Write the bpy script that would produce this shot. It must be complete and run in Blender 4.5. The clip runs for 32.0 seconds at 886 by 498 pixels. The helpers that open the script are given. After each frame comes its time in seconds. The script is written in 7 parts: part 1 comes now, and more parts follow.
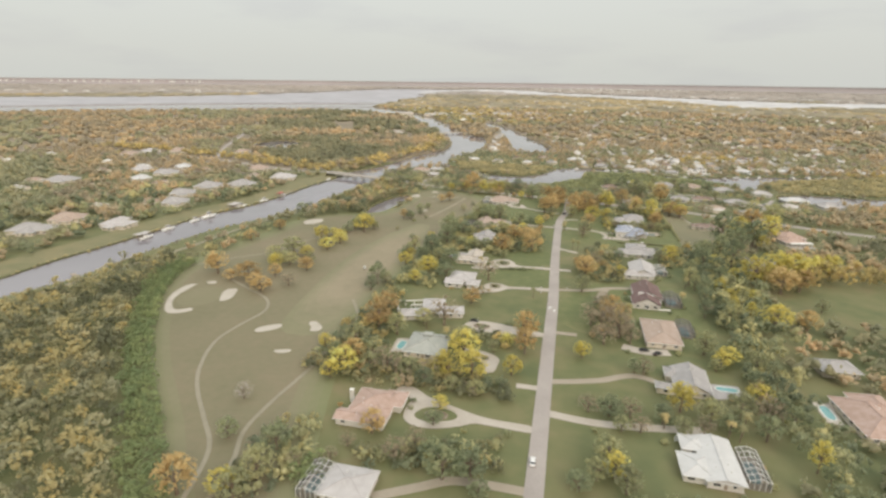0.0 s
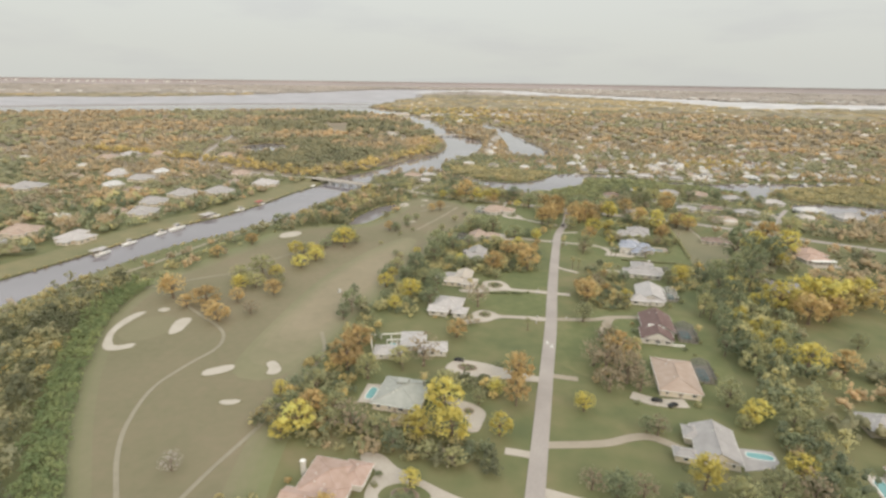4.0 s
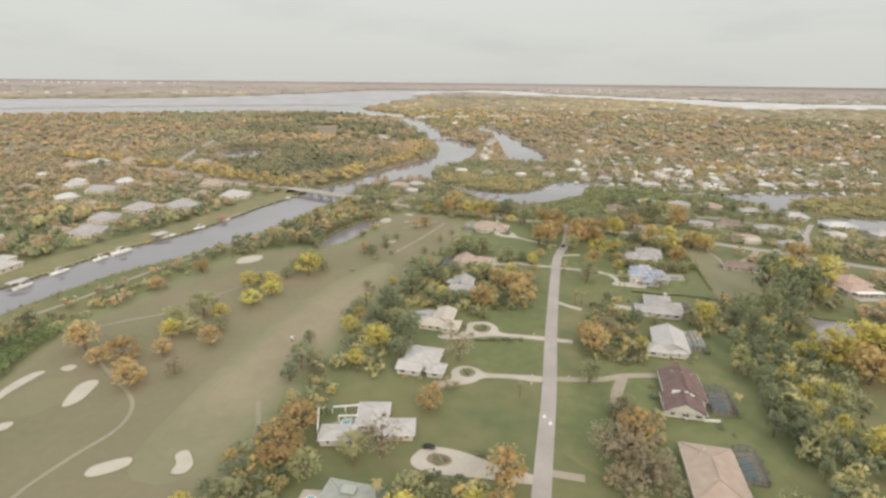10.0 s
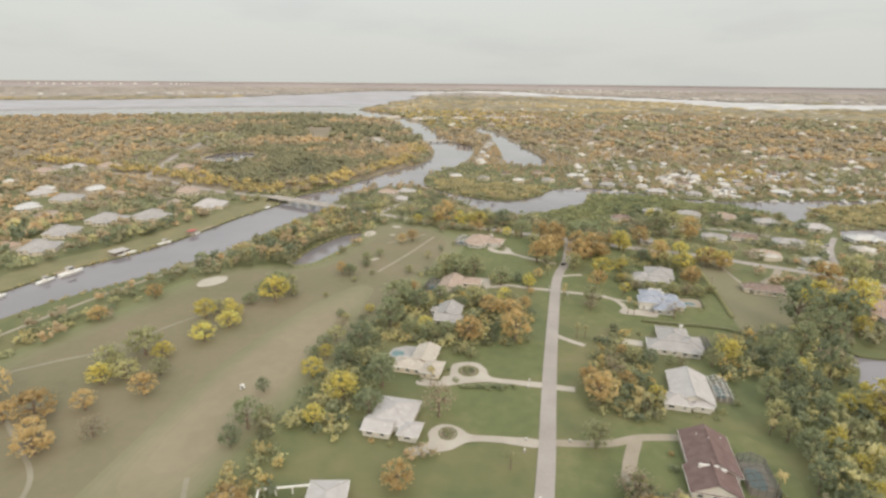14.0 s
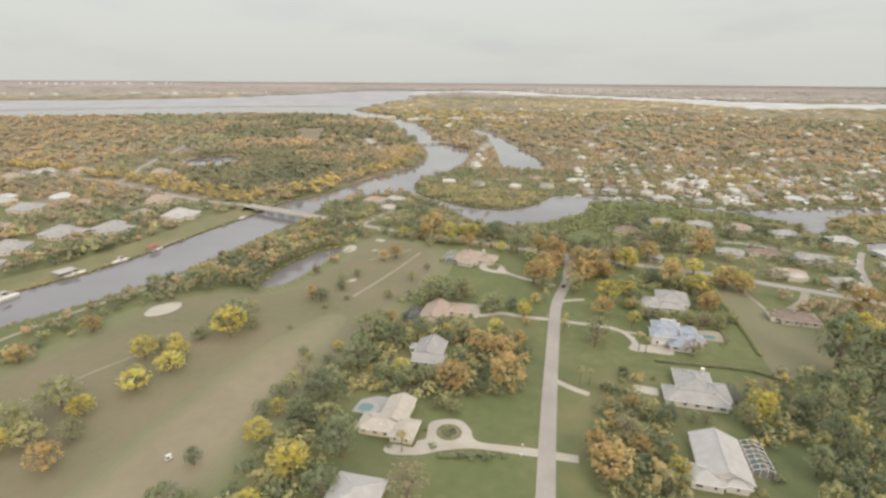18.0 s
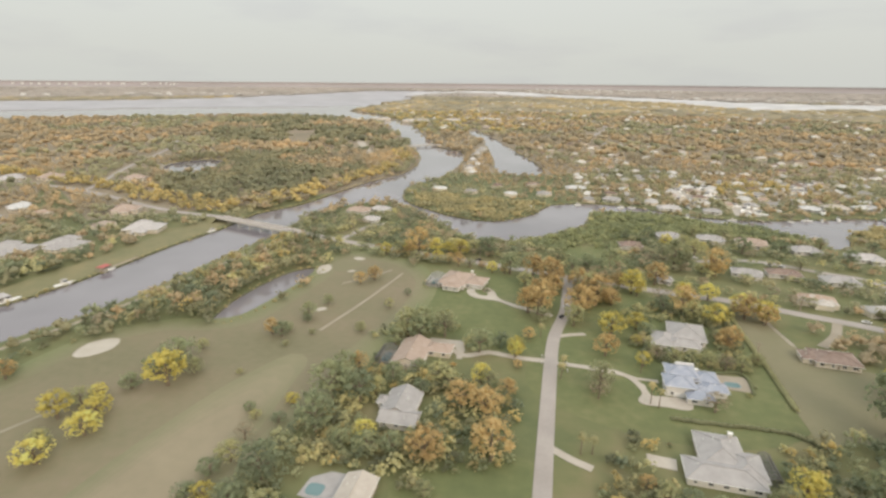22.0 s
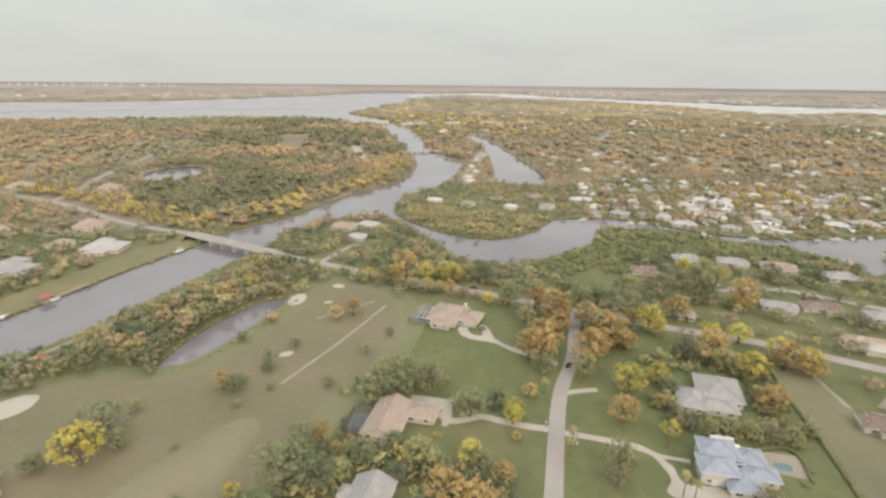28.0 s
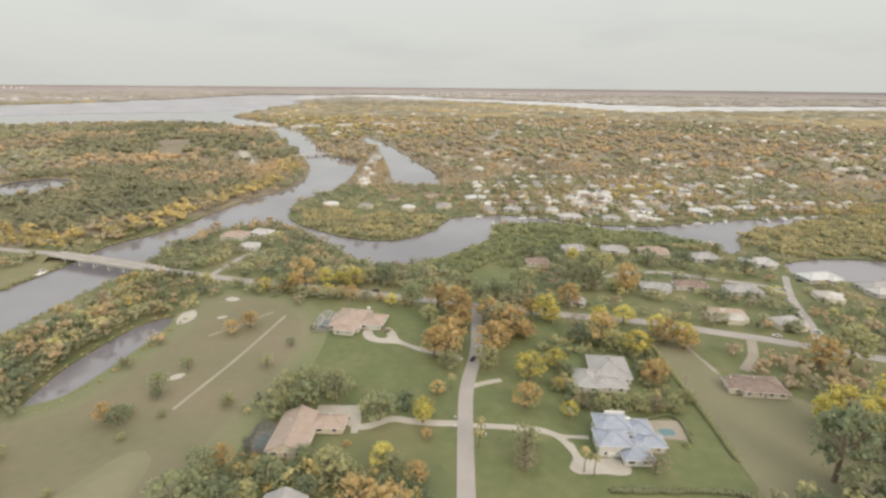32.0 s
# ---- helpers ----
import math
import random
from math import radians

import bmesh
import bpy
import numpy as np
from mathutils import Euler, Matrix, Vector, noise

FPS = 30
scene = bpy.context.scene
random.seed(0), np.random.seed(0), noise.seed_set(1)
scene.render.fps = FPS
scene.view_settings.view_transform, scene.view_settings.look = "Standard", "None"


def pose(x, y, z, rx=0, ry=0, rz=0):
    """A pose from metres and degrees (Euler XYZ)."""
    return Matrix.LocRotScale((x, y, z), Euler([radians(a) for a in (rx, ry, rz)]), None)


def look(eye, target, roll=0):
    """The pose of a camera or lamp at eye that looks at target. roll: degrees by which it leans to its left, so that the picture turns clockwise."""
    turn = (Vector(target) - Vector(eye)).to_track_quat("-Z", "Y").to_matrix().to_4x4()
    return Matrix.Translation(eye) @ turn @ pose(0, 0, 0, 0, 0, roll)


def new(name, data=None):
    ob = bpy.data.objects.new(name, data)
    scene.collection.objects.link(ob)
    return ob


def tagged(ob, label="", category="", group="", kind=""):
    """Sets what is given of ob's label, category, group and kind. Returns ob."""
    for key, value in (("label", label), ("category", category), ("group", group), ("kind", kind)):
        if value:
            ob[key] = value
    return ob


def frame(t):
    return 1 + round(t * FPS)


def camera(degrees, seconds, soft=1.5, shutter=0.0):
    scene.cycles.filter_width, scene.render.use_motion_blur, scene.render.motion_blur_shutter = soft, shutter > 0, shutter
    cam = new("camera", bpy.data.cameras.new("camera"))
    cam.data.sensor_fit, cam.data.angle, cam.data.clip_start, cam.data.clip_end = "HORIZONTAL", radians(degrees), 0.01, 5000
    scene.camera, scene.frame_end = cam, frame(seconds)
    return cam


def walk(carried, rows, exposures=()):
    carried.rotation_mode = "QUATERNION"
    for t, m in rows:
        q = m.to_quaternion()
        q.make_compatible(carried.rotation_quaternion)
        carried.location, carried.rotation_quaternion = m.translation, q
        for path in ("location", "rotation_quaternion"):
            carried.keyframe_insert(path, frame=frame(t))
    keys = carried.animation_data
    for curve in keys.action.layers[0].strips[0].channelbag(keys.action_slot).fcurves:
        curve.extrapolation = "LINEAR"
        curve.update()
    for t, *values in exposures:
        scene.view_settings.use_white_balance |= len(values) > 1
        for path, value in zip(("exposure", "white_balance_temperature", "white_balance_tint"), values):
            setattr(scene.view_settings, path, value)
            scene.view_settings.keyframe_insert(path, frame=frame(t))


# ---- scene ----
from mathutils.geometry import delaunay_2d_cdt

# ---- camera and its flight ----
cam = camera(80.0, 32.0, soft=2.7)
PATH = [
    (0.0, (2.10, 0.00, 126.21, 72.265, -0.663, 13.399)),
    (0.5, (2.27, 5.54, 126.17, 72.263, -0.658, 13.391)),
    (1.0, (2.21, 10.97, 126.23, 72.274, -0.661, 13.381)),
    (1.5, (1.99, 16.36, 126.30, 72.271, -0.668, 13.390)),
    (2.0, (1.70, 21.59, 126.36, 72.278, -0.690, 13.376)),
    (2.5, (1.43, 26.84, 126.53, 72.285, -0.705, 13.365)),
    (3.0, (1.38, 32.21, 126.68, 72.274, -0.724, 13.353)),
    (3.5, (1.36, 37.53, 126.80, 72.280, -0.745, 13.322)),
    (5.5, (0.51, 58.07, 126.79, 72.307, -0.753, 13.223)),
    (6.0, (0.45, 63.29, 126.90, 72.310, -0.745, 13.180)),
    (6.5, (0.30, 68.44, 127.03, 72.310, -0.734, 13.194)),
    (7.0, (0.13, 73.67, 127.10, 72.319, -0.735, 13.181)),
    (7.5, (-0.20, 79.12, 127.10, 72.330, -0.724, 13.195)),
    (8.0, (-0.54, 84.42, 127.06, 72.313, -0.674, 13.173)),
    (8.5, (-0.75, 89.59, 127.17, 72.301, -0.642, 13.141)),
    (9.0, (-0.75, 94.81, 127.38, 72.315, -0.628, 13.113)),
    (9.5, (-0.80, 100.15, 127.40, 72.329, -0.606, 13.128)),
    (10.0, (-0.73, 105.59, 127.44, 72.328, -0.594, 13.160)),
    (10.5, (-0.78, 110.94, 127.48, 72.350, -0.571, 13.169)),
    (11.0, (-0.77, 116.39, 127.44, 72.359, -0.559, 13.162)),
    (11.5, (-0.76, 122.01, 127.43, 72.393, -0.575, 13.222)),
    (12.0, (-0.78, 127.51, 127.33, 72.403, -0.574, 13.230)),
    (12.5, (-0.89, 133.16, 127.29, 72.403, -0.577, 13.229)),
    (13.0, (-0.99, 139.07, 127.32, 72.392, -0.562, 13.195)),
    (13.5, (-1.18, 144.86, 127.40, 72.383, -0.529, 13.195)),
    (14.0, (-1.41, 150.53, 127.41, 72.389, -0.509, 13.174)),
    (14.5, (-1.73, 156.31, 127.39, 72.391, -0.496, 13.180)),
    (16.5, (-2.39, 179.18, 127.29, 72.354, -0.478, 13.123)),
    (17.0, (-2.55, 184.94, 127.28, 72.347, -0.467, 13.109)),
    (17.5, (-2.45, 190.76, 127.32, 72.342, -0.465, 13.096)),
    (18.0, (-2.51, 196.55, 127.39, 72.334, -0.432, 13.095)),
    (18.5, (-2.62, 202.34, 127.56, 72.344, -0.445, 13.051)),
    (19.0, (-2.75, 207.89, 127.70, 72.334, -0.493, 13.041)),
    (19.5, (-2.85, 213.34, 127.85, 72.348, -0.489, 13.035)),
    (20.0, (-2.57, 218.92, 128.01, 72.344, -0.500, 13.044)),
    (20.5, (-2.46, 224.63, 128.13, 72.375, -0.482, 13.011)),
    (21.0, (-2.52, 230.53, 128.19, 72.365, -0.467, 13.012)),
    (21.5, (-2.53, 236.37, 128.19, 72.358, -0.465, 12.965)),
    (22.0, (-2.66, 242.13, 128.26, 72.358, -0.470, 12.995)),
    (22.5, (-2.67, 248.24, 128.41, 72.345, -0.468, 12.969)),
    (23.0, (-2.81, 254.39, 128.50, 72.351, -0.468, 12.956)),
    (23.5, (-3.03, 260.71, 128.75, 72.368, -0.471, 12.950)),
    (24.0, (-3.28, 266.57, 128.94, 72.388, -0.468, 12.911)),
    (24.5, (-3.68, 272.02, 129.14, 72.418, -0.478, 12.887)),
    (25.0, (-3.92, 277.16, 129.32, 72.446, -0.476, 12.799)),
    (25.5, (-4.40, 281.35, 129.58, 72.480, -0.488, 12.717)),
    (27.5, (-6.33, 290.74, 130.53, 72.548, -0.673, 12.749)),
    (28.0, (-6.32, 290.97, 130.42, 72.526, -0.583, 13.191)),
    (28.5, (-6.64, 290.47, 130.08, 72.474, -0.424, 14.497)),
    (29.0, (-6.55, 290.16, 129.91, 72.432, -0.391, 14.915)),
    (29.5, (-6.22, 290.59, 130.07, 72.475, -0.476, 14.044)),
    (30.0, (-6.01, 291.35, 130.36, 72.599, -0.526, 11.517)),
    (30.5, (-5.96, 291.79, 130.21, 72.648, -0.540, 8.700)),
    (31.0, (-6.27, 291.97, 130.15, 72.709, -0.528, 6.324)),
    (31.5, (-6.40, 291.69, 130.18, 72.741, -0.519, 4.109)),
    (32.0, (-5.88, 291.08, 130.46, 72.781, -0.513, 1.922)),
]
walk(cam, [(t, pose(*p)) for t, p in PATH])

# ---- sky and sun ----
SUN_AZ, SUN_EL = radians(140), radians(33)      # clockwise from the road's far end; behind the camera, to the east
world = bpy.data.worlds.new("sky")
scene.world = world
world.use_nodes = True
wn, wl = world.node_tree.nodes, world.node_tree.links
wn.clear()
w_out, w_bg = wn.new("ShaderNodeOutputWorld"), wn.new("ShaderNodeBackground")
w_sky = wn.new("ShaderNodeTexSky")
w_sky.sky_type, w_sky.sun_disc, w_sky.sun_elevation, w_sky.sun_rotation = "NISHITA", False, SUN_EL, SUN_AZ
w_sky.air_density, w_sky.dust_density = 1.2, 3.0
w_dim = wn.new("ShaderNodeVectorMath")
w_dim.operation = "SCALE"
w_dim.inputs["Scale"].default_value = 0.09
w_co, w_map = wn.new("ShaderNodeTexCoord"), wn.new("ShaderNodeMapping")
w_map.inputs["Scale"].default_value = (1.0, 1.0, 4.5)
w_noise, w_ramp = wn.new("ShaderNodeTexNoise"), wn.new("ShaderNodeValToRGB")
w_noise.inputs["Scale"].default_value, w_noise.inputs["Detail"].default_value = 3.2, 6.0
w_ramp.color_ramp.elements[0].position, w_ramp.color_ramp.elements[0].color = 0.36, (0.650, 0.654, 0.628, 1)
w_ramp.color_ramp.elements[1].position, w_ramp.color_ramp.elements[1].color = 0.50, (0.690, 0.700, 0.655, 1)
w_mix = wn.new("ShaderNodeMix")
w_mix.data_type = "RGBA"
w_mix.inputs[0].default_value = 0.90
wl.new(w_sky.outputs[0], w_dim.inputs[0])
wl.new(w_co.outputs["Generated"], w_map.inputs["Vector"])
wl.new(w_map.outputs[0], w_noise.inputs["Vector"])
wl.new(w_noise.outputs["Fac"], w_ramp.inputs[0])
wl.new(w_dim.outputs[0], w_mix.inputs[6])
wl.new(w_ramp.outputs[0], w_mix.inputs[7])
wl.new(w_mix.outputs[2], w_bg.inputs["Color"])
w_split, w_up, w_pow, w_gain = wn.new("ShaderNodeSeparateXYZ"), wn.new("ShaderNodeMath"), wn.new("ShaderNodeMath"), wn.new("ShaderNodeMath")
w_up.operation, w_pow.operation, w_gain.operation = "MAXIMUM", "POWER", "MULTIPLY_ADD"      # an overcast sky is brightest overhead
w_up.inputs[1].default_value, w_pow.inputs[1].default_value = 0.0, 1.5
w_gain.inputs[1].default_value, w_gain.inputs[2].default_value = 1.66, 1.0
wl.new(w_co.outputs["Generated"], w_split.inputs[0])
wl.new(w_split.outputs["Z"], w_up.inputs[0])
wl.new(w_up.outputs[0], w_pow.inputs[0])
wl.new(w_pow.outputs[0], w_gain.inputs[0])
wl.new(w_gain.outputs[0], w_bg.inputs["Strength"])
wl.new(w_bg.outputs[0], w_out.inputs[0])
sun = new("sun", bpy.data.lights.new("sun", "SUN"))
sun.data.energy, sun.data.angle, sun.data.color = 1.86, radians(26), (1.0, 0.82, 0.63)
sun.matrix_world = look((math.sin(SUN_AZ) * math.cos(SUN_EL) * 100, math.cos(SUN_AZ) * math.cos(SUN_EL) * 100, math.sin(SUN_EL) * 100), (0, 0, 0))


# ---- materials ----
def material(name, stops, scale=1.0, fine=8.0, rough=0.85, bump=0.0, vary="", spread=0.5, metal=0.0, spec=0.3, big=0.0, leafy=0.0, grained=0.45):
    """A surface whose colour runs over stops by two noises; vary: 'object', 'island' or 'tree' adds a random share."""
    m = bpy.data.materials.new(name)
    m.use_nodes = True
    n, l = m.node_tree.nodes, m.node_tree.links
    b = n["Principled BSDF"]
    b.inputs["Roughness"].default_value, b.inputs["Metallic"].default_value = rough, metal
    b.inputs["Specular IOR Level"].default_value = spec
    co = n.new("ShaderNodeTexCoord")
    source = co.outputs["Object"]
    if big:
        source = n.new("ShaderNodeNewGeometry").outputs["Position"]
    coarse, grain = n.new("ShaderNodeTexNoise"), n.new("ShaderNodeTexNoise")
    for tex, s, d in ((coarse, big or scale, 4.0), (grain, fine, 3.0)):
        tex.inputs["Scale"].default_value, tex.inputs["Detail"].default_value = s, d
        l.new(source, tex.inputs["Vector"])
    add = n.new("ShaderNodeMath")
    add.operation = "MULTIPLY_ADD"
    add.inputs[1].default_value = grained
    l.new(grain.outputs["Fac"], add.inputs[0])
    l.new(coarse.outputs["Fac"], add.inputs[2])
    value = add.outputs[0]
    if vary:
        if vary == "tree":
            tone = n.new("ShaderNodeAttribute")
            tone.attribute_name = "tone"
            rnd = tone.outputs["Fac"]
        else:
            rnd = n.new("ShaderNodeObjectInfo").outputs["Random"] if vary == "object" else n.new("ShaderNodeNewGeometry").outputs["Random Per Island"]
        more = n.new("ShaderNodeMath")
        more.operation = "MULTIPLY_ADD"
        more.inputs[1].default_value = spread
        l.new(rnd, more.inputs[0])
        l.new(value, more.inputs[2])
        less = n.new("ShaderNodeMath")
        less.operation = "SUBTRACT"
        less.inputs[1].default_value = spread / 2
        l.new(more.outputs[0], less.inputs[0])
        value = less.outputs[0]
    fit = n.new("ShaderNodeMapRange")
    fit.inputs["From Min"].default_value, fit.inputs["From Max"].default_value = 0.225 + grained / 2, 0.775 + grained / 2
    l.new(value, fit.inputs["Value"])
    ramp = n.new("ShaderNodeValToRGB")
    e = ramp.color_ramp.elements
    while len(e) < len(stops):
        e.new(0.5)
    for i, c in enumerate(stops):
        e[i].position, e[i].color = i / max(1, len(stops) - 1), (*c, 1)
    l.new(fit.outputs["Result"], ramp.inputs[0])
    l.new(ramp.outputs[0], b.inputs["Base Color"])
    if bump:
        bp = n.new("ShaderNodeBump")
        bp.inputs["Strength"].default_value, bp.inputs["Distance"].default_value = min(1.0, bump), 0.3
        l.new(grain.outputs["Fac"], bp.inputs["Height"])
        l.new(bp.outputs[0], b.inputs["Normal"])
    if leafy:
        out, thin, mix = n["Material Output"], n.new("ShaderNodeBsdfTranslucent"), n.new("ShaderNodeMixShader")
        mix.inputs[0].default_value = leafy
        l.new(ramp.outputs[0], thin.inputs["Color"])
        l.new(b.outputs[0], mix.inputs[1])
        l.new(thin.outputs[0], mix.inputs[2])
        l.new(mix.outputs[0], out.inputs["Surface"])
    return m


M = {
    "land": material("land", [(0.095, 0.113, 0.054), (0.123, 0.134, 0.063), (0.150, 0.148, 0.074), (0.180, 0.157, 0.088)], fine=0.09, big=0.02, bump=0.2, grained=0.7),
    "golf": material("golf_rough", [(0.147, 0.139, 0.084), (0.170, 0.156, 0.099), (0.191, 0.166, 0.110), (0.209, 0.174, 0.125)], fine=0.25, big=0.018, bump=0.2),
    "green": material("putting_green", [(0.172, 0.163, 0.100), (0.200, 0.181, 0.119)], fine=0.3, big=0.05),
    "bank": material("canal_bank", [(0.138, 0.143, 0.074), (0.181, 0.169, 0.094), (0.225, 0.193, 0.106)], fine=0.3, big=0.05, bump=0.4),
    "sand": material("bunker_sand", [(0.359, 0.329, 0.282), (0.405, 0.373, 0.328), (0.440, 0.407, 0.363)], fine=1.5, big=0.15),
    "soil": material("bare_soil", [(0.216, 0.185, 0.152), (0.274, 0.244, 0.205), (0.324, 0.296, 0.251)], fine=0.9, big=0.1, bump=0.3),
    "asphalt": material("pale_asphalt", [(0.27, 0.245, 0.23), (0.315, 0.285, 0.27), (0.36, 0.33, 0.31)], fine=1.2, big=0.06),
    "concrete": material("drive_concrete", [(0.326, 0.294, 0.256), (0.388, 0.352, 0.310), (0.436, 0.399, 0.360)], fine=0.9, big=0.08),
    "path": material("cart_path", [(0.254, 0.218, 0.175), (0.296, 0.259, 0.209), (0.331, 0.293, 0.244)], fine=0.9, big=0.08),
    "cart": material("worn_cart_path", [(0.215, 0.195, 0.148), (0.250, 0.228, 0.176), (0.285, 0.260, 0.205)], fine=0.5, big=0.06),
    "white_paint": material("white_paint", [(0.666, 0.657, 0.630), (0.700, 0.700, 0.700)], 0.6, 6),
    "roof_white": material("white_roof", [(0.427, 0.427, 0.430), (0.477, 0.477, 0.480), (0.513, 0.513, 0.516)], 0.25, 3),
    "roof_pale": material("pale_roof_tile", [(0.355, 0.336, 0.333), (0.406, 0.388, 0.388), (0.451, 0.434, 0.436)], 0.3, 4, bump=0.2),
    "roof_cream": material("cream_roof_tile", [(0.373, 0.335, 0.297), (0.419, 0.378, 0.338), (0.460, 0.419, 0.378)], 0.3, 4, bump=0.2),
    "roof_grey": material("grey_shingle", [(0.275, 0.263, 0.262), (0.323, 0.310, 0.310), (0.366, 0.352, 0.352)], 0.3, 4, bump=0.2),
    "roof_teal": material("grey_green_metal_roof", [(0.258, 0.271, 0.249), (0.310, 0.320, 0.297), (0.353, 0.353, 0.335)], 0.3, 4, rough=0.6),
    "roof_blue": material("blue_metal_roof", [(0.238, 0.265, 0.325), (0.294, 0.317, 0.384), (0.358, 0.368, 0.419)], 0.3, 4, rough=0.55),
    "roof_terra": material("terracotta_tile", [(0.314, 0.225, 0.184), (0.389, 0.285, 0.244), (0.435, 0.335, 0.302)], 0.4, 4, bump=0.3),
    "roof_tan": material("tan_shingle", [(0.302, 0.234, 0.196), (0.350, 0.276, 0.233), (0.391, 0.319, 0.279)], 0.3, 4, bump=0.2),
    "roof_maroon": material("maroon_shingle", [(0.120, 0.079, 0.074), (0.156, 0.105, 0.100), (0.202, 0.147, 0.137)], 0.3, 4, bump=0.2),
    "roof_brown": material("brown_shingle", [(0.184, 0.134, 0.112), (0.224, 0.168, 0.146), (0.272, 0.218, 0.189)], 0.3, 4, bump=0.2),
    "roof_mixed": material("suburb_roof", [(0.180, 0.131, 0.107), (0.344, 0.295, 0.262), (0.328, 0.230, 0.172), (0.400, 0.375, 0.350), (0.500, 0.480, 0.455)], 0.02, 0.5, vary="object", spread=1.1),
    "far_roof": material("distant_roof", [(0.328, 0.262, 0.221), (0.451, 0.410, 0.369), (0.656, 0.640, 0.590)], 0.02, 0.5, vary="tree", spread=1.0),
    "stucco": material("cream_stucco", [(0.528, 0.475, 0.387), (0.598, 0.546, 0.458), (0.642, 0.598, 0.519)], 0.4, 5),
    "stucco_white": material("white_stucco", [(0.535, 0.518, 0.486), (0.599, 0.583, 0.550)], 0.4, 5),
    "window": material("window_glass", [(0.03, 0.035, 0.04), (0.06, 0.065, 0.07)], 0.5, 2, rough=0.08, spec=0.6),
    "wood": material("weathered_wood", [(0.22, 0.18, 0.14), (0.30, 0.25, 0.20), (0.38, 0.33, 0.28)], 0.6, 6),
    "bark": material("bark", [(0.12, 0.09, 0.07), (0.19, 0.15, 0.115), (0.26, 0.21, 0.17)], 0.8, 6, bump=0.4),
    "dark": material("dark_rubber", [(0.02, 0.02, 0.02), (0.04, 0.04, 0.04)], 1, 8),
    "screen_bar": material("cage_aluminium", [(0.55, 0.54, 0.52), (0.68, 0.67, 0.65)], 1, 8, rough=0.5),
    "screen_dark": material("cage_bronze", [(0.10, 0.09, 0.08), (0.15, 0.14, 0.13)], 1, 8, rough=0.5),
    "red": material("red_canvas", [(0.34, 0.10, 0.10), (0.42, 0.15, 0.14)], 1, 6),
    "car_silver": material("silver_paint", [(0.60, 0.60, 0.60), (0.68, 0.68, 0.68)], 1, 4, rough=0.35, spec=0.5),
    "bridge": material("bridge_concrete", [(0.42, 0.39, 0.35), (0.50, 0.47, 0.43), (0.57, 0.54, 0.50)], 0.1, 1.5),
    # foliage
    "leaf_y": material("golden_leaves", [(0.381, 0.330, 0.133), (0.551, 0.482, 0.154), (0.705, 0.622, 0.205), (0.707, 0.713, 0.290)], 2.4, 15.0, vary="object", spread=0.3, bump=0.4, spec=0.1, leafy=0.5),
    "leaf_o": material("rust_leaves", [(0.378, 0.288, 0.156), (0.514, 0.382, 0.193), (0.618, 0.475, 0.241), (0.675, 0.543, 0.301)], 2.4, 15.0, vary="object", spread=0.35, bump=0.4, spec=0.1, leafy=0.5),
    "leaf_v": material("olive_leaves", [(0.291, 0.296, 0.190), (0.367, 0.376, 0.223), (0.451, 0.446, 0.252), (0.564, 0.526, 0.280)], 2.4, 15.0, vary="object", spread=0.4, bump=0.4, spec=0.1, leafy=0.5),
    "leaf_d": material("dark_green_leaves", [(0.210, 0.238, 0.161), (0.270, 0.306, 0.197), (0.334, 0.366, 0.223), (0.419, 0.425, 0.253)], 2.4, 15.0, vary="object", spread=0.35, bump=0.4, spec=0.1, leafy=0.5),
    "leaf_b": material("sparse_grey_brown_twigs", [(0.293, 0.260, 0.190), (0.377, 0.326, 0.238), (0.468, 0.393, 0.290)], 2.4, 15.0, vary="object", spread=0.3, bump=0.4, spec=0.1, leafy=0.5),
    "leaf_w": material("pale_blossom", [(0.408, 0.372, 0.336), (0.552, 0.516, 0.468)], 2.4, 15.0, spec=0.1, leafy=0.35),
    "frond": material("palm_frond", [(0.233, 0.239, 0.137), (0.336, 0.316, 0.172), (0.531, 0.433, 0.217)], 0.3, 2, vary="object", spread=0.5, spec=0.15, leafy=0.35),
    "woods_green": material("green_woods", [(0.287, 0.296, 0.216), (0.356, 0.361, 0.252), (0.426, 0.415, 0.277), (0.495, 0.460, 0.292), (0.564, 0.498, 0.302)], big=0.02, spread=0.25, fine=0.6, vary="tree", bump=0.4, spec=0.1, leafy=0.5, grained=0.16),
    "woods_mixed": material("autumn_woods", [(0.336, 0.305, 0.237), (0.428, 0.378, 0.279), (0.519, 0.432, 0.299), (0.612, 0.483, 0.308), (0.693, 0.521, 0.314)], big=0.012, spread=0.25, fine=0.6, vary="tree", bump=0.4, spec=0.1, leafy=0.5, grained=0.16),
    "woods_dark": material("dark_green_woods", [(0.226, 0.257, 0.176), (0.325, 0.355, 0.230), (0.452, 0.451, 0.270), (0.648, 0.600, 0.333)], big=0.04, spread=0.6, fine=0.6, vary="tree", bump=0.4, spec=0.1, leafy=0.5, grained=0.2),
    "woods_olive": material("olive_woods", [(0.245, 0.255, 0.180), (0.305, 0.305, 0.205), (0.365, 0.350, 0.230), (0.430, 0.390, 0.245)], big=0.012, spread=0.25, fine=0.6, vary="tree", bump=0.4, spec=0.1, leafy=0.5, grained=0.16),
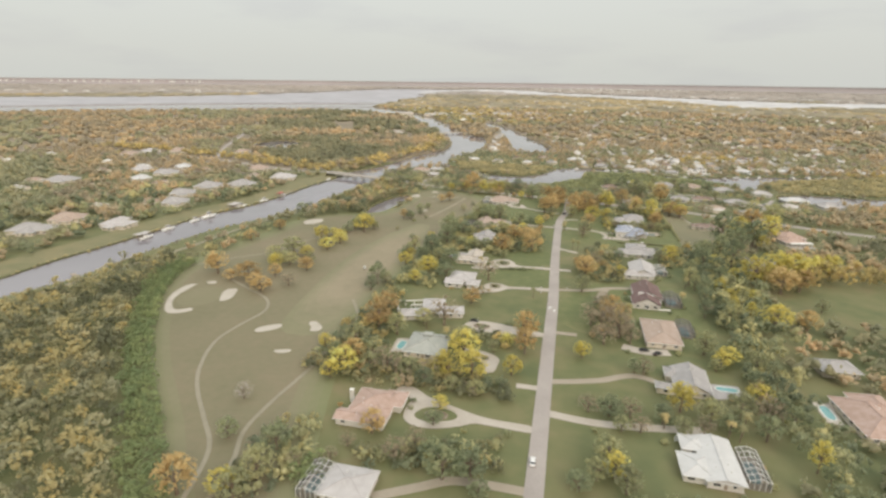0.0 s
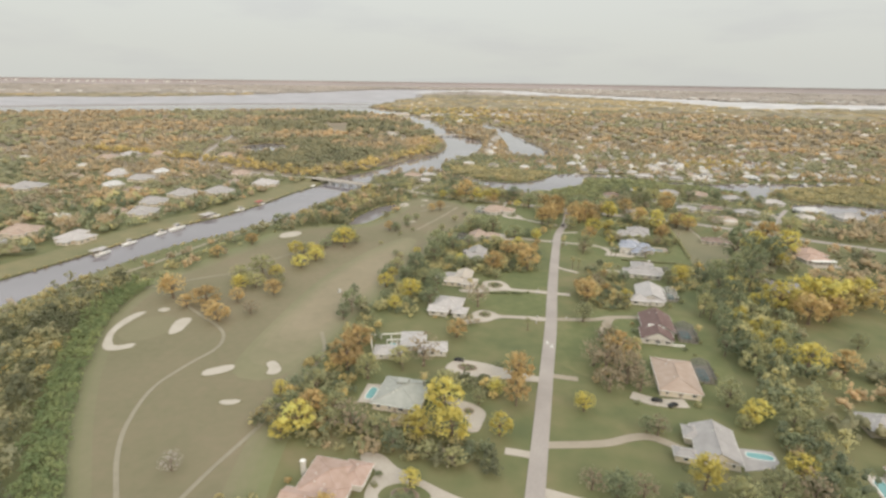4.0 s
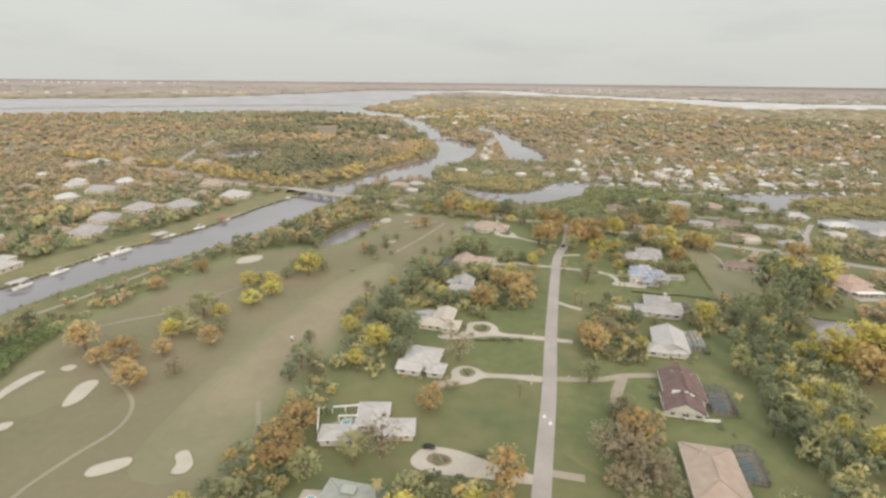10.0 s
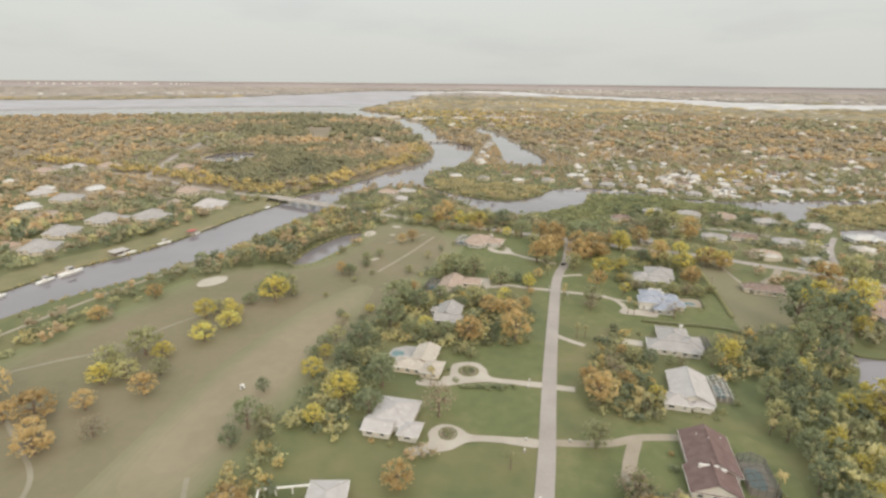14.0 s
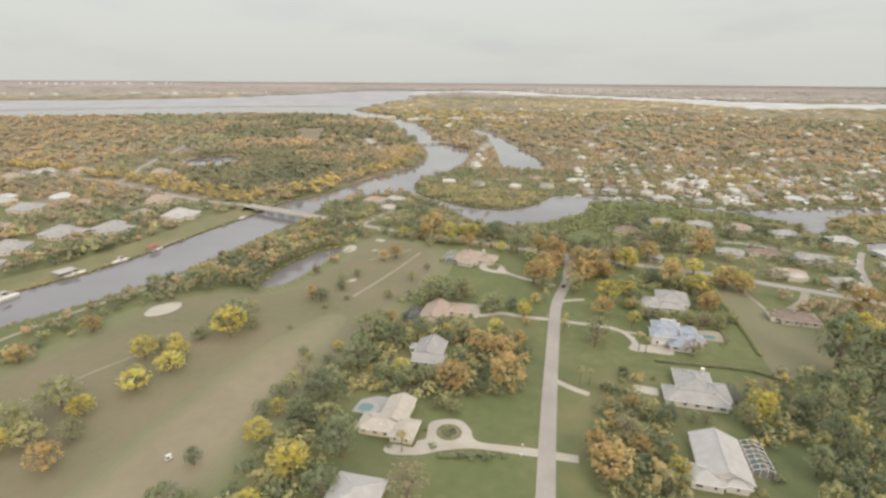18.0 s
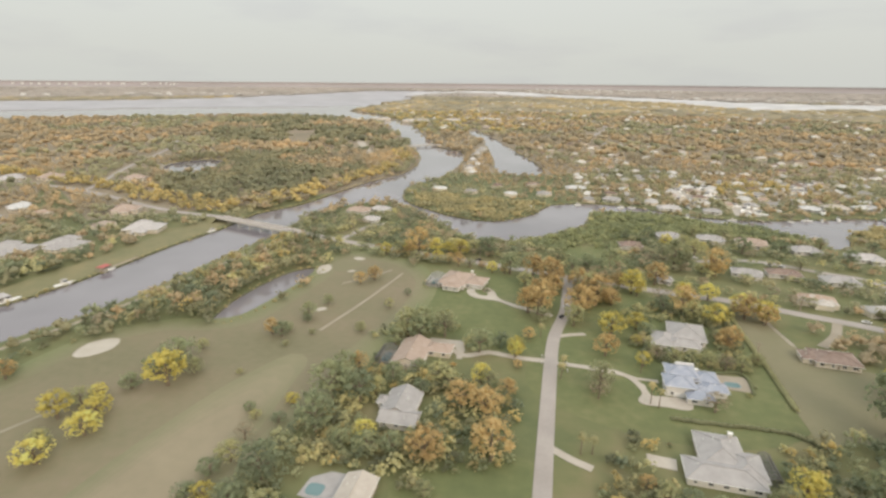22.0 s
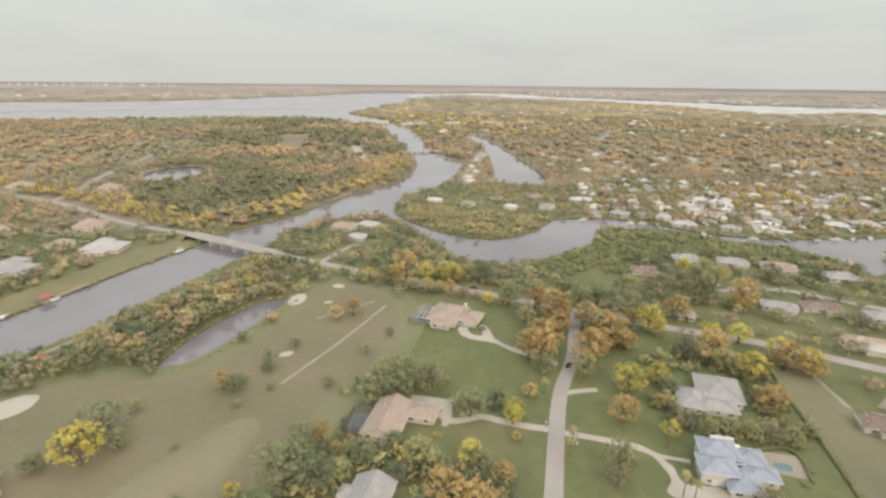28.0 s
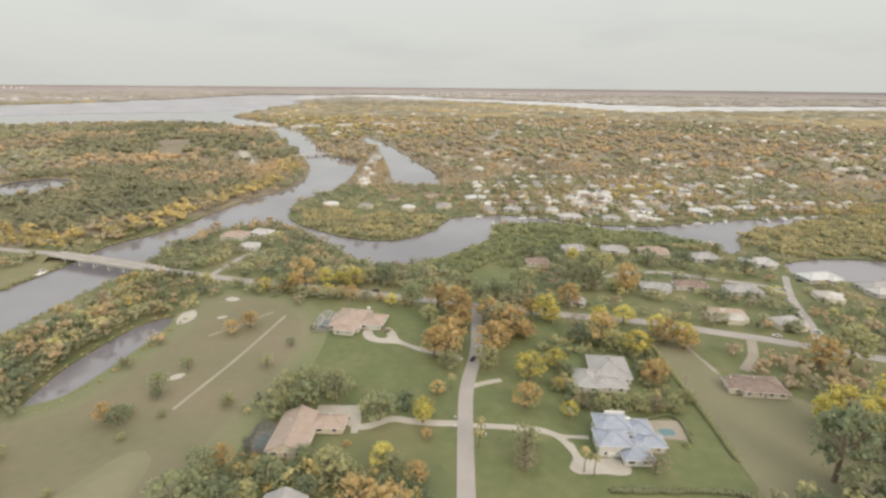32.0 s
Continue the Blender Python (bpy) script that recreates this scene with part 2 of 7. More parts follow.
    "woods_brown": material("brown_green_woods", [(0.195, 0.205, 0.135), (0.270, 0.268, 0.172), (0.330, 0.328, 0.200), (0.400, 0.380, 0.225), (0.540, 0.475, 0.260)], big=0.03, spread=0.7, fine=0.6, vary="tree", bump=0.4, spec=0.1, leafy=0.5, grained=0.2),
    "woods_fringe": material("fresh_green_fringe", [(0.240, 0.302, 0.159), (0.300, 0.359, 0.183), (0.372, 0.416, 0.213)], big=0.03, spread=0.5, fine=0.6, vary="tree", bump=0.4, spec=0.1, leafy=0.5, grained=0.2),
    # distance haze is mixed into the colours of the next three
    "far_woods": material("hazed_olive_woods", [(0.319, 0.298, 0.227), (0.396, 0.359, 0.267), (0.473, 0.409, 0.290)], fine=0.03, big=0.004, vary="tree", spread=0.5, spec=0.1, leafy=0.4),
    "far_gold": material("hazed_golden_woods", [(0.399, 0.337, 0.217), (0.487, 0.402, 0.247), (0.587, 0.467, 0.274)], fine=0.03, big=0.004, vary="tree", spread=0.5, spec=0.1, leafy=0.4),
    "far_scrub": material("hazed_shore_woods", [(0.343, 0.317, 0.285), (0.420, 0.380, 0.346), (0.496, 0.444, 0.406)], fine=0.02, big=0.003, vary="tree", spread=0.3, spec=0.1, leafy=0.3),
    "floor": material("woodland_floor", [(0.172, 0.148, 0.105), (0.218, 0.181, 0.131), (0.264, 0.220, 0.167)], fine=0.15, big=0.012),
    "roof_light": material("light_suburb_roof", [(0.262, 0.249, 0.240), (0.356, 0.344, 0.335), (0.492, 0.484, 0.475)], 0.02, 0.5, vary="object", spread=1.0),
    # horizon ground, its colour paled to stand in for haze
    "haze_land": material("hazed_far_land", [(0.264, 0.238, 0.233), (0.317, 0.281, 0.281)], fine=0.01, big=0.002),
    "woods_gold": material("gold_woods", [(0.373, 0.326, 0.180), (0.504, 0.423, 0.213), (0.619, 0.506, 0.241), (0.709, 0.583, 0.278)], big=0.03, spread=0.5, fine=0.6, vary="tree", bump=0.4, spec=0.1, leafy=0.5, grained=0.16),
    "mangrove": material("mangrove_leaves", [(0.377, 0.350, 0.220), (0.480, 0.428, 0.249), (0.585, 0.500, 0.280)], big=0.03, spread=0.4, fine=0.6, vary="tree", bump=0.4, spec=0.1, leafy=0.5, grained=0.16),
    "mangrove_green": material("young_mangrove_leaves", [(0.277, 0.308, 0.183), (0.340, 0.362, 0.203), (0.405, 0.413, 0.222)], big=0.03, spread=0.4, fine=0.6, vary="tree", bump=0.4, spec=0.1, leafy=0.5, grained=0.16),
}


for k in range(5):
    M["fairway_%d" % k] = material("fairway_turf", [tuple(a + (b - a) * (k + 1) / 5 for a, b in zip(*c)) for c in (((0.153, 0.155, 0.090), (0.210, 0.184, 0.126)), ((0.178, 0.176, 0.105), (0.240, 0.207, 0.145)), ((0.199, 0.188, 0.117), (0.262, 0.226, 0.160)))], fine=0.2, big=0.03)


for k in range(4):
    M["rough_%d" % k] = material("rough_edge", [tuple(a + (b - a) * (k + 1) / 5 for a, b in zip(*c)) for c in (((0.125, 0.152, 0.070), (0.166, 0.157, 0.098)), ((0.155, 0.172, 0.083), (0.192, 0.176, 0.115)), ((0.180, 0.185, 0.100), (0.216, 0.190, 0.130)))], fine=0.25, big=0.018)


for k in range(3):
    M["lawn_%d" % k] = material("watered_lawn", [tuple(a + (b - a) * (k + 1) / 3 for a, b in zip(*c)) for c in (((0.106, 0.120, 0.056), (0.098, 0.117, 0.052)), ((0.140, 0.146, 0.068), (0.124, 0.140, 0.062)), ((0.182, 0.172, 0.090), (0.168, 0.166, 0.082)))], fine=0.2, big=0.03, grained=0.6)


def water_material(name, base, rough, ripple, sheen=1.33):
    m = bpy.data.materials.new(name)
    m.use_nodes = True
    n, l = m.node_tree.nodes, m.node_tree.links
    b = n["Principled BSDF"]
    b.inputs["Roughness"].default_value, b.inputs["IOR"].default_value = rough, sheen
    pos, tex, tex2 = n.new("ShaderNodeNewGeometry"), n.new("ShaderNodeTexNoise"), n.new("ShaderNodeTexNoise")
    tex.inputs["Scale"].default_value, tex.inputs["Detail"].default_value = 0.6, 4
    tex2.inputs["Scale"].default_value, tex2.inputs["Detail"].default_value = 0.008, 3
    ramp = n.new("ShaderNodeValToRGB")
    ramp.color_ramp.elements[0].position, ramp.color_ramp.elements[0].color = 0.35, (*[c * 0.8 for c in base], 1)
    ramp.color_ramp.elements[1].position, ramp.color_ramp.elements[1].color = 0.65, (*[c * 1.15 for c in base], 1)
    bp = n.new("ShaderNodeBump")
    bp.inputs["Strength"].default_value, bp.inputs["Distance"].default_value = ripple, 0.15
    for t in (tex, tex2):
        l.new(pos.outputs["Position"], t.inputs["Vector"])
    l.new(tex2.outputs["Fac"], ramp.inputs[0])
    l.new(ramp.outputs[0], b.inputs["Base Color"])
    l.new(tex.outputs["Fac"], bp.inputs["Height"])
    l.new(bp.outputs[0], b.inputs["Normal"])
    return m


M["screen_mesh"] = material("insect_screen", [(0.10, 0.10, 0.10), (0.15, 0.15, 0.145)], 0.5, 3)
sn, sl = M["screen_mesh"].node_tree.nodes, M["screen_mesh"].node_tree.links
s_clear, s_mix = sn.new("ShaderNodeBsdfTransparent"), sn.new("ShaderNodeMixShader")
s_mix.inputs[0].default_value = 0.45
sl.new(s_clear.outputs[0], s_mix.inputs[1])
sl.new(sn["Principled BSDF"].outputs[0], s_mix.inputs[2])
sl.new(s_mix.outputs[0], sn["Material Output"].inputs["Surface"])
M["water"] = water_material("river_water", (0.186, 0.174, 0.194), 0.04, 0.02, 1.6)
# distant water: pale base colours stand in for the sky's reflection
M["open_water"] = water_material("painted_sheen_water", (0.470, 0.460, 0.465), 0.5, 0.02, 1.4)
M["estuary"] = water_material("lilac_sheen_water", (0.315, 0.303, 0.330), 0.35, 0.02, 1.4)
# darker copy of the pool water, with shade put into its colour
M["pool_shade"] = water_material("shaded_pool_water", (0.15, 0.235, 0.25), 0.08, 0.1)
M["pool"] = water_material("pool_water", (0.19, 0.38, 0.39), 0.06, 0.1)


# ---- helpers ----
def thing(name, x=0.0, y=0.0, z=0.0, rz=0.0, label="", category="", group="", kind=""):
    ob = new(name)
    ob.matrix_basis = pose(x, y, z, 0, 0, rz)
    ob.empty_display_size = 0.5
    return tagged(ob, label, category, group, kind)


def mesh_object(name, bm, mat, smooth=False):
    me = bpy.data.meshes.new(name)
    bm.to_mesh(me)
    bm.free()
    me.materials.append(mat)
    if smooth:
        me.polygons.foreach_set("use_smooth", [True] * len(me.polygons))
    return new(name, me)


def part(name, bm, mat, parent, label="", smooth=False):
    ob = mesh_object(name, bm, mat, smooth)
    ob.parent = parent
    return tagged(ob, label)


def shared(name, me, parent, m=None, label=""):
    ob = new(name, me)
    ob.parent = parent
    if m is not None:
        ob.matrix_basis = m
    return tagged(ob, label)


def raw_mesh(name, verts, tris, mat, smooth=True):
    """A mesh from numpy arrays of places and triangles."""
    me = bpy.data.meshes.new(name)
    me.vertices.add(len(verts))
    me.vertices.foreach_set("co", np.ascontiguousarray(verts, np.float32).ravel())
    me.loops.add(len(tris) * 3)
    me.loops.foreach_set("vertex_index", np.ascontiguousarray(tris, np.int32).ravel())
    me.polygons.add(len(tris))
    me.polygons.foreach_set("loop_start", np.arange(0, len(tris) * 3, 3, dtype=np.int32))
    me.polygons.foreach_set("loop_total", np.full(len(tris), 3, np.int32))
    me.polygons.foreach_set("use_smooth", np.full(len(tris), smooth))
    me.update(calc_edges=True)
    me.materials.append(mat)
    return me


def box(bm, x0, y0, z0, x1, y1, z1):
    v = [bm.verts.new((x, y, z)) for z in (z0, z1) for x, y in ((x0, y0), (x1, y0), (x1, y1), (x0, y1))]
    for f in ((3, 2, 1, 0), (4, 5, 6, 7), (0, 1, 5, 4), (1, 2, 6, 5), (2, 3, 7, 6), (3, 0, 4, 7)):
        bm.faces.new([v[i] for i in f])
    return bm


def boxed(*a):
    return box(bmesh.new(), *a)


def bar(bm, a, b, w):
    """A square bar from a to b."""
    a, b = Vector(a), Vector(b)
    q = (b - a).to_track_quat("Z", "Y").to_matrix()
    v = [bm.verts.new(p + q @ Vector((x * w / 2, y * w / 2, 0))) for p in (a, b) for x, y in ((-1, -1), (1, -1), (1, 1), (-1, 1))]
    for f in ((3, 2, 1, 0), (4, 5, 6, 7), (0, 1, 5, 4), (1, 2, 6, 5), (2, 3, 7, 6), (3, 0, 4, 7)):
        bm.faces.new([v[i] for i in f])
    return bm


def tube(bm, a, b, ra, rb, n=7):
    a, b = Vector(a), Vector(b)
    q = (b - a).to_track_quat("Z", "Y").to_matrix()
    rings = [[bm.verts.new(p + q @ Vector((r * math.cos(i * math.tau / n), r * math.sin(i * math.tau / n), 0))) for i in range(n)] for p, r in ((a, ra), (b, rb))]
    for i in range(n):
        j = (i + 1) % n
        bm.faces.new((rings[0][i], rings[0][j], rings[1][j], rings[1][i]))
    bm.faces.new(rings[1])
    bm.faces.new(rings[0][::-1])
    return bm


def smooth_line(points, step=8.0, closed=False):
    """A smooth curve through the points, with slopes held to the shorter neighbour so that it never folds."""
    p = [np.array(q, float) for q in points]
    n, out = len(p), []

    def slope(i):
        if not closed and i in (0, n - 1):
            return np.zeros(2), 0.0
        before, after = p[i] - p[i - 1], p[(i + 1) % n] - p[i]
        way = p[(i + 1) % n] - p[i - 1]
        return way / (np.linalg.norm(way) + 1e-9), min(np.linalg.norm(before), np.linalg.norm(after))

    for i in range(n if closed else n - 1):
        a, b = p[i], p[(i + 1) % n]
        (da, la), (db, lb) = slope(i), slope((i + 1) % n)
        span = np.linalg.norm(b - a)
        if la == 0:
            da, la = (b - a) / (span + 1e-9), span
        if lb == 0:
            db, lb = (b - a) / (span + 1e-9), span
        ma, mb = da * min(span, la * 1.6), db * min(span, lb * 1.6)
        k = max(1, min(24, int(span / step)))
        for j in range(k):
            t = j / k
            out.append((2 * t ** 3 - 3 * t * t + 1) * a + (t ** 3 - 2 * t * t + t) * ma + (3 * t * t - 2 * t ** 3) * b + (t ** 3 - t * t) * mb)
    if not closed:
        out.append(p[-1])
    return np.array(out)


def inside(x, y, poly):
    """Which of the places lie in the polygon."""
    x, y = np.asarray(x, float), np.asarray(y, float)
    hit = np.zeros(x.shape, bool)
    a = np.asarray(poly, float)
    b = np.roll(a, -1, 0)
    for (xa, ya), (xb, yb) in zip(a, b):
        if ya != yb:
            hit ^= ((ya > y) != (yb > y)) & (x < (xb - xa) * (y - ya) / (yb - ya) + xa)
    return hit


def off_line(x, y, line):
    """How far the places lie from a line of points."""
    x, y = np.asarray(x, float), np.asarray(y, float)
    best = np.full(x.shape, 1e9)
    for a, b in zip(line[:-1], line[1:]):
        dx, dy = b[0] - a[0], b[1] - a[1]
        t = np.clip(((x - a[0]) * dx + (y - a[1]) * dy) / (dx * dx + dy * dy + 1e-9), 0, 1)
        best = np.minimum(best, np.hypot(x - a[0] - t * dx, y - a[1] - t * dy))
    return best


# The land is flat for 2.4 km round the flight and then rises gently, so that the far shores and the horizon stay within reach.
HUB, NEAR, REACH, EYE = (0.0, 200.0), 2400.0, 2250.0, 128.0


def bowl(x, y):
    """Scene places (x, y, z) and size factors for places on the true plan."""
    dx, dy = np.asarray(x, float) - HUB[0], np.asarray(y, float) - HUB[1]
    r = np.maximum(np.hypot(dx, dy), 1e-6)
    far = np.where(r > NEAR, NEAR + REACH * (1 - np.exp(-(np.maximum(r, NEAR) - NEAR) / REACH)), r)
    k = far / r
    return HUB[0] + dx * k, HUB[1] + dy * k, EYE * (1 - k), k


def ribbon(bm, line, width, z, thick=0.0):
    """A flat band along a line; thick gives it sides."""
    line = np.asarray(line, float)
    d = np.gradient(line, axis=0)
    d /= np.linalg.norm(d, axis=1, keepdims=True) + 1e-9
    w = np.broadcast_to(np.asarray(width, float), (len(line),))[:, None] / 2
    nrm = np.stack([-d[:, 1], d[:, 0]], 1)
    left, right = line + nrm * w, line - nrm * w
    rows = []
    for p, q in zip(left, right):
        px, py, pz, _ = bowl(*p)
        qx, qy, qz, _ = bowl(*q)
        row = [bm.verts.new((px, py, pz + z)), bm.verts.new((qx, qy, qz + z))]
        if thick:
            row += [bm.verts.new((px, py, pz + z - thick)), bm.verts.new((qx, qy, qz + z - thick))]
        rows.append(row)
    for a, b in zip(rows[:-1], rows[1:]):
        bm.faces.new((a[0], a[1], b[1], b[0]))
        if thick:
            bm.faces.new((a[2], a[0], b[0], b[2]))
            bm.faces.new((a[1], a[3], b[3], b[1]))
    return bm


def sheet(bm, outline, z, skirt=0.0):
    """A flat filled outline with an edge that drops by skirt."""
    top = [bm.verts.new((p[0], p[1], z)) for p in outline]
    f = bm.faces.new(top)
    f.normal_update()
    if f.normal.z < 0:
        f.normal_flip()
    if skirt:
        low = [bm.verts.new((p[0], p[1], z - skirt)) for p in outline]
        for i in range(len(top)):
            j = (i + 1) % len(top)
            bm.faces.new((top[i], top[j], low[j], low[i]))
    bmesh.ops.triangulate(bm, faces=[f])
    return bm


# ---- water outlines on the plan ----
CANAL_WEST = [(-354, 120), (-352, 247), (-350, 290), (-343, 330), (-338, 385), (-333, 430), (-318, 471), (-310, 519), (-306, 596), (-299, 648)]
RIVER_WEST = [(-300, 702), (-276, 756), (-258, 880), (-230, 996), (-250, 1136), (-319, 1316), (-469, 1656), (-606, 1920), (-770, 2070)]
RIVER_EAST = [(-622, 2049), (-480, 1848), (-351, 1540), (-258, 1307), (-191, 1227), (-167, 1083), (-170, 952), (-193, 889), (-188, 842), (-175, 803), (-148, 774), (-101, 741), (-65, 736), (-28, 776), (-14, 821)]
EAST_CANAL = [(38, 840), (85, 829), (108, 814), (122, 806), (160, 801), (190, 803), (218, 812), (252, 824), (287, 838), (311, 838), (335, 846), (372, 856), (376, 848), (350, 829), (315, 809), (289, 798), (252, 768), (240, 738), (230, 716), (218, 714), (214, 738), (200, 755), (179, 772), (154, 780), (125, 788), (108, 801), (84, 806), (57, 806), (31, 800)]
PENINSULA = [(21, 744), (-14, 694), (-39, 675), (-73, 670), (-88, 684), (-141, 750), (-164, 777), (-190, 791), (-232, 757), (-247, 706), (-239, 652)]
CANAL_EAST = [(-245, 620), (-252, 544), (-256, 490), (-267, 449), (-279, 417), (-295, 379), (-302, 326), (-303, 288), (-308, 250), (-320, 223), (-326, 120)]
RIVER = CANAL_WEST + RIVER_WEST + RIVER_EAST + EAST_CANAL + PENINSULA + CANAL_EAST
MARINA = [(-245, 1690), (-190, 1560), (-137, 1406), (-44, 1110), (-37, 1014), (-96, 1018), (-128, 1175), (-194, 1464), (-255, 1640)]
BASIN = [(240, 668), (246, 690), (262, 698), (287, 706), (315, 706), (345, 700), (470, 722), (470, 672), (345, 656), (302, 652), (276, 650), (252, 652)]
POND = [(-189, 476), (-193, 510), (-185, 557), (-171, 571), (-164, 565), (-166, 521), (-172, 486), (-183, 473)]
WEST_POND = [(-600, 920), (-612, 990), (-560, 1020), (-510, 960), (-505, 905), (-545, 880)]
EAST_POND = [(123, 446), (133, 442), (147, 424), (160, 424), (172, 420), (166, 410), (150, 398), (138, 387), (134, 396), (141, 410), (128, 428)]
ESTUARY = [(-4300, 300), (-3000, 1000), (-2130, 1468), (-1873, 1625), (-1587, 1799), (-1398, 1943), (-1051, 2117), (-840, 2098), (-700, 2000), (-600, 2030), (-680, 2200), (-916, 2489), (-1005, 2874), (-1087, 3753), (-1386, 5304), (-1305, 6217), (-1000, 6900), (-2259, 7600), (-2534, 5356), (-2518, 3816), (-2826, 3089), (-3281, 2737), (-3594, 2377), (-4700, 1700), (-6500, 900)]
SOUND = [(-1400, 6300), (-980, 6290), (-600, 5690), (-290, 5220), (-40, 5100), (180, 4790), (370, 4470), (530, 4190), (690, 4000), (770, 3670), (820, 3350), (930, 3230), (1060, 3210), (1230, 3330), (1440, 3480), (1700, 3500), (2321, 3706), (4200, 3900)]
SOUND += [(4200, 4900), (2300, 4560), (2080, 4500), (1800, 4400), (1600, 4300), (1480, 4430), (1350, 4580), (1170, 4640), (1060, 4940), (880, 5150), (690, 5390), (470, 5650), (230, 5950), (-50, 6290), (-400, 7020), (-900, 8300), (-1500, 8300)]
OUTLINES = [smooth_line(p, s, True) for p, s in ((RIVER, 16), (MARINA, 25), (BASIN, 16), (POND, 6), (WEST_POND, 20), (ESTUARY, 120), (SOUND, 150), (EAST_POND, 6))]


def in_water(x, y, margin=0.0):
    wet = np.zeros(np.shape(x), bool)
    for o in OUTLINES:
        wet |= inside(x, y, o)
        if margin:
            wet |= off_line(x, y, np.vstack([o, o[:1]])) < margin
    return wet


# ---- ground: one sheet to the horizon, with the water cut out ----
points, edges, loops = [], [], []
for o in OUTLINES:
    first = len(points)
    points += [Vector(p) for p in o]
    loops.append(list(range(first, len(points))))
    edges += [(a, b) for a, b in zip(loops[-1], loops[-1][1:] + loops[-1][:1])]
for r in (60, 140, 260, 420, 620, 900, 1300, 1800, 2300, 2500, 2900, 3400, 3750, 4100, 4500, 5000, 5700, 6500, 7600, 9000, 13000, 20000, 32000):
    for i in range(160 if r > 2400 else 64):
        a = math.tau * (i + 0.5 * (r % 3 == 0)) / (160 if r > 2400 else 64)
        points.append(Vector((HUB[0] + r * math.sin(a), HUB[1] + r * math.cos(a))))
flat, _, tris, _, _, _ = delaunay_2d_cdt(points, edges, loops, 0, 0.01)
fx, fy, fz, _ = bowl([p[0] for p in flat], [p[1] for p in flat])
centre = np.array([[sum(flat[i][k] for i in t) / 3 for k in (0, 1)] for t in tris])
wet = in_water(centre[:, 0], centre[:, 1])


def up(t):
    a, b, c = (flat[i] for i in t)
    return t if (b[0] - a[0]) * (c[1] - a[1]) > (b[1] - a[1]) * (c[0] - a[0]) else t[::-1]


land, pool = [up(t) for t, w in zip(tris, wet) if not w], [up(t) for t, w in zip(tris, wet) if w]
top = np.stack([fx, fy, fz], 1)
sides = {}
for t in land:
    for a, b in ((t[0], t[1]), (t[1], t[2]), (t[2], t[0])):
        sides[a, b] = True
drop = []
low = len(top)
for t in pool:
    for a, b in ((t[0], t[1]), (t[1], t[2]), (t[2], t[0])):
        if (b, a) in sides:
            drop += [(b, a, a + low)[::-1], (b, a + low, b + low)[::-1]]
both = np.vstack([top, top - (0, 0, 1.6)])
ground = new("ground", raw_mesh("ground", both, np.array(land + drop), M["land"], False))
tagged(ground, "flat subtropical land of lawns and scrub reaching the horizon", "ground", kind="structure")
ground.data.materials.append(M["haze_land"])
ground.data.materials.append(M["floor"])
# past 3 km the ground takes the haze-paled colour
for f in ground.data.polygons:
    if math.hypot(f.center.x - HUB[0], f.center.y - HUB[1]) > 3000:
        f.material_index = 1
    elif f.center.y > (800 if f.center.x < -200 else 1010) or f.center.x < -380 and f.center.y > 690:
        f.material_index = 2
water = new("water", raw_mesh("water", top - (0, 0, 0.9), np.array(pool), M["water"], False))
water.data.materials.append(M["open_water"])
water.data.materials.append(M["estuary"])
# water past 2.9 km has the sky's reflection painted into its colour
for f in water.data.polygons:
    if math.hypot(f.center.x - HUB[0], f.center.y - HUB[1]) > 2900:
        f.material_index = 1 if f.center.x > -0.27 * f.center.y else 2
tagged(water, "calm lilac-grey river, canal and estuary water", "water", kind="structure")


# ---- roads, drives and paths ----
def road(name, line, width, mat, label, z=0.10, thick=0.15, step=6.0, category="road"):
    ob = mesh_object(name, ribbon(bmesh.new(), smooth_line(line, step), width, z, thick), M[mat])
    return tagged(ob, label, category, kind="structure")


MAIN_ROAD = [(0, -250), (0, 60), (0, 173), (0, 260), (0, 310), (-0.8, 345), (-1.5, 385), (-1.8, 435), (-1.8, 475), (-1.4, 495), (0.2, 510), (2.6, 523), (4.4, 537), (5.0, 552), (6, 592)]
CROSS_ROAD = [(-800, 800), (-560, 752), (-425, 702), (-365, 684), (-315, 667), (-218, 637), (-180, 632), (-131, 625), (-65, 611), (-27, 602), (64, 582), (107, 575), (142, 563), (164, 556), (230, 530), (420, 470)]
road("road", MAIN_ROAD, 6.4, "asphalt", "straight pale grey asphalt lane between grass verges", z=0.24, thick=0.3)
cross = smooth_line(CROSS_ROAD, 8)
rise = np.clip(1 - np.maximum(0, off_line(cross[:, 0], cross[:, 1], [(-315, 667), (-218, 637)]) - 4) / 70, 0, 1) ** 1.3 * 4.4


def raised(bm, line, width, z):
    d = np.gradient(line, axis=0)
    d /= np.linalg.norm(d, axis=1, keepdims=True)
    rows = []
    for p, q, h in zip(line, d, z):
        n = np.array([-q[1], q[0]]) * width / 2
        a, b = p + n, p - n
        lo_a, lo_b = p + n * (1 + h * 0.35), p - n * (1 + h * 0.35)
        rows.append([bm.verts.new(v) for v in ((*lo_a, -0.1), (*a, h), (*b, h), (*lo_b, -0.1))])
    return rows


bm_road, bm_bank = bmesh.new(), bmesh.new()
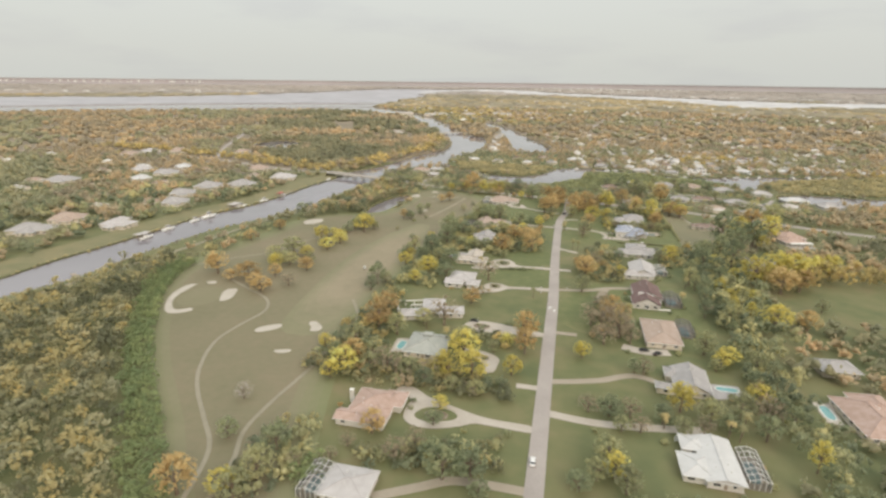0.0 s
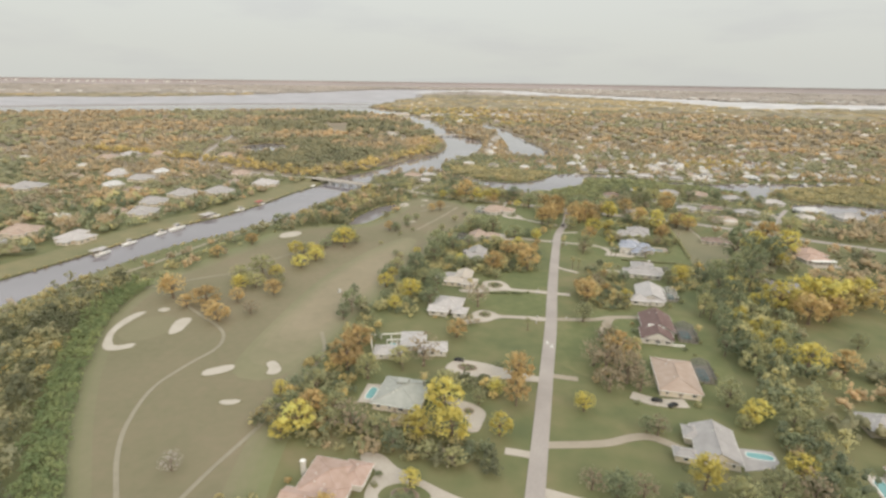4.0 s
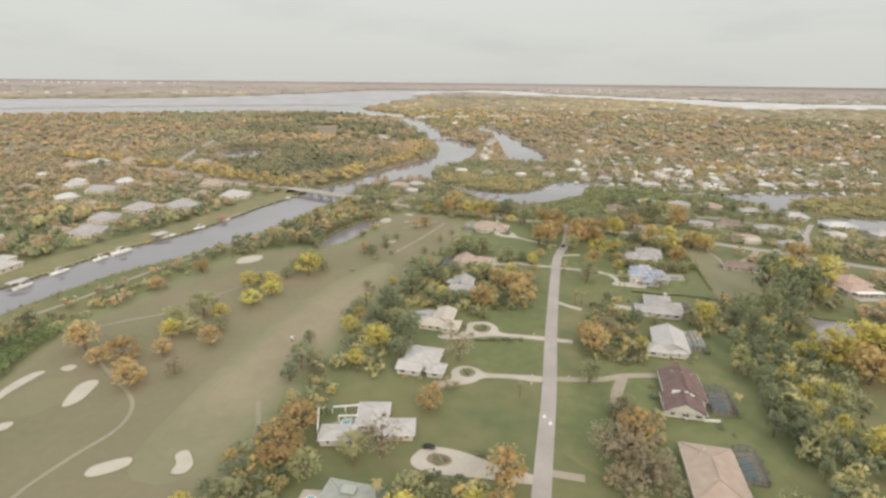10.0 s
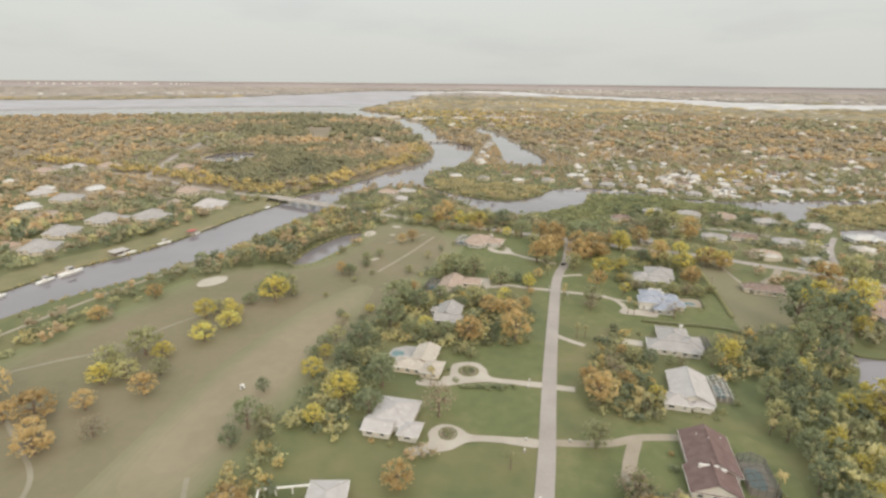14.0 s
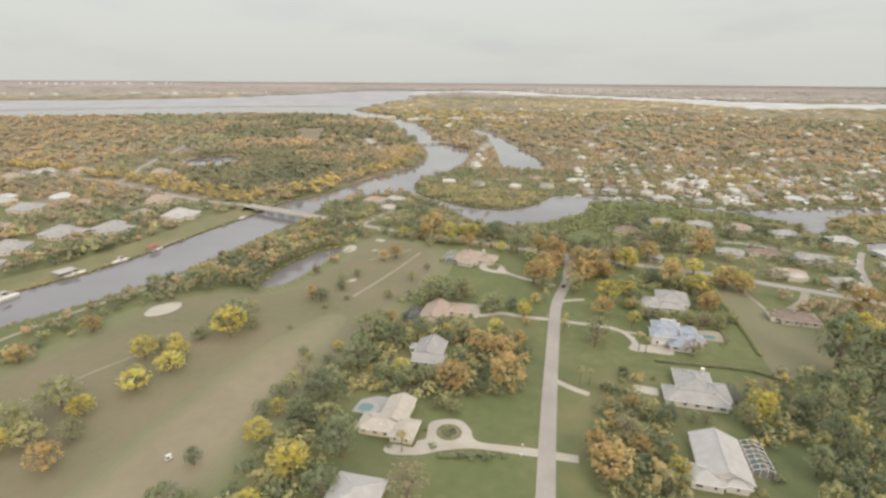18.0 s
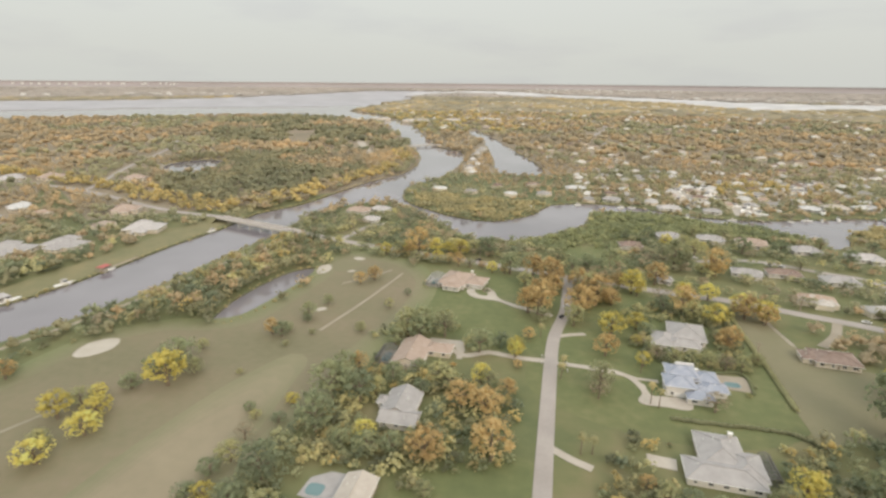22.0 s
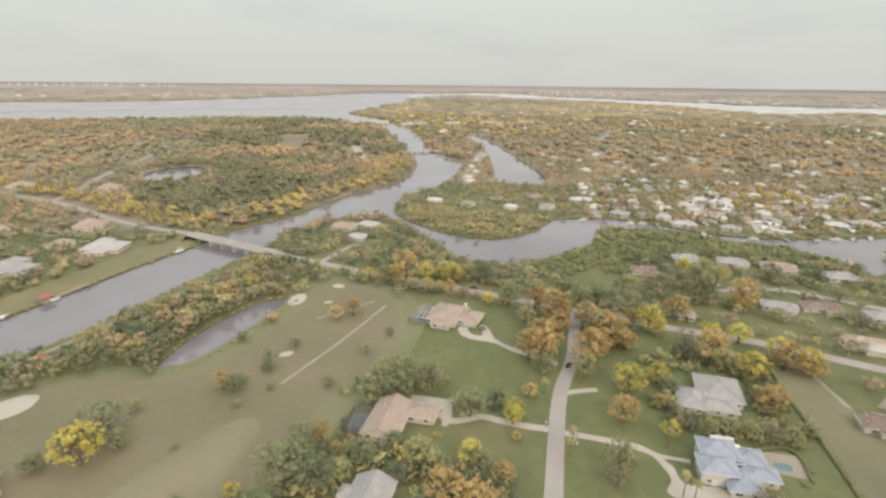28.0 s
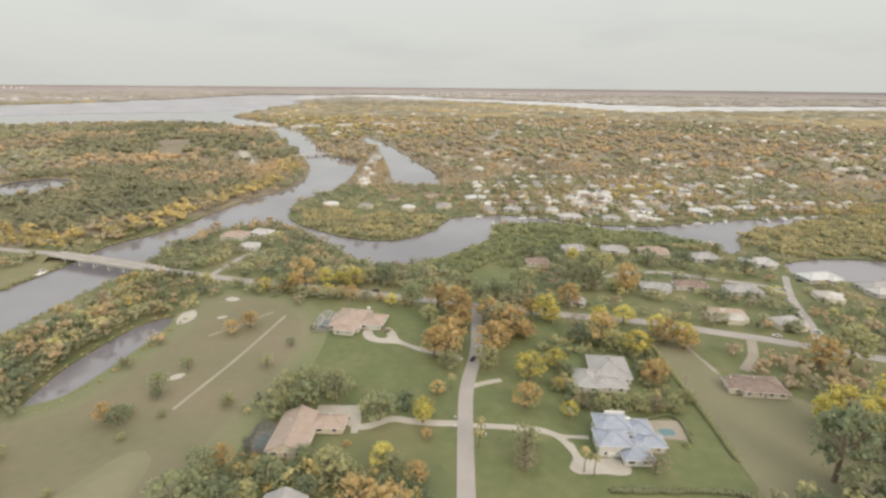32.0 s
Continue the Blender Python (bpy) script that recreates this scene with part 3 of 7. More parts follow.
for run in ((cross[:, 0] <= -315), (cross[:, 0] >= -218)):
    line, hh = cross[run], rise[run] + 0.12
    rows = raised(bm_road, line, 8.0, hh)
    for a, b in zip(rows[:-1], rows[1:]):
        bm_road.faces.new((a[1], a[2], b[2], b[1]))
    rows = raised(bm_bank, line, 8.6, hh - 0.06)
    for a, b in zip(rows[:-1], rows[1:]):
        for i in range(3):
            bm_bank.faces.new((a[i], a[i + 1], b[i + 1], b[i]))
for v in [v for v in bm_road.verts if not v.link_faces]:
    bm_road.verts.remove(v)
tagged(mesh_object("cross_road", bm_road, M["asphalt"]), "two-lane grey road crossing to the canal bridge", "road", kind="structure")
tagged(mesh_object("embankment", bm_bank, M["bank"]), "grassy road embankment rising to the bridge", "ground", kind="structure")
road("side_road", [(-182, 636), (-178, 665), (-174, 685), (-160, 702)], 4.5, "asphalt", "narrow lane to the houses on the point")
road("west_road", [(-560, 744), (-575, 790), (-640, 900), (-744, 1117), (-860, 1300)], 7, "asphalt", "pale road through the western woods", step=20)
road("far_road", [(20, 1500), (110, 1900), (60, 2300)], 14, "asphalt", "long straight road through the far suburb", step=80)
road("suburb_road", [(100, 652), (118, 660), (140, 664), (155, 661), (182, 648), (205, 640), (212, 625)], 5.5, "asphalt", "residential road among the canal houses")
road("suburb_road", [(190, 556), (200, 580), (206, 600), (212, 618), (222, 640), (232, 660)], 4.5, "asphalt", "pale parking lane by the canal houses", z=0.14)
road("dirt_track", [(113, 575), (116, 539), (119, 520), (121, 500)], 2.6, "soil", "bare earth track beside the hedge", z=0.06)

DRIVES = [
    ("L", [(-2, 141), (-15, 141), (-27, 140), (-36, 135), (-50, 127)], 3.2, "path"),
    ("L", [(-2, 203), (-12, 203)], 3.0, "concrete"),
]
DRIVES += [
    ("L", [(-2, 474), (-16, 474), (-25, 475), (-32, 476), (-43, 470), (-50, 474)], 3.2, "concrete"),
    ("R", [(0, 186), (20, 184), (41, 186), (60, 189)], 3.6, "concrete"),
    ("R", [(0, 209), (23, 216), (39, 224), (52, 219)], 3.2, "path"),
    ("R", [(0, 259), (14, 259)], 3.0, "path"),
]
DRIVES += [
    ("R", [(36, 252), (46, 249), (58, 251)], 5.0, "concrete"),
    ("R", [(0, 320), (22, 325), (33, 331), (48, 335)], 3.2, "path"),
    ("R", [(32, 330), (29, 318), (27, 306)], 4.0, "path"),
    ("R", [(0, 359), (10, 359)], 3.4, "concrete"),
    ("R", [(0, 410), (8, 405), (15, 402)], 2.8, "concrete"),
    ("R", [(34, 412), (44, 411)], 5.0, "concrete"),
]
DRIVES += [
    ("R", [(0, 501), (7, 505), (15, 508)], 2.6, "concrete"),
    ("R", [(154, 556), (145, 537), (133, 522)], 4.0, "path"),
]
for i, (side, line, width, mat) in enumerate(DRIVES):
    tagged(mesh_object("driveway", ribbon(bmesh.new(), smooth_line(line, 2.5), width * 1.22, 0.13 + 0.006 * (i % 9), 0.12), M[mat]),
           "pale concrete driveway across a lawn" if mat == "concrete" else "worn gravel-toned driveway across a lawn", "driveway", "driveways off the lane", "structure")


def ring(cx, cy, rx, ry, n=40):
    return [(cx + rx * math.cos(math.tau * i / n), cy + ry * math.sin(math.tau * i / n)) for i in range(n)]


COURTS = [
    ([(-45.8, 255.5), (-42.3, 261.4), (-33.7, 262.9), (-23.5, 261.1), (-14, 258.2), (-3, 256.4), (-3, 252.2), (-19.5, 250.8), (-31.0, 249.5), (-39.3, 249.3), (-44.8, 251.5)], "grey looping drive round a mulched bed"),
    ([(-41, 232.5), (-37, 231.6), (-33.6, 229.8), (-26.9, 228.0), (-22.2, 223.6), (-22.4, 217), (-23.5, 211), (-27.5, 210.5), (-27.4, 215), (-29.6, 218.4), (-33.4, 220.6), (-36, 224.6), (-42, 229)], "pale round drive beside a metal-roofed house"),
    ([(-61.4, 188.4), (-54.5, 190.2), (-46.8, 185.2), (-35.1, 180.9), (-25.5, 177.6), (-18.7, 176.3), (-3.5, 175.6), (-3.5, 171.4), (-24.4, 172.1), (-30.2, 168.8), (-40.2, 164.9), (-48.2, 165.1), (-52.5, 168.7), (-53.6, 174.3), (-53.6, 182), (-58, 184)], "looping pale concrete drive round a planted island"),
    ([(-3.8, 321), (-19, 319.3), (-28.9, 318.0), (-33.2, 320.8), (-38.5, 322.0), (-42.5, 320), (-44.6, 315), (-43, 309.5), (-47.9, 305.6), (-50.5, 302.5), (-46.1, 301.4), (-40.1, 304.6), (-33.8, 307.8), (-28.9, 313.2), (-18.6, 315.6), (-3.8, 316.2)], "pale concrete drive swelling into a round court"),
    ([(-57.7, 346.3), (-58, 351.2), (-48.6, 351.4), (-48.4, 355.4), (-45.6, 357), (-46.4, 366.6), (-42.8, 369.8), (-35.8, 371.3), (-30.5, 367), (-27.2, 360.6), (-18.3, 360.4), (-3.8, 361), (-3.8, 357), (-17.8, 356.4), (-28.4, 355.6), (-38.4, 351.9), (-46.8, 347.5)], "white concrete drive round a turning circle"),
    ([(-4, 530), (-24, 537.9), (-35.7, 545.3), (-40, 555), (-44.9, 561), (-47, 558), (-43.2, 548.6), (-47.4, 547.4), (-52.2, 552.6), (-52.6, 556), (-57.6, 556), (-55.3, 546.7), (-48.5, 542.2), (-36.3, 540.8), (-25.7, 534.2), (-3, 525.6)], "forked pale concrete drive across a wide lawn"),
    ([(1.4, 471.4), (18, 470.6), (28, 469.0), (32.6, 467), (35.8, 461.7), (37.6, 455.6), (35.3, 449.5), (38, 446.9), (46.5, 447.2), (56.2, 447.6), (55.8, 454.6), (47, 455.4), (41.7, 455), (39.4, 463), (37, 466.3), (46, 466.2), (46, 468.4), (36.4, 468.8), (29, 472.6), (18, 474), (1.4, 474.4)], "curving pale concrete drive widening before a garage"),
]
for o, words in COURTS:
    tagged(mesh_object("driveway", sheet(bmesh.new(), smooth_line(o, 1.6, True), 0.20, 0.12), M["concrete"]), words, "driveway", "driveways off the lane", "structure")
tagged(mesh_object("driveway", sheet(bmesh.new(), [(-64, 478), (-64, 484), (-46, 484.5), (-44, 474), (-44, 466), (-46.6, 465.6), (-48.4, 475), (-50.6, 478.2)], 0.21, 0.1), M["concrete"]), "pale concrete parking court beside a garage", "driveway", "driveways off the lane", "structure")
tagged(mesh_object("driveway", sheet(bmesh.new(), [(-58.7, 213.8), (-49.2, 214.2), (-47.7, 207.5), (-56.8, 206.6)], 0.16, 0.1), M["path"]), "pale patio before a stepped terrace", "patio", "patios", "structure")
for o in ([(-49, 171.6), (-44.7, 168.8), (-38.4, 169.9), (-32.1, 173.9), (-36.6, 178.2), (-45.5, 177.4)], ring(-37.2, 316.4, 3.7, 3.9, 20), ring(-37.9, 363.0, 4.9, 4.9, 24)):
    tagged(mesh_object("planted_island", sheet(bmesh.new(), smooth_line(o, 1.5, True), 0.24, 0.06), M["land"]), "grassy island kerbed by a concrete drive", "grass", "drive islands", "structure")

for x, y in ((-1.2, 291), (1.3, 287)):
    tagged(mesh_object("road_marking", sheet(bmesh.new(), [(x - 0.7, y - 1.2), (x + 0.8, y - 0.8), (x + 0.1, y + 1.6)], 0.25), M["white_paint"]), "worn white paint mark on the lane", "road marking", kind="structure")

LAWNS = [
    [(-4, 441), (97, 441), (97, 562), (62, 574), (8, 580), (-2, 520)], [(99, 436), (99, 560), (112, 562), (122, 520), (150, 497), (166, 470), (150, 434), (112, 430)],
    [(-4, 478), (0, 575), (-40, 592), (-86, 582), (-86, 512), (-62, 488)], [(3, 275), (12, 330), (74, 342), (84, 300), (80, 262), (62, 250)], [(-4, 364), (-4, 400), (-30, 396), (-52, 380), (-48, 366)], [(-4, 322), (-4, 356), (-48, 346), (-50, 324)],
    [(-9, 626), (4, 660), (30, 674), (41, 656), (51, 636), (46, 622), (18, 620)],
]
for i, o in enumerate(LAWNS):
    o = np.array(o, float)
    for k in range(3):
        turf = o.mean(0) + (o - o.mean(0)) * (1.0 - 0.07 * k)
        tagged(mesh_object("lawn", sheet(bmesh.new(), smooth_line(turf, 8, True), 0.004 + 0.0025 * (i + 6 * k)), M["lawn_%d" % k]), "watered green lawn round the houses", "grass", "watered lawns", "structure")

# ---- paved yards beyond the eastern canal ----
YARDS = [
    [(137, 972), (188, 974), (172, 885), (133, 858), (121, 880)], [(274, 1012), (348, 1064), (308, 972), (252, 938)], [(179, 873), (203, 880), (195, 818), (171, 818)],
]
for o in YARDS:
    tagged(mesh_object("pavement", sheet(bmesh.new(), o, 0.12, 0.1), M["concrete"]), "pale paved boatyard by the canal", "pavement", "paved yards", "structure")

# ---- golf course ----
GOLF = smooth_line([(-70, 90), (-112, 111), (-138, 140), (-178, 181), (-212, 223), (-240, 270), (-250, 320), (-244, 350), (-238, 390), (-231, 440), (-205, 466), (-186, 470), (-170, 482), (-163, 521), (-161, 560), (-166, 580), (-160, 605), (-125, 600), (-105, 590), (-86, 560), (-84, 510), (-92, 470), (-98, 400), (-104, 345), (-108, 250), (-98, 190), (-84, 140)], 10, True)
tagged(mesh_object("golf_course", sheet(bmesh.new(), GOLF, 0.05), M["golf"]), "mown olive-brown golf course grass", "grass", kind="structure")
outward = np.gradient(np.vstack([GOLF[-1:], GOLF, GOLF[:1]]), axis=0)[1:-1]
outward = np.stack([outward[:, 1], -outward[:, 0]], 1) / np.linalg.norm(outward, axis=1, keepdims=True)
if np.sum(GOLF[:, 0] * np.roll(GOLF[:, 1], -1) - np.roll(GOLF[:, 0], -1) * GOLF[:, 1]) < 0:
    outward = -outward
for k, d in enumerate((5.4, 1.8, -1.8, -5.4)):
    line = GOLF + outward * d
    tagged(mesh_object("rough_edge", ribbon(bmesh.new(), np.vstack([line, line[:1]]), 3.9, 0.054 + 0.004 * (3 - k)), M["rough_%d" % k]), "blended strip between lawn and golf rough", "grass", kind="structure")
FAIRWAYS = [[(-138, 245), (-146, 300), (-148, 345), (-143, 388), (-135, 418), (-122, 436), (-115, 412), (-111, 360), (-112, 300), (-118, 245)]]
for o in FAIRWAYS:
    o = np.array(o, float)
    for k in range(5):
        turf = o.mean(0) + (o - o.mean(0)) * (1.18 - 0.12 * k)
        tagged(mesh_object("fairway", sheet(bmesh.new(), smooth_line(turf, 6, True), 0.065 + 0.008 * k), M["fairway_%d" % k]), "dry tan strip of fairway turf", "grass", "fairways", "structure")
for cx, cy, rx, ry in ((-207, 254, 13, 15), (-152, 580, 10, 14)):
    tagged(mesh_object("putting_green", sheet(bmesh.new(), ring(cx, cy, rx, ry), 0.09), M["green"]), "smooth close-cut putting green", "grass", "putting greens", "structure")
BUNKERS = [
    [(-223, 271), (-228, 267), (-227, 253), (-219, 237), (-209, 228), (-199, 233), (-201, 238), (-209, 234), (-220, 247), (-222, 266)],
    [(-192, 250), (-199, 263), (-198, 269), (-193, 270), (-189, 261), (-188, 254)],
    [(-219, 274), (-218, 278), (-213, 278), (-213, 273)],
    [(-128, 237), (-125, 240), (-118, 234), (-118, 229), (-123, 228), (-124, 232)],
    [(-150, 220), (-151, 225), (-142, 232), (-139, 228), (-145, 221)],
    [(-130, 204), (-126, 207), (-121, 207), (-124, 203)],
]
BUNKERS += [
    [(-229, 425), (-231, 437), (-221, 445), (-215, 438), (-216, 430), (-223, 423)],
    [(-167, 562), (-169, 575), (-163, 578), (-158, 567), (-162, 558)],
    [(-153, 596), (-149, 600), (-143, 596), (-147, 592)],
    [(-146, 567), (-144, 571), (-140, 571), (-142, 567)],
    [(-139, 500), (-138, 505), (-133, 507), (-133, 502)],
    [(-104, 262), (-103, 270), (-97, 274), (-98, 264)],
]
for o in BUNKERS:
    line = smooth_line(o, 1.5, True)
    bm = sheet(bmesh.new(), line, 0.11, 0.1)
    loop = np.vstack([line, line[:1]])
    tagged(mesh_object("bunker_lip", ribbon(bmesh.new(), loop, 0.7, 0.16, 0.12), M["green"]), "grassy lip round a sand bunker", "grass", kind="structure")
    tagged(mesh_object("sand_bunker", bm, M["sand"]), "pale sand bunker sunk in the golf turf", "bunker", "golf bunkers")
for line in ([(-106, 108), (-114, 134), (-128, 150), (-143, 166), (-154, 182), (-163, 206), (-162, 226), (-159, 245), (-167, 260), (-190, 274), (-213, 287)],
             [(-96, 90), (-102, 130), (-108, 146), (-108, 166), (-105, 195), (-105, 227), (-106, 252), (-117, 273)],
             [(-250, 300), (-227, 326), (-216, 336), (-210, 347), (-204, 368), (-190, 400)],
             [(-124, 478), (-115, 521), (-107, 573)],
             [(-140, 545), (-128, 560), (-116, 578)]):
    road("cart_path", line, 1.7, "path" if line[0][1] > 470 else "cart", "narrow pale cart path across the golf turf", z=0.12, thick=0.1, step=4, category="path")
road("tow_path", [(-312, 180), (-297, 270), (-289, 302), (-280, 340), (-275, 385), (-268, 420), (-252, 475), (-240, 560), (-228, 625)], 2.6, "path", "pale dirt path along the canal bank", z=0.1, thick=0.1, category="path")
bm = bmesh.new()
verge = smooth_line([(-372, 120), (-370, 247), (-366, 290), (-358, 330), (-354, 385), (-346, 440), (-333, 478), (-326, 530), (-322, 610), (-318, 668)], 12)
tagged(mesh_object("canal_verge", ribbon(bm, verge, 30, 0.08), M["bank"]), "grassy strip along the canal's western bank", "grass", kind="structure")


# ---- houses ----
def hip(bm, x0, y0, x1, y1, z, pitch, gable="", over=0.0):
    """A roof over a rectangle: hipped, or with gables at both ends of its ridge."""
    x0, y0, x1, y1 = x0 - over, y0 - over, x1 + over, y1 + over
    w, d = x1 - x0, y1 - y0
    along_x = w >= d if gable in ("", "hip") else gable == "x"
    half = (d if along_x else w) / 2
    h = half * pitch
    back = 0.0 if gable in ("x", "y") else min(half, (w if along_x else d) / 2 - 0.05)
    if along_x:
        ridge = ((x0 + back, (y0 + y1) / 2), (x1 - back, (y0 + y1) / 2))
    else:
        ridge = (((x0 + x1) / 2, y0 + back), ((x0 + x1) / 2, y1 - back))
    lo = [bm.verts.new((x, y, z - 0.22)) for x, y in ((x0, y0), (x1, y0), (x1, y1), (x0, y1))]
    e = [bm.verts.new((x, y, z)) for x, y in ((x0, y0), (x1, y0), (x1, y1), (x0, y1))]
    r = [bm.verts.new((*p, z + h)) for p in ridge]
    if along_x:
        faces = ((e[0], e[1], r[1], r[0]), (e[2], e[3], r[0], r[1]), (e[1], e[2], r[1]), (e[3], e[0], r[0]))
    else:
        faces = ((e[1], e[2], r[1], r[0]), (e[3], e[0], r[0], r[1]), (e[0], e[1], r[0]), (e[2], e[3], r[1]))
    for f in faces[:2] if gable in ("x", "y") else faces:
        bm.faces.new(f)
    for i in range(4):
        bm.faces.new((lo[i], lo[(i + 1) % 4], e[(i + 1) % 4], e[i]))
    bm.faces.new(lo[::-1])
    return h, ridge


SIZES = {}


def pane_meshes(w, h):
    """The frame and the glass of a window, shared by all of that size."""
    if (w, h) not in SIZES:
        f = bmesh.new()
        for a in ((-w / 2, -0.06, -h / 2, w / 2, 0.03, -h / 2 + 0.1), (-w / 2, -0.06, h / 2 - 0.1, w / 2, 0.03, h / 2), (-w / 2, -0.06, -h / 2 + 0.1, -w / 2 + 0.1, 0.03, h / 2 - 0.1),
                  (w / 2 - 0.1, -0.06, -h / 2 + 0.1, w / 2, 0.03, h / 2 - 0.1), (-0.03, -0.05, -h / 2 + 0.1, 0.03, 0.02, h / 2 - 0.1)):
            box(f, *a)
        g = boxed(-w / 2 + 0.1, -0.03, -h / 2 + 0.1, w / 2 - 0.1, 0.0, h / 2 - 0.1)
        pair = []
        for bm, mat in ((f, "white_paint"), (g, "window")):
            me = bpy.data.meshes.new("window_frame" if mat == "white_paint" else "pane")
            bm.to_mesh(me)
            bm.free()
            me.materials.append(M[mat])
            pair.append(me)
        SIZES[w, h] = pair
    return SIZES[w, h]


FOOT = []       # house footprints, kept free of trees


def house(wings, roof, walls, label, rz=0.0, pitch=0.42, chimney=None, garage=None, gables=None, height=2.8, group="houses along the lane", vents=3, tall=None, trim="white_paint"):
    """A one-storey house of rectangular wings (x0, y0, x1, y1) on the plan."""
    a = np.array(wings, float)
    cx, cy = (a[:, 0].min() + a[:, 2].max()) / 2, (a[:, 1].min() + a[:, 3].max()) / 2
    FOOT.append((cx, cy, (a[:, 2].max() - a[:, 0].min()) / 2 + 1.5, (a[:, 3].max() - a[:, 1].min()) / 2 + 1.5))
    t = thing("house", cx, cy, 0, rz, label, "house", group)
    rnd = random.Random(int(cx * 7 + cy * 13))
    part("plinth", boxed(a[0, 0] - cx + 0.4, a[0, 1] - cy + 0.4, -0.1, a[0, 2] - cx - 0.4, a[0, 3] - cy - 0.4, 0.18), M["concrete"], t)
    for i, (x0, y0, x1, y1) in enumerate(a - (cx, cy, cx, cy)):
        gable = (gables or {}).get(i, "")
        h = (tall or {}).get(i, height) - 0.02 * i
        bm = bmesh.new()
        top, ridge = hip(bm, x0, y0, x1, y1, h + 0.2 + 0.03 * i, pitch, gable)
        x0, y0, x1, y1 = x0 + 0.8, y0 + 0.8, x1 - 0.8, y1 - 0.8
        wall = part("wall", boxed(x0, y0, 0, x1, y1, h), M[walls], t)
        rf = part("roof", bm, M[roof], t)
        cap = bmesh.new()
        bar(cap, (*ridge[0], h + 0.25 + top + 0.03 * i), (*ridge[1], h + 0.25 + top + 0.03 * i), 0.28)
        part("ridge_cap", cap, M[roof], rf)
        ex, ey, ez = ((x0 - 0.8, x1 + 0.8), (y0 - 0.8, y1 + 0.8), h + 0.2 + 0.03 * i)
        if gable not in ("x", "y"):
            for qx in (0, 1):
                for qy in (0, 1):
                    end = ridge[qx if x1 - x0 >= y1 - y0 else qy]
                    part("hip_cap", bar(bmesh.new(), (ex[qx], ey[qy], ez + 0.04), (*end, ez + top + 0.05), 0.24), M[roof], rf)
        edge = bmesh.new()
        for p, q in (((ex[0], ey[0]), (ex[1], ey[0])), ((ex[1], ey[0]), (ex[1], ey[1])), ((ex[1], ey[1]), (ex[0], ey[1])), ((ex[0], ey[1]), (ex[0], ey[0]))):
            bar(edge, (*p, ez - 0.12), (*q, ez - 0.12), 0.2)
        part("fascia", edge, M[trim], rf)
        if gable in ("x", "y"):
            for s in ((x0, x1) if gable == "x" else (y0, y1)):
                g = bmesh.new()
                pts = ((s, y0, h), (s, y1, h), (s, (y0 + y1) / 2, h + (y1 - y0) / 2 * pitch)) if gable == "x" else ((x0, s, h), (x1, s, h), ((x0 + x1) / 2, s, h + (x1 - x0) / 2 * pitch))
                g.faces.new([g.verts.new(p) for p in pts])
                part("gable_wall", g, M[walls], wall)
        for side in range(4):
            length = (x1 - x0) if side % 2 == 0 else (y1 - y0)
            for k in range(max(1, int(length / 4.2))):
                u = -length / 2 + (k + 0.5) * length / max(1, int(length / 4.2))
                w = rnd.choice((1.2, 1.8, 2.4))
                px, py, turn = (((x0 + x1) / 2 + u, y0 - 0.02, 0), (x1 + 0.02, (y0 + y1) / 2 + u, 90), ((x0 + x1) / 2 - u, y1 + 0.02, 180), (x0 - 0.02, (y0 + y1) / 2 - u, 270))[side]
                if any(b[0] - 0.1 < px < b[2] + 0.1 and b[1] - 0.1 < py < b[3] + 0.1 for j, b in enumerate(a - (cx, cy, cx, cy)) if j != i):
                    continue
                f, g = pane_meshes(w, 1.3)
                win = shared("window", f, t, pose(px, py, 1.65, 0, 0, turn))
                shared("pane", g, win)
        for k in range(vents if i == 0 else 1):
            vx, vy = rnd.uniform(x0 + 1.5, x1 - 1.5), rnd.uniform(y0 + 1.5, y1 - 1.5)
            zz = h + 0.2 + pitch * 0.8 + pitch * min(vx - x0, x1 - vx, vy - y0, y1 - vy) + 0.2
            part("roof_vent", tube(bmesh.new(), (vx, vy, zz - 0.4), (vx, vy, zz + 0.5), 0.14, 0.14, 6), M["white_paint"], rf)
    if chimney:
        x, y = chimney[0] - cx, chimney[1] - cy
        c = part("chimney", boxed(x - 0.7, y - 0.6, 0, x + 0.7, y + 0.6, 5.4), M["stucco_white"], t)
        part("chimney_cap", boxed(x - 0.85, y - 0.75, 5.4, x + 0.85, y + 0.75, 5.6), M["white_paint"], c)
    if garage:
        x, y, turn = garage
        bm = bmesh.new()
        for k in range(4):
            box(bm, -2.4, -0.08, 0.05 + k * 0.55, 2.4, 0.04, 0.57 + k * 0.55)
        g = part("garage_door", bm, M["white_paint"], t, "white panelled garage door")
        g.matrix_basis = pose(x - cx, y - cy, 0, 0, 0, turn)
    x0, y0, x1, y1 = a[0] - (cx, cy, cx, cy) + (0.8, 0.8, -0.8, -0.8)
    d = part("door", boxed((x0 + x1) / 2 - 0.5, y0 - 0.1, 0.05, (x0 + x1) / 2 + 0.5, y0 - 0.03, 2.1), M["wood"], t, "panelled front door")
    part("door_handle", boxed((x0 + x1) / 2 + 0.34, y0 - 0.16, 1.0, (x0 + x1) / 2 + 0.42, y0 - 0.1, 1.1), M["screen_bar"], d)
    return t


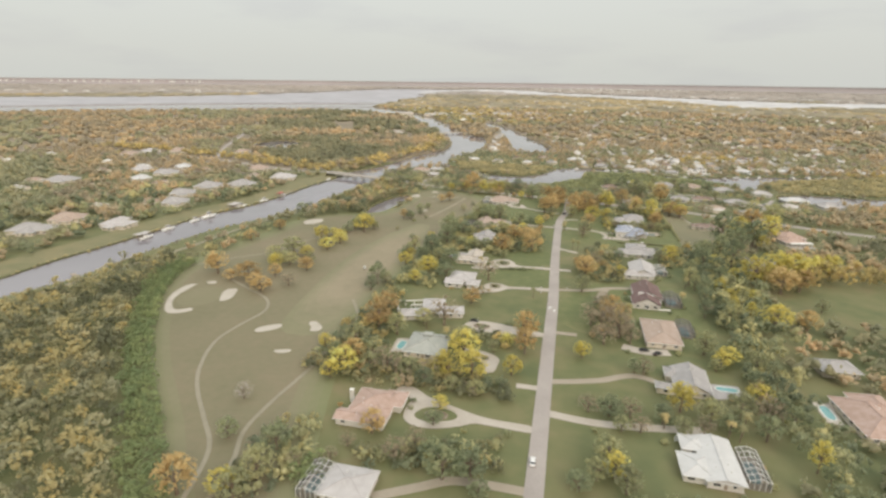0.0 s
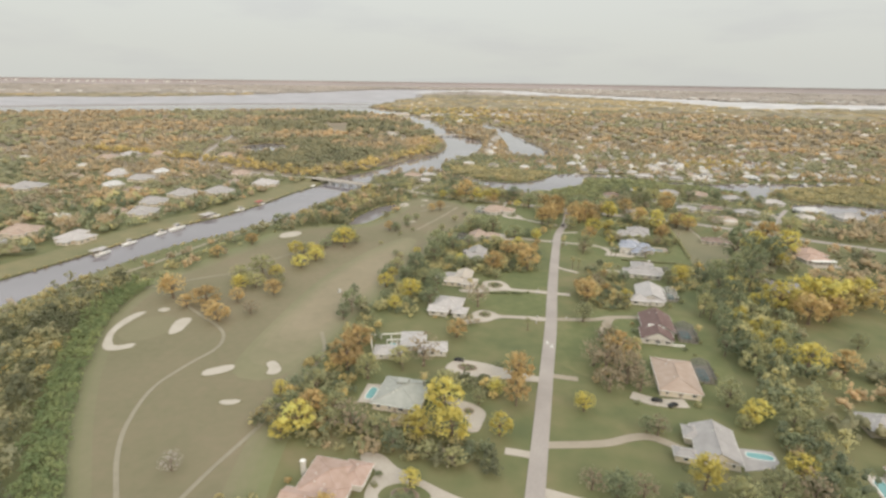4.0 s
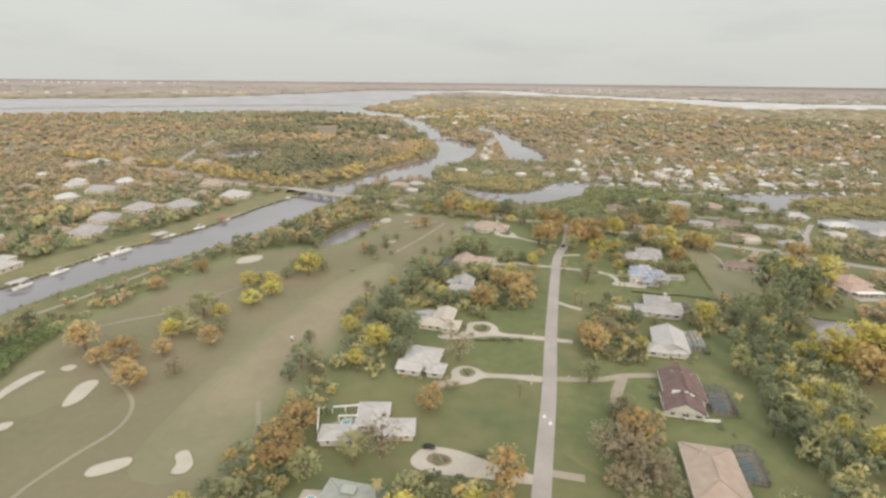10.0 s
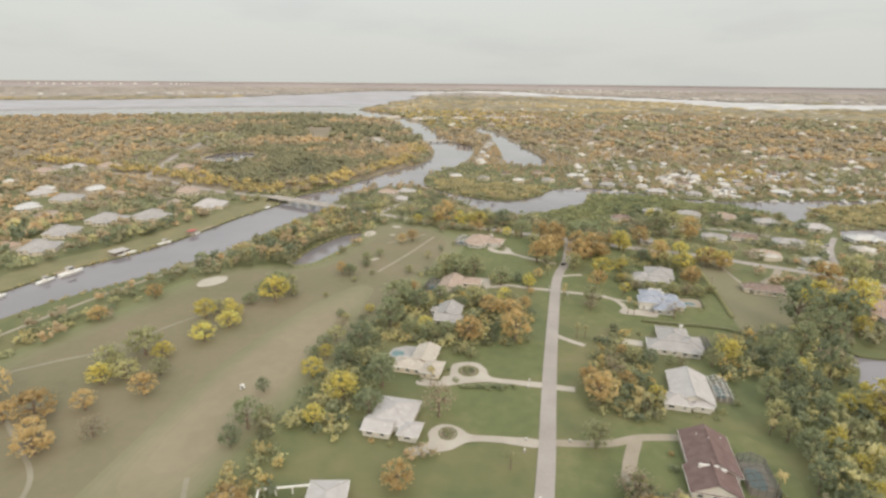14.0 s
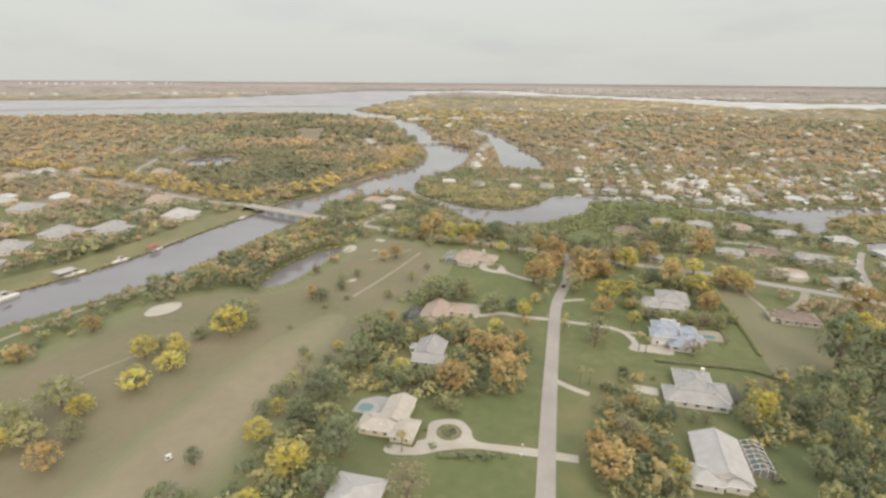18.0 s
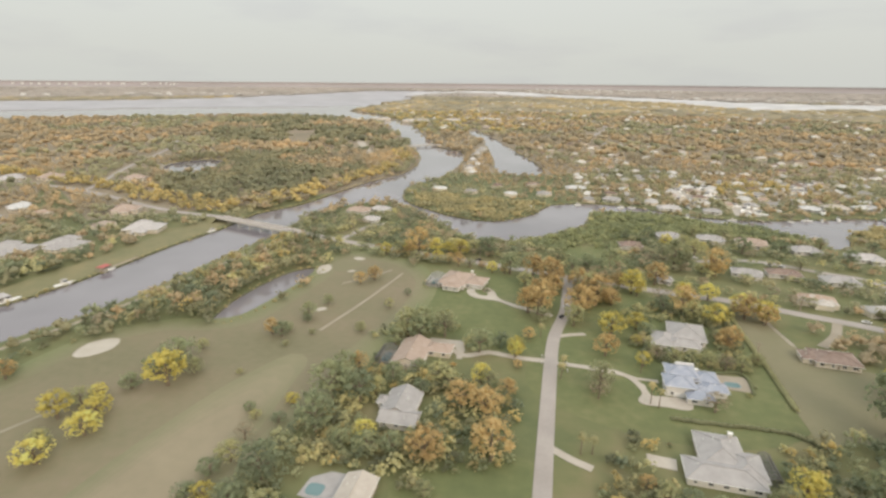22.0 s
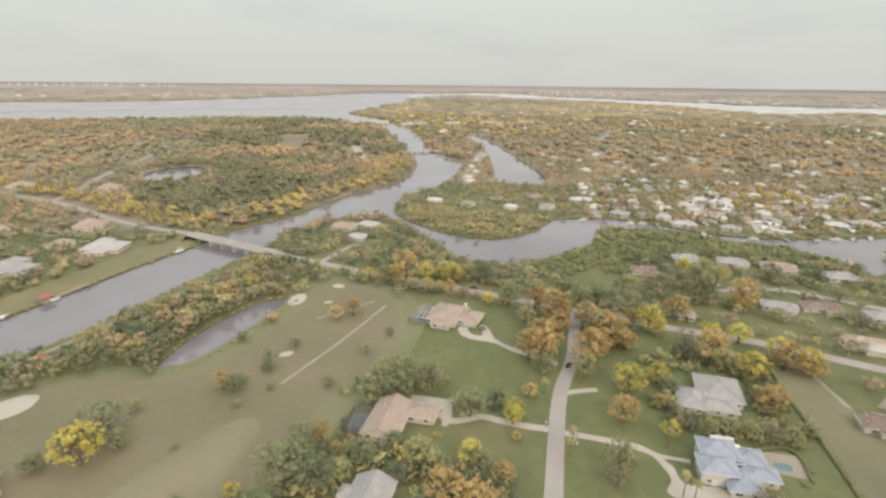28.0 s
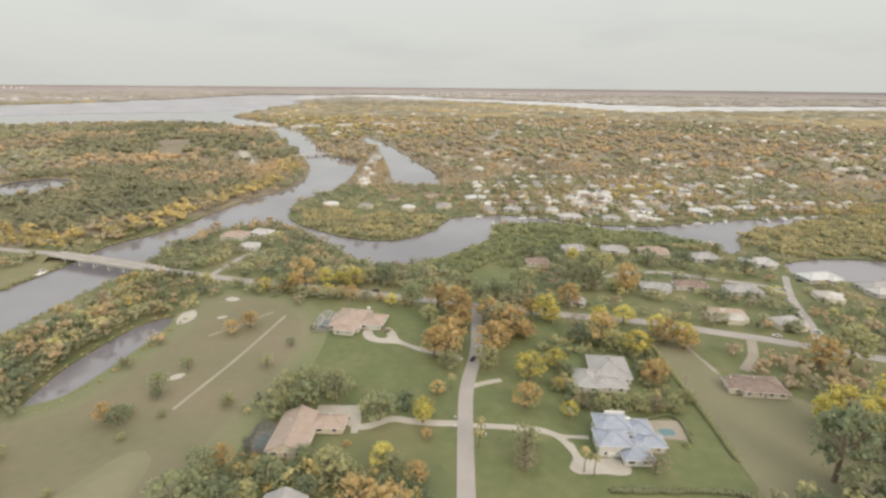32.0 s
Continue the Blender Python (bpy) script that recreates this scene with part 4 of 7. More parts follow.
def pool_deck(outline, water_xy, label, mat="concrete", z=0.2, water="pool"):
    """A swimming pool in its deck: water_xy is (cx, cy, rx, ry)."""
    cx, cy, rx, ry = water_xy
    o = np.array(outline, float) - (cx, cy)
    t = thing("swimming_pool", cx, cy, 0, 0, label, "swimming pool", "swimming pools")
    part("deck", sheet(bmesh.new(), o, z, 0.25), M[mat], t)
    pts = [(rx * math.copysign(abs(math.cos(u)) ** 0.6, math.cos(u)), ry * math.copysign(abs(math.sin(u)) ** 0.6, math.sin(u))) for u in (math.tau * i / 28 for i in range(28))]
    part("pool_water", sheet(bmesh.new(), pts, z + 0.03, 0.02), M[water], t, "clear turquoise pool water" if water == "pool" else "pool water with shade put into its colour")
    part("coping", ribbon_flat(pts + pts[:1], 0.35, z + 0.06), M["white_paint" if water == "pool" else "roof_grey"], t)
    FOOT.append((cx, cy, np.ptp(o[:, 0]) / 2 + 1, np.ptp(o[:, 1]) / 2 + 1))
    return t


def ribbon_flat(line, width, z):
    bm = bmesh.new()
    line = np.array(line, float)
    d = np.gradient(line, axis=0)
    d[0] = d[-1] = line[1] - line[-2]
    d /= np.linalg.norm(d, axis=1, keepdims=True)
    rows = [[bm.verts.new((*(p + n * s), z)) for s in (width / 2, -width / 2)] for p, n in zip(line, np.stack([-d[:, 1], d[:, 0]], 1))]
    for a, b in zip(rows[:-1], rows[1:]):
        bm.faces.new((a[0], a[1], b[1], b[0]))
    return bm


def cage(x0, y0, x1, y1, h, bays_x, bays_y, label, mat="screen_bar"):
    """A screened pool enclosure of aluminium bars."""
    cx, cy = (x0 + x1) / 2, (y0 + y1) / 2
    t = thing("pool_cage", cx, cy, 0.2, 0, label, "pool enclosure", "pool enclosures")
    x0, y0, x1, y1 = x0 - cx, y0 - cy, x1 - cx, y1 - cy
    rise_ = min(x1 - x0, y1 - y0) * 0.18
    xs = [x0 + (x1 - x0) * i / bays_x for i in range(bays_x + 1)]
    ys = [y0 + (y1 - y0) * i / bays_y for i in range(bays_y + 1)]
    for y in ys:
        for x in (x0, x1):
            part("post", bar(bmesh.new(), (x, y, 0), (x, y, h), 0.16), M[mat], t)
        part("rafter", bar(bar(bmesh.new(), (x0, y, h), (cx - cx, y, h + rise_), 0.16), (0, y, h + rise_), (x1, y, h), 0.16), M[mat], t)
    for x in xs[1:-1]:
        zz = h + rise_ * (1 - abs(x) / (x1 - x0) * 2)
        part("purlin", bar(bmesh.new(), (x, y0, zz), (x, y1, zz), 0.13), M[mat], t)
        for y in (y0, y1):
            part("post", bar(bmesh.new(), (x, y, 0), (x, y, zz), 0.14), M[mat], t)
    for x in (x0, x1):
        part("eave_beam", bar(bmesh.new(), (x, y0, h), (x, y1, h), 0.16), M[mat], t)
        part("rail", bar(bmesh.new(), (x, y0, 1.0), (x, y1, 1.0), 0.1), M[mat], t)
    for xa, xb, za, zb in ((x0, 0, h, h + rise_), (0, x1, h + rise_, h)):
        bm = bmesh.new()
        bm.faces.new([bm.verts.new(q) for q in ((xa, y0, za), (xb, y0, zb), (xb, y1, zb), (xa, y1, za))])
        part("screen", bm, M["screen_mesh"], t, "fine dark insect screen")
    for a, b in (((x0, y0), (x1, y0)), ((x1, y0), (x1, y1)), ((x0, y1), (x0, y0))):
        bm = bmesh.new()
        bm.faces.new([bm.verts.new(q) for q in ((*a, 0), (*b, 0), (*b, h), (*a, h))])
        part("screen", bm, M["screen_mesh"], t, "fine dark insect screen")
    FOOT.append((cx, cy, (x1 - x0) / 2 + 1, (y1 - y0) / 2 + 1))
    return t


# west of the lane, from the near end
house([(-66, 121, -50, 135.4)], "roof_pale", "stucco_white", "white hip-roofed house with a screened pool cage", pitch=0.25, garage=(-50.8, 125.0, 90))
cage(-73, 121, -66.4, 135, 3.2, 4, 5, "white aluminium screened pool cage beside the house")
pool_deck([(-73, 121), (-66.4, 121), (-66.4, 135), (-73, 135)], (-69.6, 128, 2.2, 4.6), "turquoise pool under a screened cage", "path", water="pool_shade")
house([(-74.3, 163, -57.2, 181), (-68, 158.4, -57, 170), (-77.4, 158, -64, 165.4), (-63, 170.8, -53.8, 182)], "roof_terra", "stucco_white", "terracotta-tiled stucco house beside a looping drive", pitch=0.34, chimney=(-76.3, 174.6), garage=(-54.6, 176.0, 90), gables={2: "x"})
house([(-67.8, 214.6, -47.6, 236)], "roof_teal", "stucco", "grey-green metal-roofed house with a pool terrace", pitch=0.3)
pool_deck([(-75.6, 232), (-69.6, 233), (-68.2, 219), (-74.8, 217.6)], (-71.4, 225.6, 1.9, 4.4), "long turquoise pool on a walled white terrace")
pool_deck([(-82.6, 265.4), (-75, 272.4), (-71.6, 270.6), (-73.2, 266.2)], (-76.2, 268.6, 1.8, 1.7), "small teal pool in a white-framed court", "path")
house([(-71.8, 264.6, -59, 280.3), (-63.5, 259, -48.7, 269.5), (-84, 256, -70.5, 265.7)], "roof_pale", "stucco_white", "white low-pitched house with a pergola court", rz=14, pitch=0.26)
house([(-68, 312, -51.2, 330.6), (-69, 307, -57, 317), (-55, 307.4, -46.6, 316.8)], "roof_pale", "stucco_white", "pale white-roofed house behind a round drive", pitch=0.34, vents=5, gables={1: "x"})
house([(-65.6, 360, -54.4, 377.6), (-72, 353.6, -57, 364.2), (-59, 351.8, -48.9, 363.8)], "roof_cream", "stucco", "cream-roofed house behind a white turning circle", pitch=0.36, garage=(-53, 352.7, 0), gables={0: "y"})
pool_deck([(-79, 367), (-78.2, 375.5), (-72.4, 379.6), (-66.4, 379.6), (-66.2, 366.5), (-72, 366)], (-74.4, 370.6, 3.2, 2.9), "pool and grey deck behind the cream house", "roof_grey", water="pool_shade")
house([(-67.2, 412, -53, 429.6), (-66, 406, -50.4, 416.2), (-70.4, 418, -65.6, 424)], "roof_grey", "stucco_white", "grey-roofed house among dense shrubs", pitch=0.46, gables={0: "y", 1: "x"})
house([(-75.2, 450, -60, 474.6), (-63, 464.4, -49, 474.4)], "roof_tan", "stucco", "tan-tiled house with a pool and long drive", gables={0: "y"}, garage=(-49.8, 469.0, 90), pitch=0.45)
pool_deck([(-83.5, 465), (-76, 467), (-76, 453), (-82, 452.5)], (-79.6, 459.4, 2.2, 4.8), "blue pool on a screened terrace", "path", water="pool_shade")
cage(-83.4, 452.5, -76, 466.5, 2.8, 3, 5, "dark bronze screened pool cage", "screen_dark")
house([(-77, 553, -58, 578), (-61, 558, -47, 574), (-72, 548.5, -59.6, 556)], "roof_tan", "stucco_white", "pale tan-tiled house alone on a wide lawn", rz=-9, pitch=0.36, garage=(-52.0, 558.8, 0), chimney=(-60, 576))
cage(-85, 554, -76.5, 572, 3.0, 4, 6, "white screened cage over the terrace")
pool_deck([(-85, 554), (-76.5, 554), (-76.5, 572), (-85, 572)], (-81, 563, 2.4, 5.4), "small pool inside the white cage", water="pool_shade")
# east of the lane
house([(54.4, 157, 66.8, 181.6), (49.4, 172.2, 58, 181.2), (47.2, 158, 58, 170.6)], "roof_white", "stucco_white", "large white metal-roofed house with a pool cage", pitch=0.22, vents=6, gables={0: "y"}, garage=(51, 180.4, 180))
cage(68.0, 160, 74.6, 177, 3.2, 4, 6, "grey screened pool cage with bowed ribs")
pool_deck([(68.0, 160), (74.6, 160), (74.6, 177), (68.0, 177)], (71.3, 168.6, 2.2, 5.6), "blue pool under the screened cage", "path", water="pool_shade")
house([(54, 212, 69.2, 232.4), (51.2, 222.4, 58, 231), (46.6, 211, 55, 216.6)], "roof_grey", "stucco", "grey gabled house with a long pool", rz=-3, pitch=0.42, gables={0: "y"})
pool_deck([(70.4, 225.4), (82.2, 226), (82.6, 220.2), (80, 216.4), (69.6, 212.6), (69.8, 219)], (76.9, 222.2, 4.7, 1.8), "long turquoise pool behind a low white wall", "roof_grey")
house([(47.2, 254, 65, 283.4)], "roof_tan", "stucco", "tan shingle-roofed rectangular house with a pool", pitch=0.26)
pool_deck([(65.8, 269), (73, 270), (74, 287), (65.8, 285.4)], (69.4, 277, 2.3, 6.0), "pool in a dark screened terrace", "path", water="pool_shade")
cage(65.8, 269, 73.4, 286, 2.6, 3, 5, "dark screened cage over a pool", "screen_dark")
house([(47.2, 313, 64, 335.6), (45.4, 302.4, 61.6, 316)], "roof_maroon", "stucco_white", "dark maroon-roofed house with white gable front", pitch=0.5, gables={0: "y", 1: "y"}, chimney=(57.4, 313))
cage(65, 309, 74, 326, 2.8, 4, 5, "dark bronze screened pool cage", "screen_dark")
pool_deck([(65, 309), (74, 309), (74, 326), (65, 326)], (69.2, 317.6, 3.0, 5.2), "pool inside the dark cage", "path", water="pool_shade")
house([(49.4, 356, 66, 380.6), (45.4, 352.4, 57, 362.6), (56.4, 353.6, 64.8, 362)], "roof_pale", "stucco_white", "long pale-roofed house behind tall trees", rz=-2, pitch=0.42, gables={0: "y"})
cage(67.2, 364, 74, 379.6, 2.8, 3, 6, "grey screened pool cage")
pool_deck([(67.2, 364), (74, 364), (74, 379.6), (67.2, 379.6)], (70.6, 372, 2.2, 5.2), "dark blue pool in a screened cage", "path", water="pool_shade")
house([(51.4, 409, 67, 429), (45.3, 400.7, 70.6, 413), (60, 405, 72, 420)], "roof_grey", "stucco_white", "broad grey-roofed house on an open lawn", pitch=0.36, chimney=(64, 427), rz=-2)
cage(72.4, 407, 76, 421, 2.8, 2, 6, "grey screened cage along the house", "screen_dark")
house([(48.6, 465.6, 62.2, 477), (46.4, 455.6, 59.2, 466.6), (60, 465, 70.8, 475.6), (54.6, 451, 66, 464), (62, 458.6, 73.2, 467)], "roof_blue", "stucco_white", "pale blue metal-roofed house beside a small pool", pitch=0.46, chimney=(62.2, 473), garage=(52.8, 456.3, 0), tall={0: 4.6, 1: 5.0, 2: 3.4})
pool_deck([(71.4, 468), (72, 479.6), (85.6, 480), (84.6, 467)], (77.8, 472, 3.4, 2.4), "kidney-shaped pool in a brown terrace", "path", water="pool_shade")
house([(57, 507.6, 75.6, 529), (48.4, 498, 60, 514.6), (56, 499, 72, 509)], "roof_grey", "stucco_white", "grey hip-roofed house ringed by trees", rz=-5, pitch=0.42, garage=(49.3, 505.0, 270))
house([(121, 498, 141, 513), (116, 500, 124, 510)], "roof_brown", "stucco", "low brown-roofed house beside an open field", pitch=0.3, rz=-4)
# farther east
house([(176, 468, 196, 484), (182, 480, 202, 500)], "roof_terra", "stucco_white", "red-tiled white villa with a loggia", rz=14, pitch=0.36)
house([(116, 196, 134, 224), (124, 210, 138, 228)], "roof_terra", "stucco", "terracotta-tiled house hidden in trees", rz=5)
pool_deck([(109, 207), (115, 206), (116, 221), (109, 221)], (112, 214, 2, 5), "pool with a white deck under the trees")
house([(121, 245, 138, 258)], "roof_grey", "stucco", "grey-roofed house hidden in trees", rz=6)
maroon = [o for o in bpy.data.objects if o.get("label", "").startswith("dark maroon-roofed")][0]
part("clerestory", boxed(-5.2, -6.6, 3.4, 1.0, -6.0, 6.7), M["white_paint"], maroon, "white clerestory strip across the roof")
blue_home = [o for o in bpy.data.objects if o.get("label", "").startswith("pale blue metal-roofed")][0]
part("roof_deck", boxed(-6.0, 12.2, 4.6, 2.0, 12.7, 6.3), M["white_paint"], blue_home, "white parapet behind the roof")
villa = [o for o in bpy.data.objects if o.get("label", "").startswith("red-tiled white villa")][0]
for i in range(6):
    part("loggia_column", tube(bmesh.new(), (-9 + i * 3.2, -18.5, 0), (-9 + i * 3.2, -18.5, 2.9), 0.35, 0.3, 8), M["white_paint"], villa)
part("loggia_roof", boxed(-10, -19.2, 2.9, 8, -14.5, 3.2), M["white_paint"], villa)
part("terrace", boxed(-12, -24, -0.05, 9, -14.5, 0.25), M["concrete"], villa)
BEYOND = [
    (-429, 676, 20, 16, "roof_tan"), (-360, 622, 24, 18, "roof_pale"), (-383, 565, 24, 16, "roof_grey"), (-412, 543, 26, 16, "roof_grey"), (-415, 499, 20, 16, "roof_grey"), (-392, 459, 20, 16, "roof_grey"),
    (-378, 371, 20, 15, "roof_pale"), (-437, 375, 22, 16, "roof_tan"), (-433, 337, 26, 14, "roof_grey"), (-539, 658, 18, 12, "roof_white"), (-527, 607, 24, 16, "roof_grey"), (-578, 622, 20, 14, "roof_pale"),
    (-706, 784, 22, 16, "roof_pale"), (-666, 807, 24, 16, "roof_tan"), (-712, 743, 22, 16, "roof_tan"), (-555, 829, 20, 14, "roof_tan"), (-526, 562, 18, 12, "roof_white"), (-608, 524, 28, 18, "roof_grey"),
]
for x, y, w, d, roof in BEYOND:
    w, d = w * 1.28, d * 1.22
    FOOT.append((x + 4, y - 8, w / 2 + 5, d / 2 + 9))
    house([(x - w / 2, y - d / 2, x + w / 2, y + d / 2), (x - w * 0.2, y - d * 0.8, x + w * 0.25, y), (x - w * 0.46, y - d * 0.1, x - w * 0.02, y + d * 0.86)], roof, "stucco", "pale stucco house across the canal", tall={0: 3.4, 2: 4.1}, rz=(x * 7 + y) % 40 - 5, group="houses across the canal", vents=1)
CANAL_SIDE = [
    (55, 677, 18, 13, "roof_brown"), (90, 714, 20, 14, "roof_grey"), (123, 713, 22, 14, "roof_grey"), (153, 709, 24, 16, "roof_tan"), (189, 697, 22, 15, "roof_grey"), (184, 626, 22, 14, "roof_grey"), (226, 686, 24, 15, "roof_pale"),
    (252, 654, 26, 15, "roof_white"), (280, 636, 24, 16, "roof_grey"), (152, 633, 22, 12, "roof_brown"), (127, 628, 20, 12, "roof_grey"), (-203, 735, 24, 15, "roof_tan"), (-184, 746, 20, 13, "roof_pale"), (-178, 704, 16, 12, "roof_pale"),
]
CANAL_SIDE += [(109, 828, 24, 13, "roof_pale"), (254, 862, 20, 13, "roof_white"), (284, 875, 25, 14, "roof_cream"), (315, 880, 25, 14, "roof_white"), (52, 857, 20, 12, "roof_grey"), (14, 915, 26, 13, "roof_white"), (150, 824, 18, 11, "roof_grey"), (69, 600, 10, 8, "roof_grey"), (276, 627, 18, 12, "roof_pale")]
for x, y, w, d, roof in CANAL_SIDE:
    house([(x - w / 2, y - d / 2, x + w / 2, y + d / 2), (x, y - d * 0.75, x + w * 0.4, y)], roof, "stucco_white", "low stucco house near the river bend", rz=(x * 5 + y) % 30 - 15, group="houses by the river bend", vents=1)


# ---- trees ----
def icosphere(sub):
    p = (1 + 5 ** 0.5) / 2
    v = [(-1, p, 0), (1, p, 0), (-1, -p, 0), (1, -p, 0), (0, -1, p), (0, 1, p), (0, -1, -p), (0, 1, -p), (p, 0, -1), (p, 0, 1), (-p, 0, -1), (-p, 0, 1)]
    f = [(0, 11, 5), (0, 5, 1), (0, 1, 7), (0, 7, 10), (0, 10, 11), (1, 5, 9), (5, 11, 4), (11, 10, 2), (10, 7, 6), (7, 1, 8), (3, 9, 4), (3, 4, 2), (3, 2, 6), (3, 6, 8), (3, 8, 9), (4, 9, 5), (2, 4, 11), (6, 2, 10), (8, 6, 7), (9, 8, 1)]
    v = [Vector(q).normalized() for q in v]
    for _ in range(sub):
        mids, out = {}, []
        def mid(a, b):
            k = (min(a, b), max(a, b))
            if k not in mids:
                mids[k] = len(v)
                v.append(((v[a] + v[b]) / 2).normalized())
            return mids[k]
        for a, b, c in f:
            x, y, z = mid(a, b), mid(b, c), mid(c, a)
            out += [(a, x, z), (b, y, x), (c, z, y), (x, y, z)]
        f = out
    return np.array([tuple(q) for q in v]), np.array(f)


ICO = [icosphere(0), icosphere(1)]


def crown(seed, lumps, sub, leaves, radii=(0.42, 0.42, 0.34), mid_z=0.56, lump=(0.13, 0.22), leaf=0.055, fill=0.0):
    """A crown one unit wide: uneven lumps of foliage with loose leaf sprays round them."""
    g = np.random.RandomState(seed)
    verts, faces, n = [], [], 0
    base, tri = ICO[sub]
    centres = []
    for i in range(lumps):
        a, zz = g.uniform(0, math.tau), g.uniform(-0.75, 1.0)
        k = math.sqrt(max(0.0, 1 - zz * zz)) * g.uniform(0.55 - fill, 1.0)
        c = np.array([math.cos(a) * k * radii[0], math.sin(a) * k * radii[1], mid_z + zz * radii[2] * g.uniform(0.7, 1.0)])
        s = g.uniform(*lump)
        shake = 1 + g.uniform(-0.42, 0.42, (len(base), 1))
        v = base * shake * s * np.array([1.1, 1.1, 0.85]) + c
        verts.append(v)
        faces.append(tri + n)
        n += len(v)
        centres.append((c, s))
    for i in range(leaves):
        c, s = centres[g.randint(len(centres))]
        if i % 5 < 2:
            a, zz, k = g.uniform(0, math.tau), g.uniform(-0.7, 1.0), g.uniform(0.72, 1.08)
            w = math.sqrt(max(0.0, 1 - zz * zz))
            c, s = np.array([math.cos(a) * w * radii[0] * k, math.sin(a) * w * radii[1] * k, mid_z + zz * radii[2] * k]), 0.02
        d = g.normal(size=3)
        d[2] = abs(d[2]) * 0.8 - 0.15
        d /= np.linalg.norm(d)
        p = c + d * s * g.uniform(0.85, 1.55)
        d = d + g.normal(size=3) * 0.25 + (0, 0, 0.45)
        e1 = np.cross(d, g.normal(size=3))
        e1 /= np.linalg.norm(e1)
        e2 = np.cross(d + g.normal(size=3) * 0.5, e1)
        e2 /= np.linalg.norm(e2)
        w = leaf * g.uniform(0.6, 1.4)
        verts.append(np.array([p - e1 * w, p + e2 * w * 0.7, p + e1 * w, p - e2 * w * 0.7]))
        faces.append(np.array([(0, 1, 2), (0, 2, 3)]) + n)
        n += 4
    return np.vstack(verts), np.vstack(faces)


def scatter(name, places, templates, mat, label, category="woods", spin=True, smooth=True):
    """One mesh of many crowns: places are rows of x, y, z, size, height factor."""
    g = np.random.RandomState(len(places) + 3)
    places = np.asarray(places, float)
    pick = g.randint(len(templates), size=len(places))
    vs, fs, tone, n = [], [], [], 0
    for i, (tv, tf) in enumerate(templates):
        p = places[pick == i]
        if not len(p):
            continue
        a = g.uniform(0, math.tau, len(p)) if spin else np.zeros(len(p))
        c, s = np.cos(a)[:, None], np.sin(a)[:, None]
        x, y, z = tv[:, 0][None], tv[:, 1][None], tv[:, 2][None]
        size = p[:, 3:4]
        v = np.stack([(x * c - y * s) * size + p[:, 0:1], (x * s + y * c) * size + p[:, 1:2], z * size * p[:, 4:5] + p[:, 2:3]], 2)
        vs.append(v.reshape(-1, 3))
        fs.append((tf[None] + (np.arange(len(p)) * len(tv))[:, None, None] + n).reshape(-1, 3))
        tone.append(np.repeat(g.rand(len(p)), len(tv)))
        n += len(p) * len(tv)
    ob = new(name, raw_mesh(name, np.vstack(vs), np.vstack(fs), M[mat], smooth))
    ob.data.attributes.new("tone", "FLOAT", "POINT").data.foreach_set("value", np.concatenate(tone).astype(np.float32))
    return tagged(ob, label, category, kind="stuff")


def trunk_mesh(seed, height=0.5, r=0.035, limbs=5):
    g = random.Random(seed)
    bm = bmesh.new()
    tube(bm, (0, 0, -0.02), (0.01, 0, height * 0.6), r * 1.3, r * 0.9, 7)
    tube(bm, (0.01, 0, height * 0.55), (0, 0.01, height * 1.2), r * 0.9, r * 0.4, 6)
    for i in range(limbs):
        a = math.tau * i / limbs + g.uniform(-0.4, 0.4)
        z = height * g.uniform(0.5, 0.85)
        tube(bm, (0, 0, z), (math.cos(a) * 0.26, math.sin(a) * 0.26, z + g.uniform(0.15, 0.3)), r * 0.55, r * 0.18, 5)
    me = bpy.data.meshes.new("trunk")
    bm.to_mesh(me)
    bm.free()
    me.materials.append(M["bark"])
    return me


TRUNKS = [trunk_mesh(i) for i in range(3)]
FORMS = [crown(10 + i, 20, 0, 660, (0.43, 0.43, 0.39), 0.52, (0.035, 0.08), 0.037, 0.25) for i in range(5)]
SPARSE = [crown(30 + i, 14, 0, 520, (0.44, 0.44, 0.38), 0.52, (0.02, 0.055), 0.030, 0.3) for i in range(2)]
LOOK = {
    "y": ("leaf_y", "broad tree with bright golden-yellow crown"), "o": ("leaf_o", "broad tree with rust-orange autumn crown"), "v": ("leaf_v", "rounded olive-green broadleaf tree"),
    "d": ("leaf_d", "dark green bushy broadleaf tree"), "b": ("leaf_b", "half-bare grey-brown spreading tree"), "w": ("leaf_w", "small tree covered in pale blossom"),
}
CROWNS = {}
for key, (mat, _) in LOOK.items():
    CROWNS[key] = [raw_mesh("crown", v, f, M[mat], False) for v, f in (SPARSE if key in "bw" else FORMS)]
COUNT = [0]


def tree(x, y, d, key, tall=1.0, group="trees round the houses"):
    COUNT[0] += 1
    i = COUNT[0]
    t = thing("tree", x, y, 0.0, (i * 137) % 360, LOOK[key][1], "tree", group)
    d *= 1.2
    t.scale = (d * 1.02, d * (0.92 + (i % 5) * 0.04), d * tall * (0.80 + (i % 7) * 0.05))
    shared("trunk", TRUNKS[i % 3], t)
    shared("crown", CROWNS[key][i % len(CROWNS[key])], t)
    return t


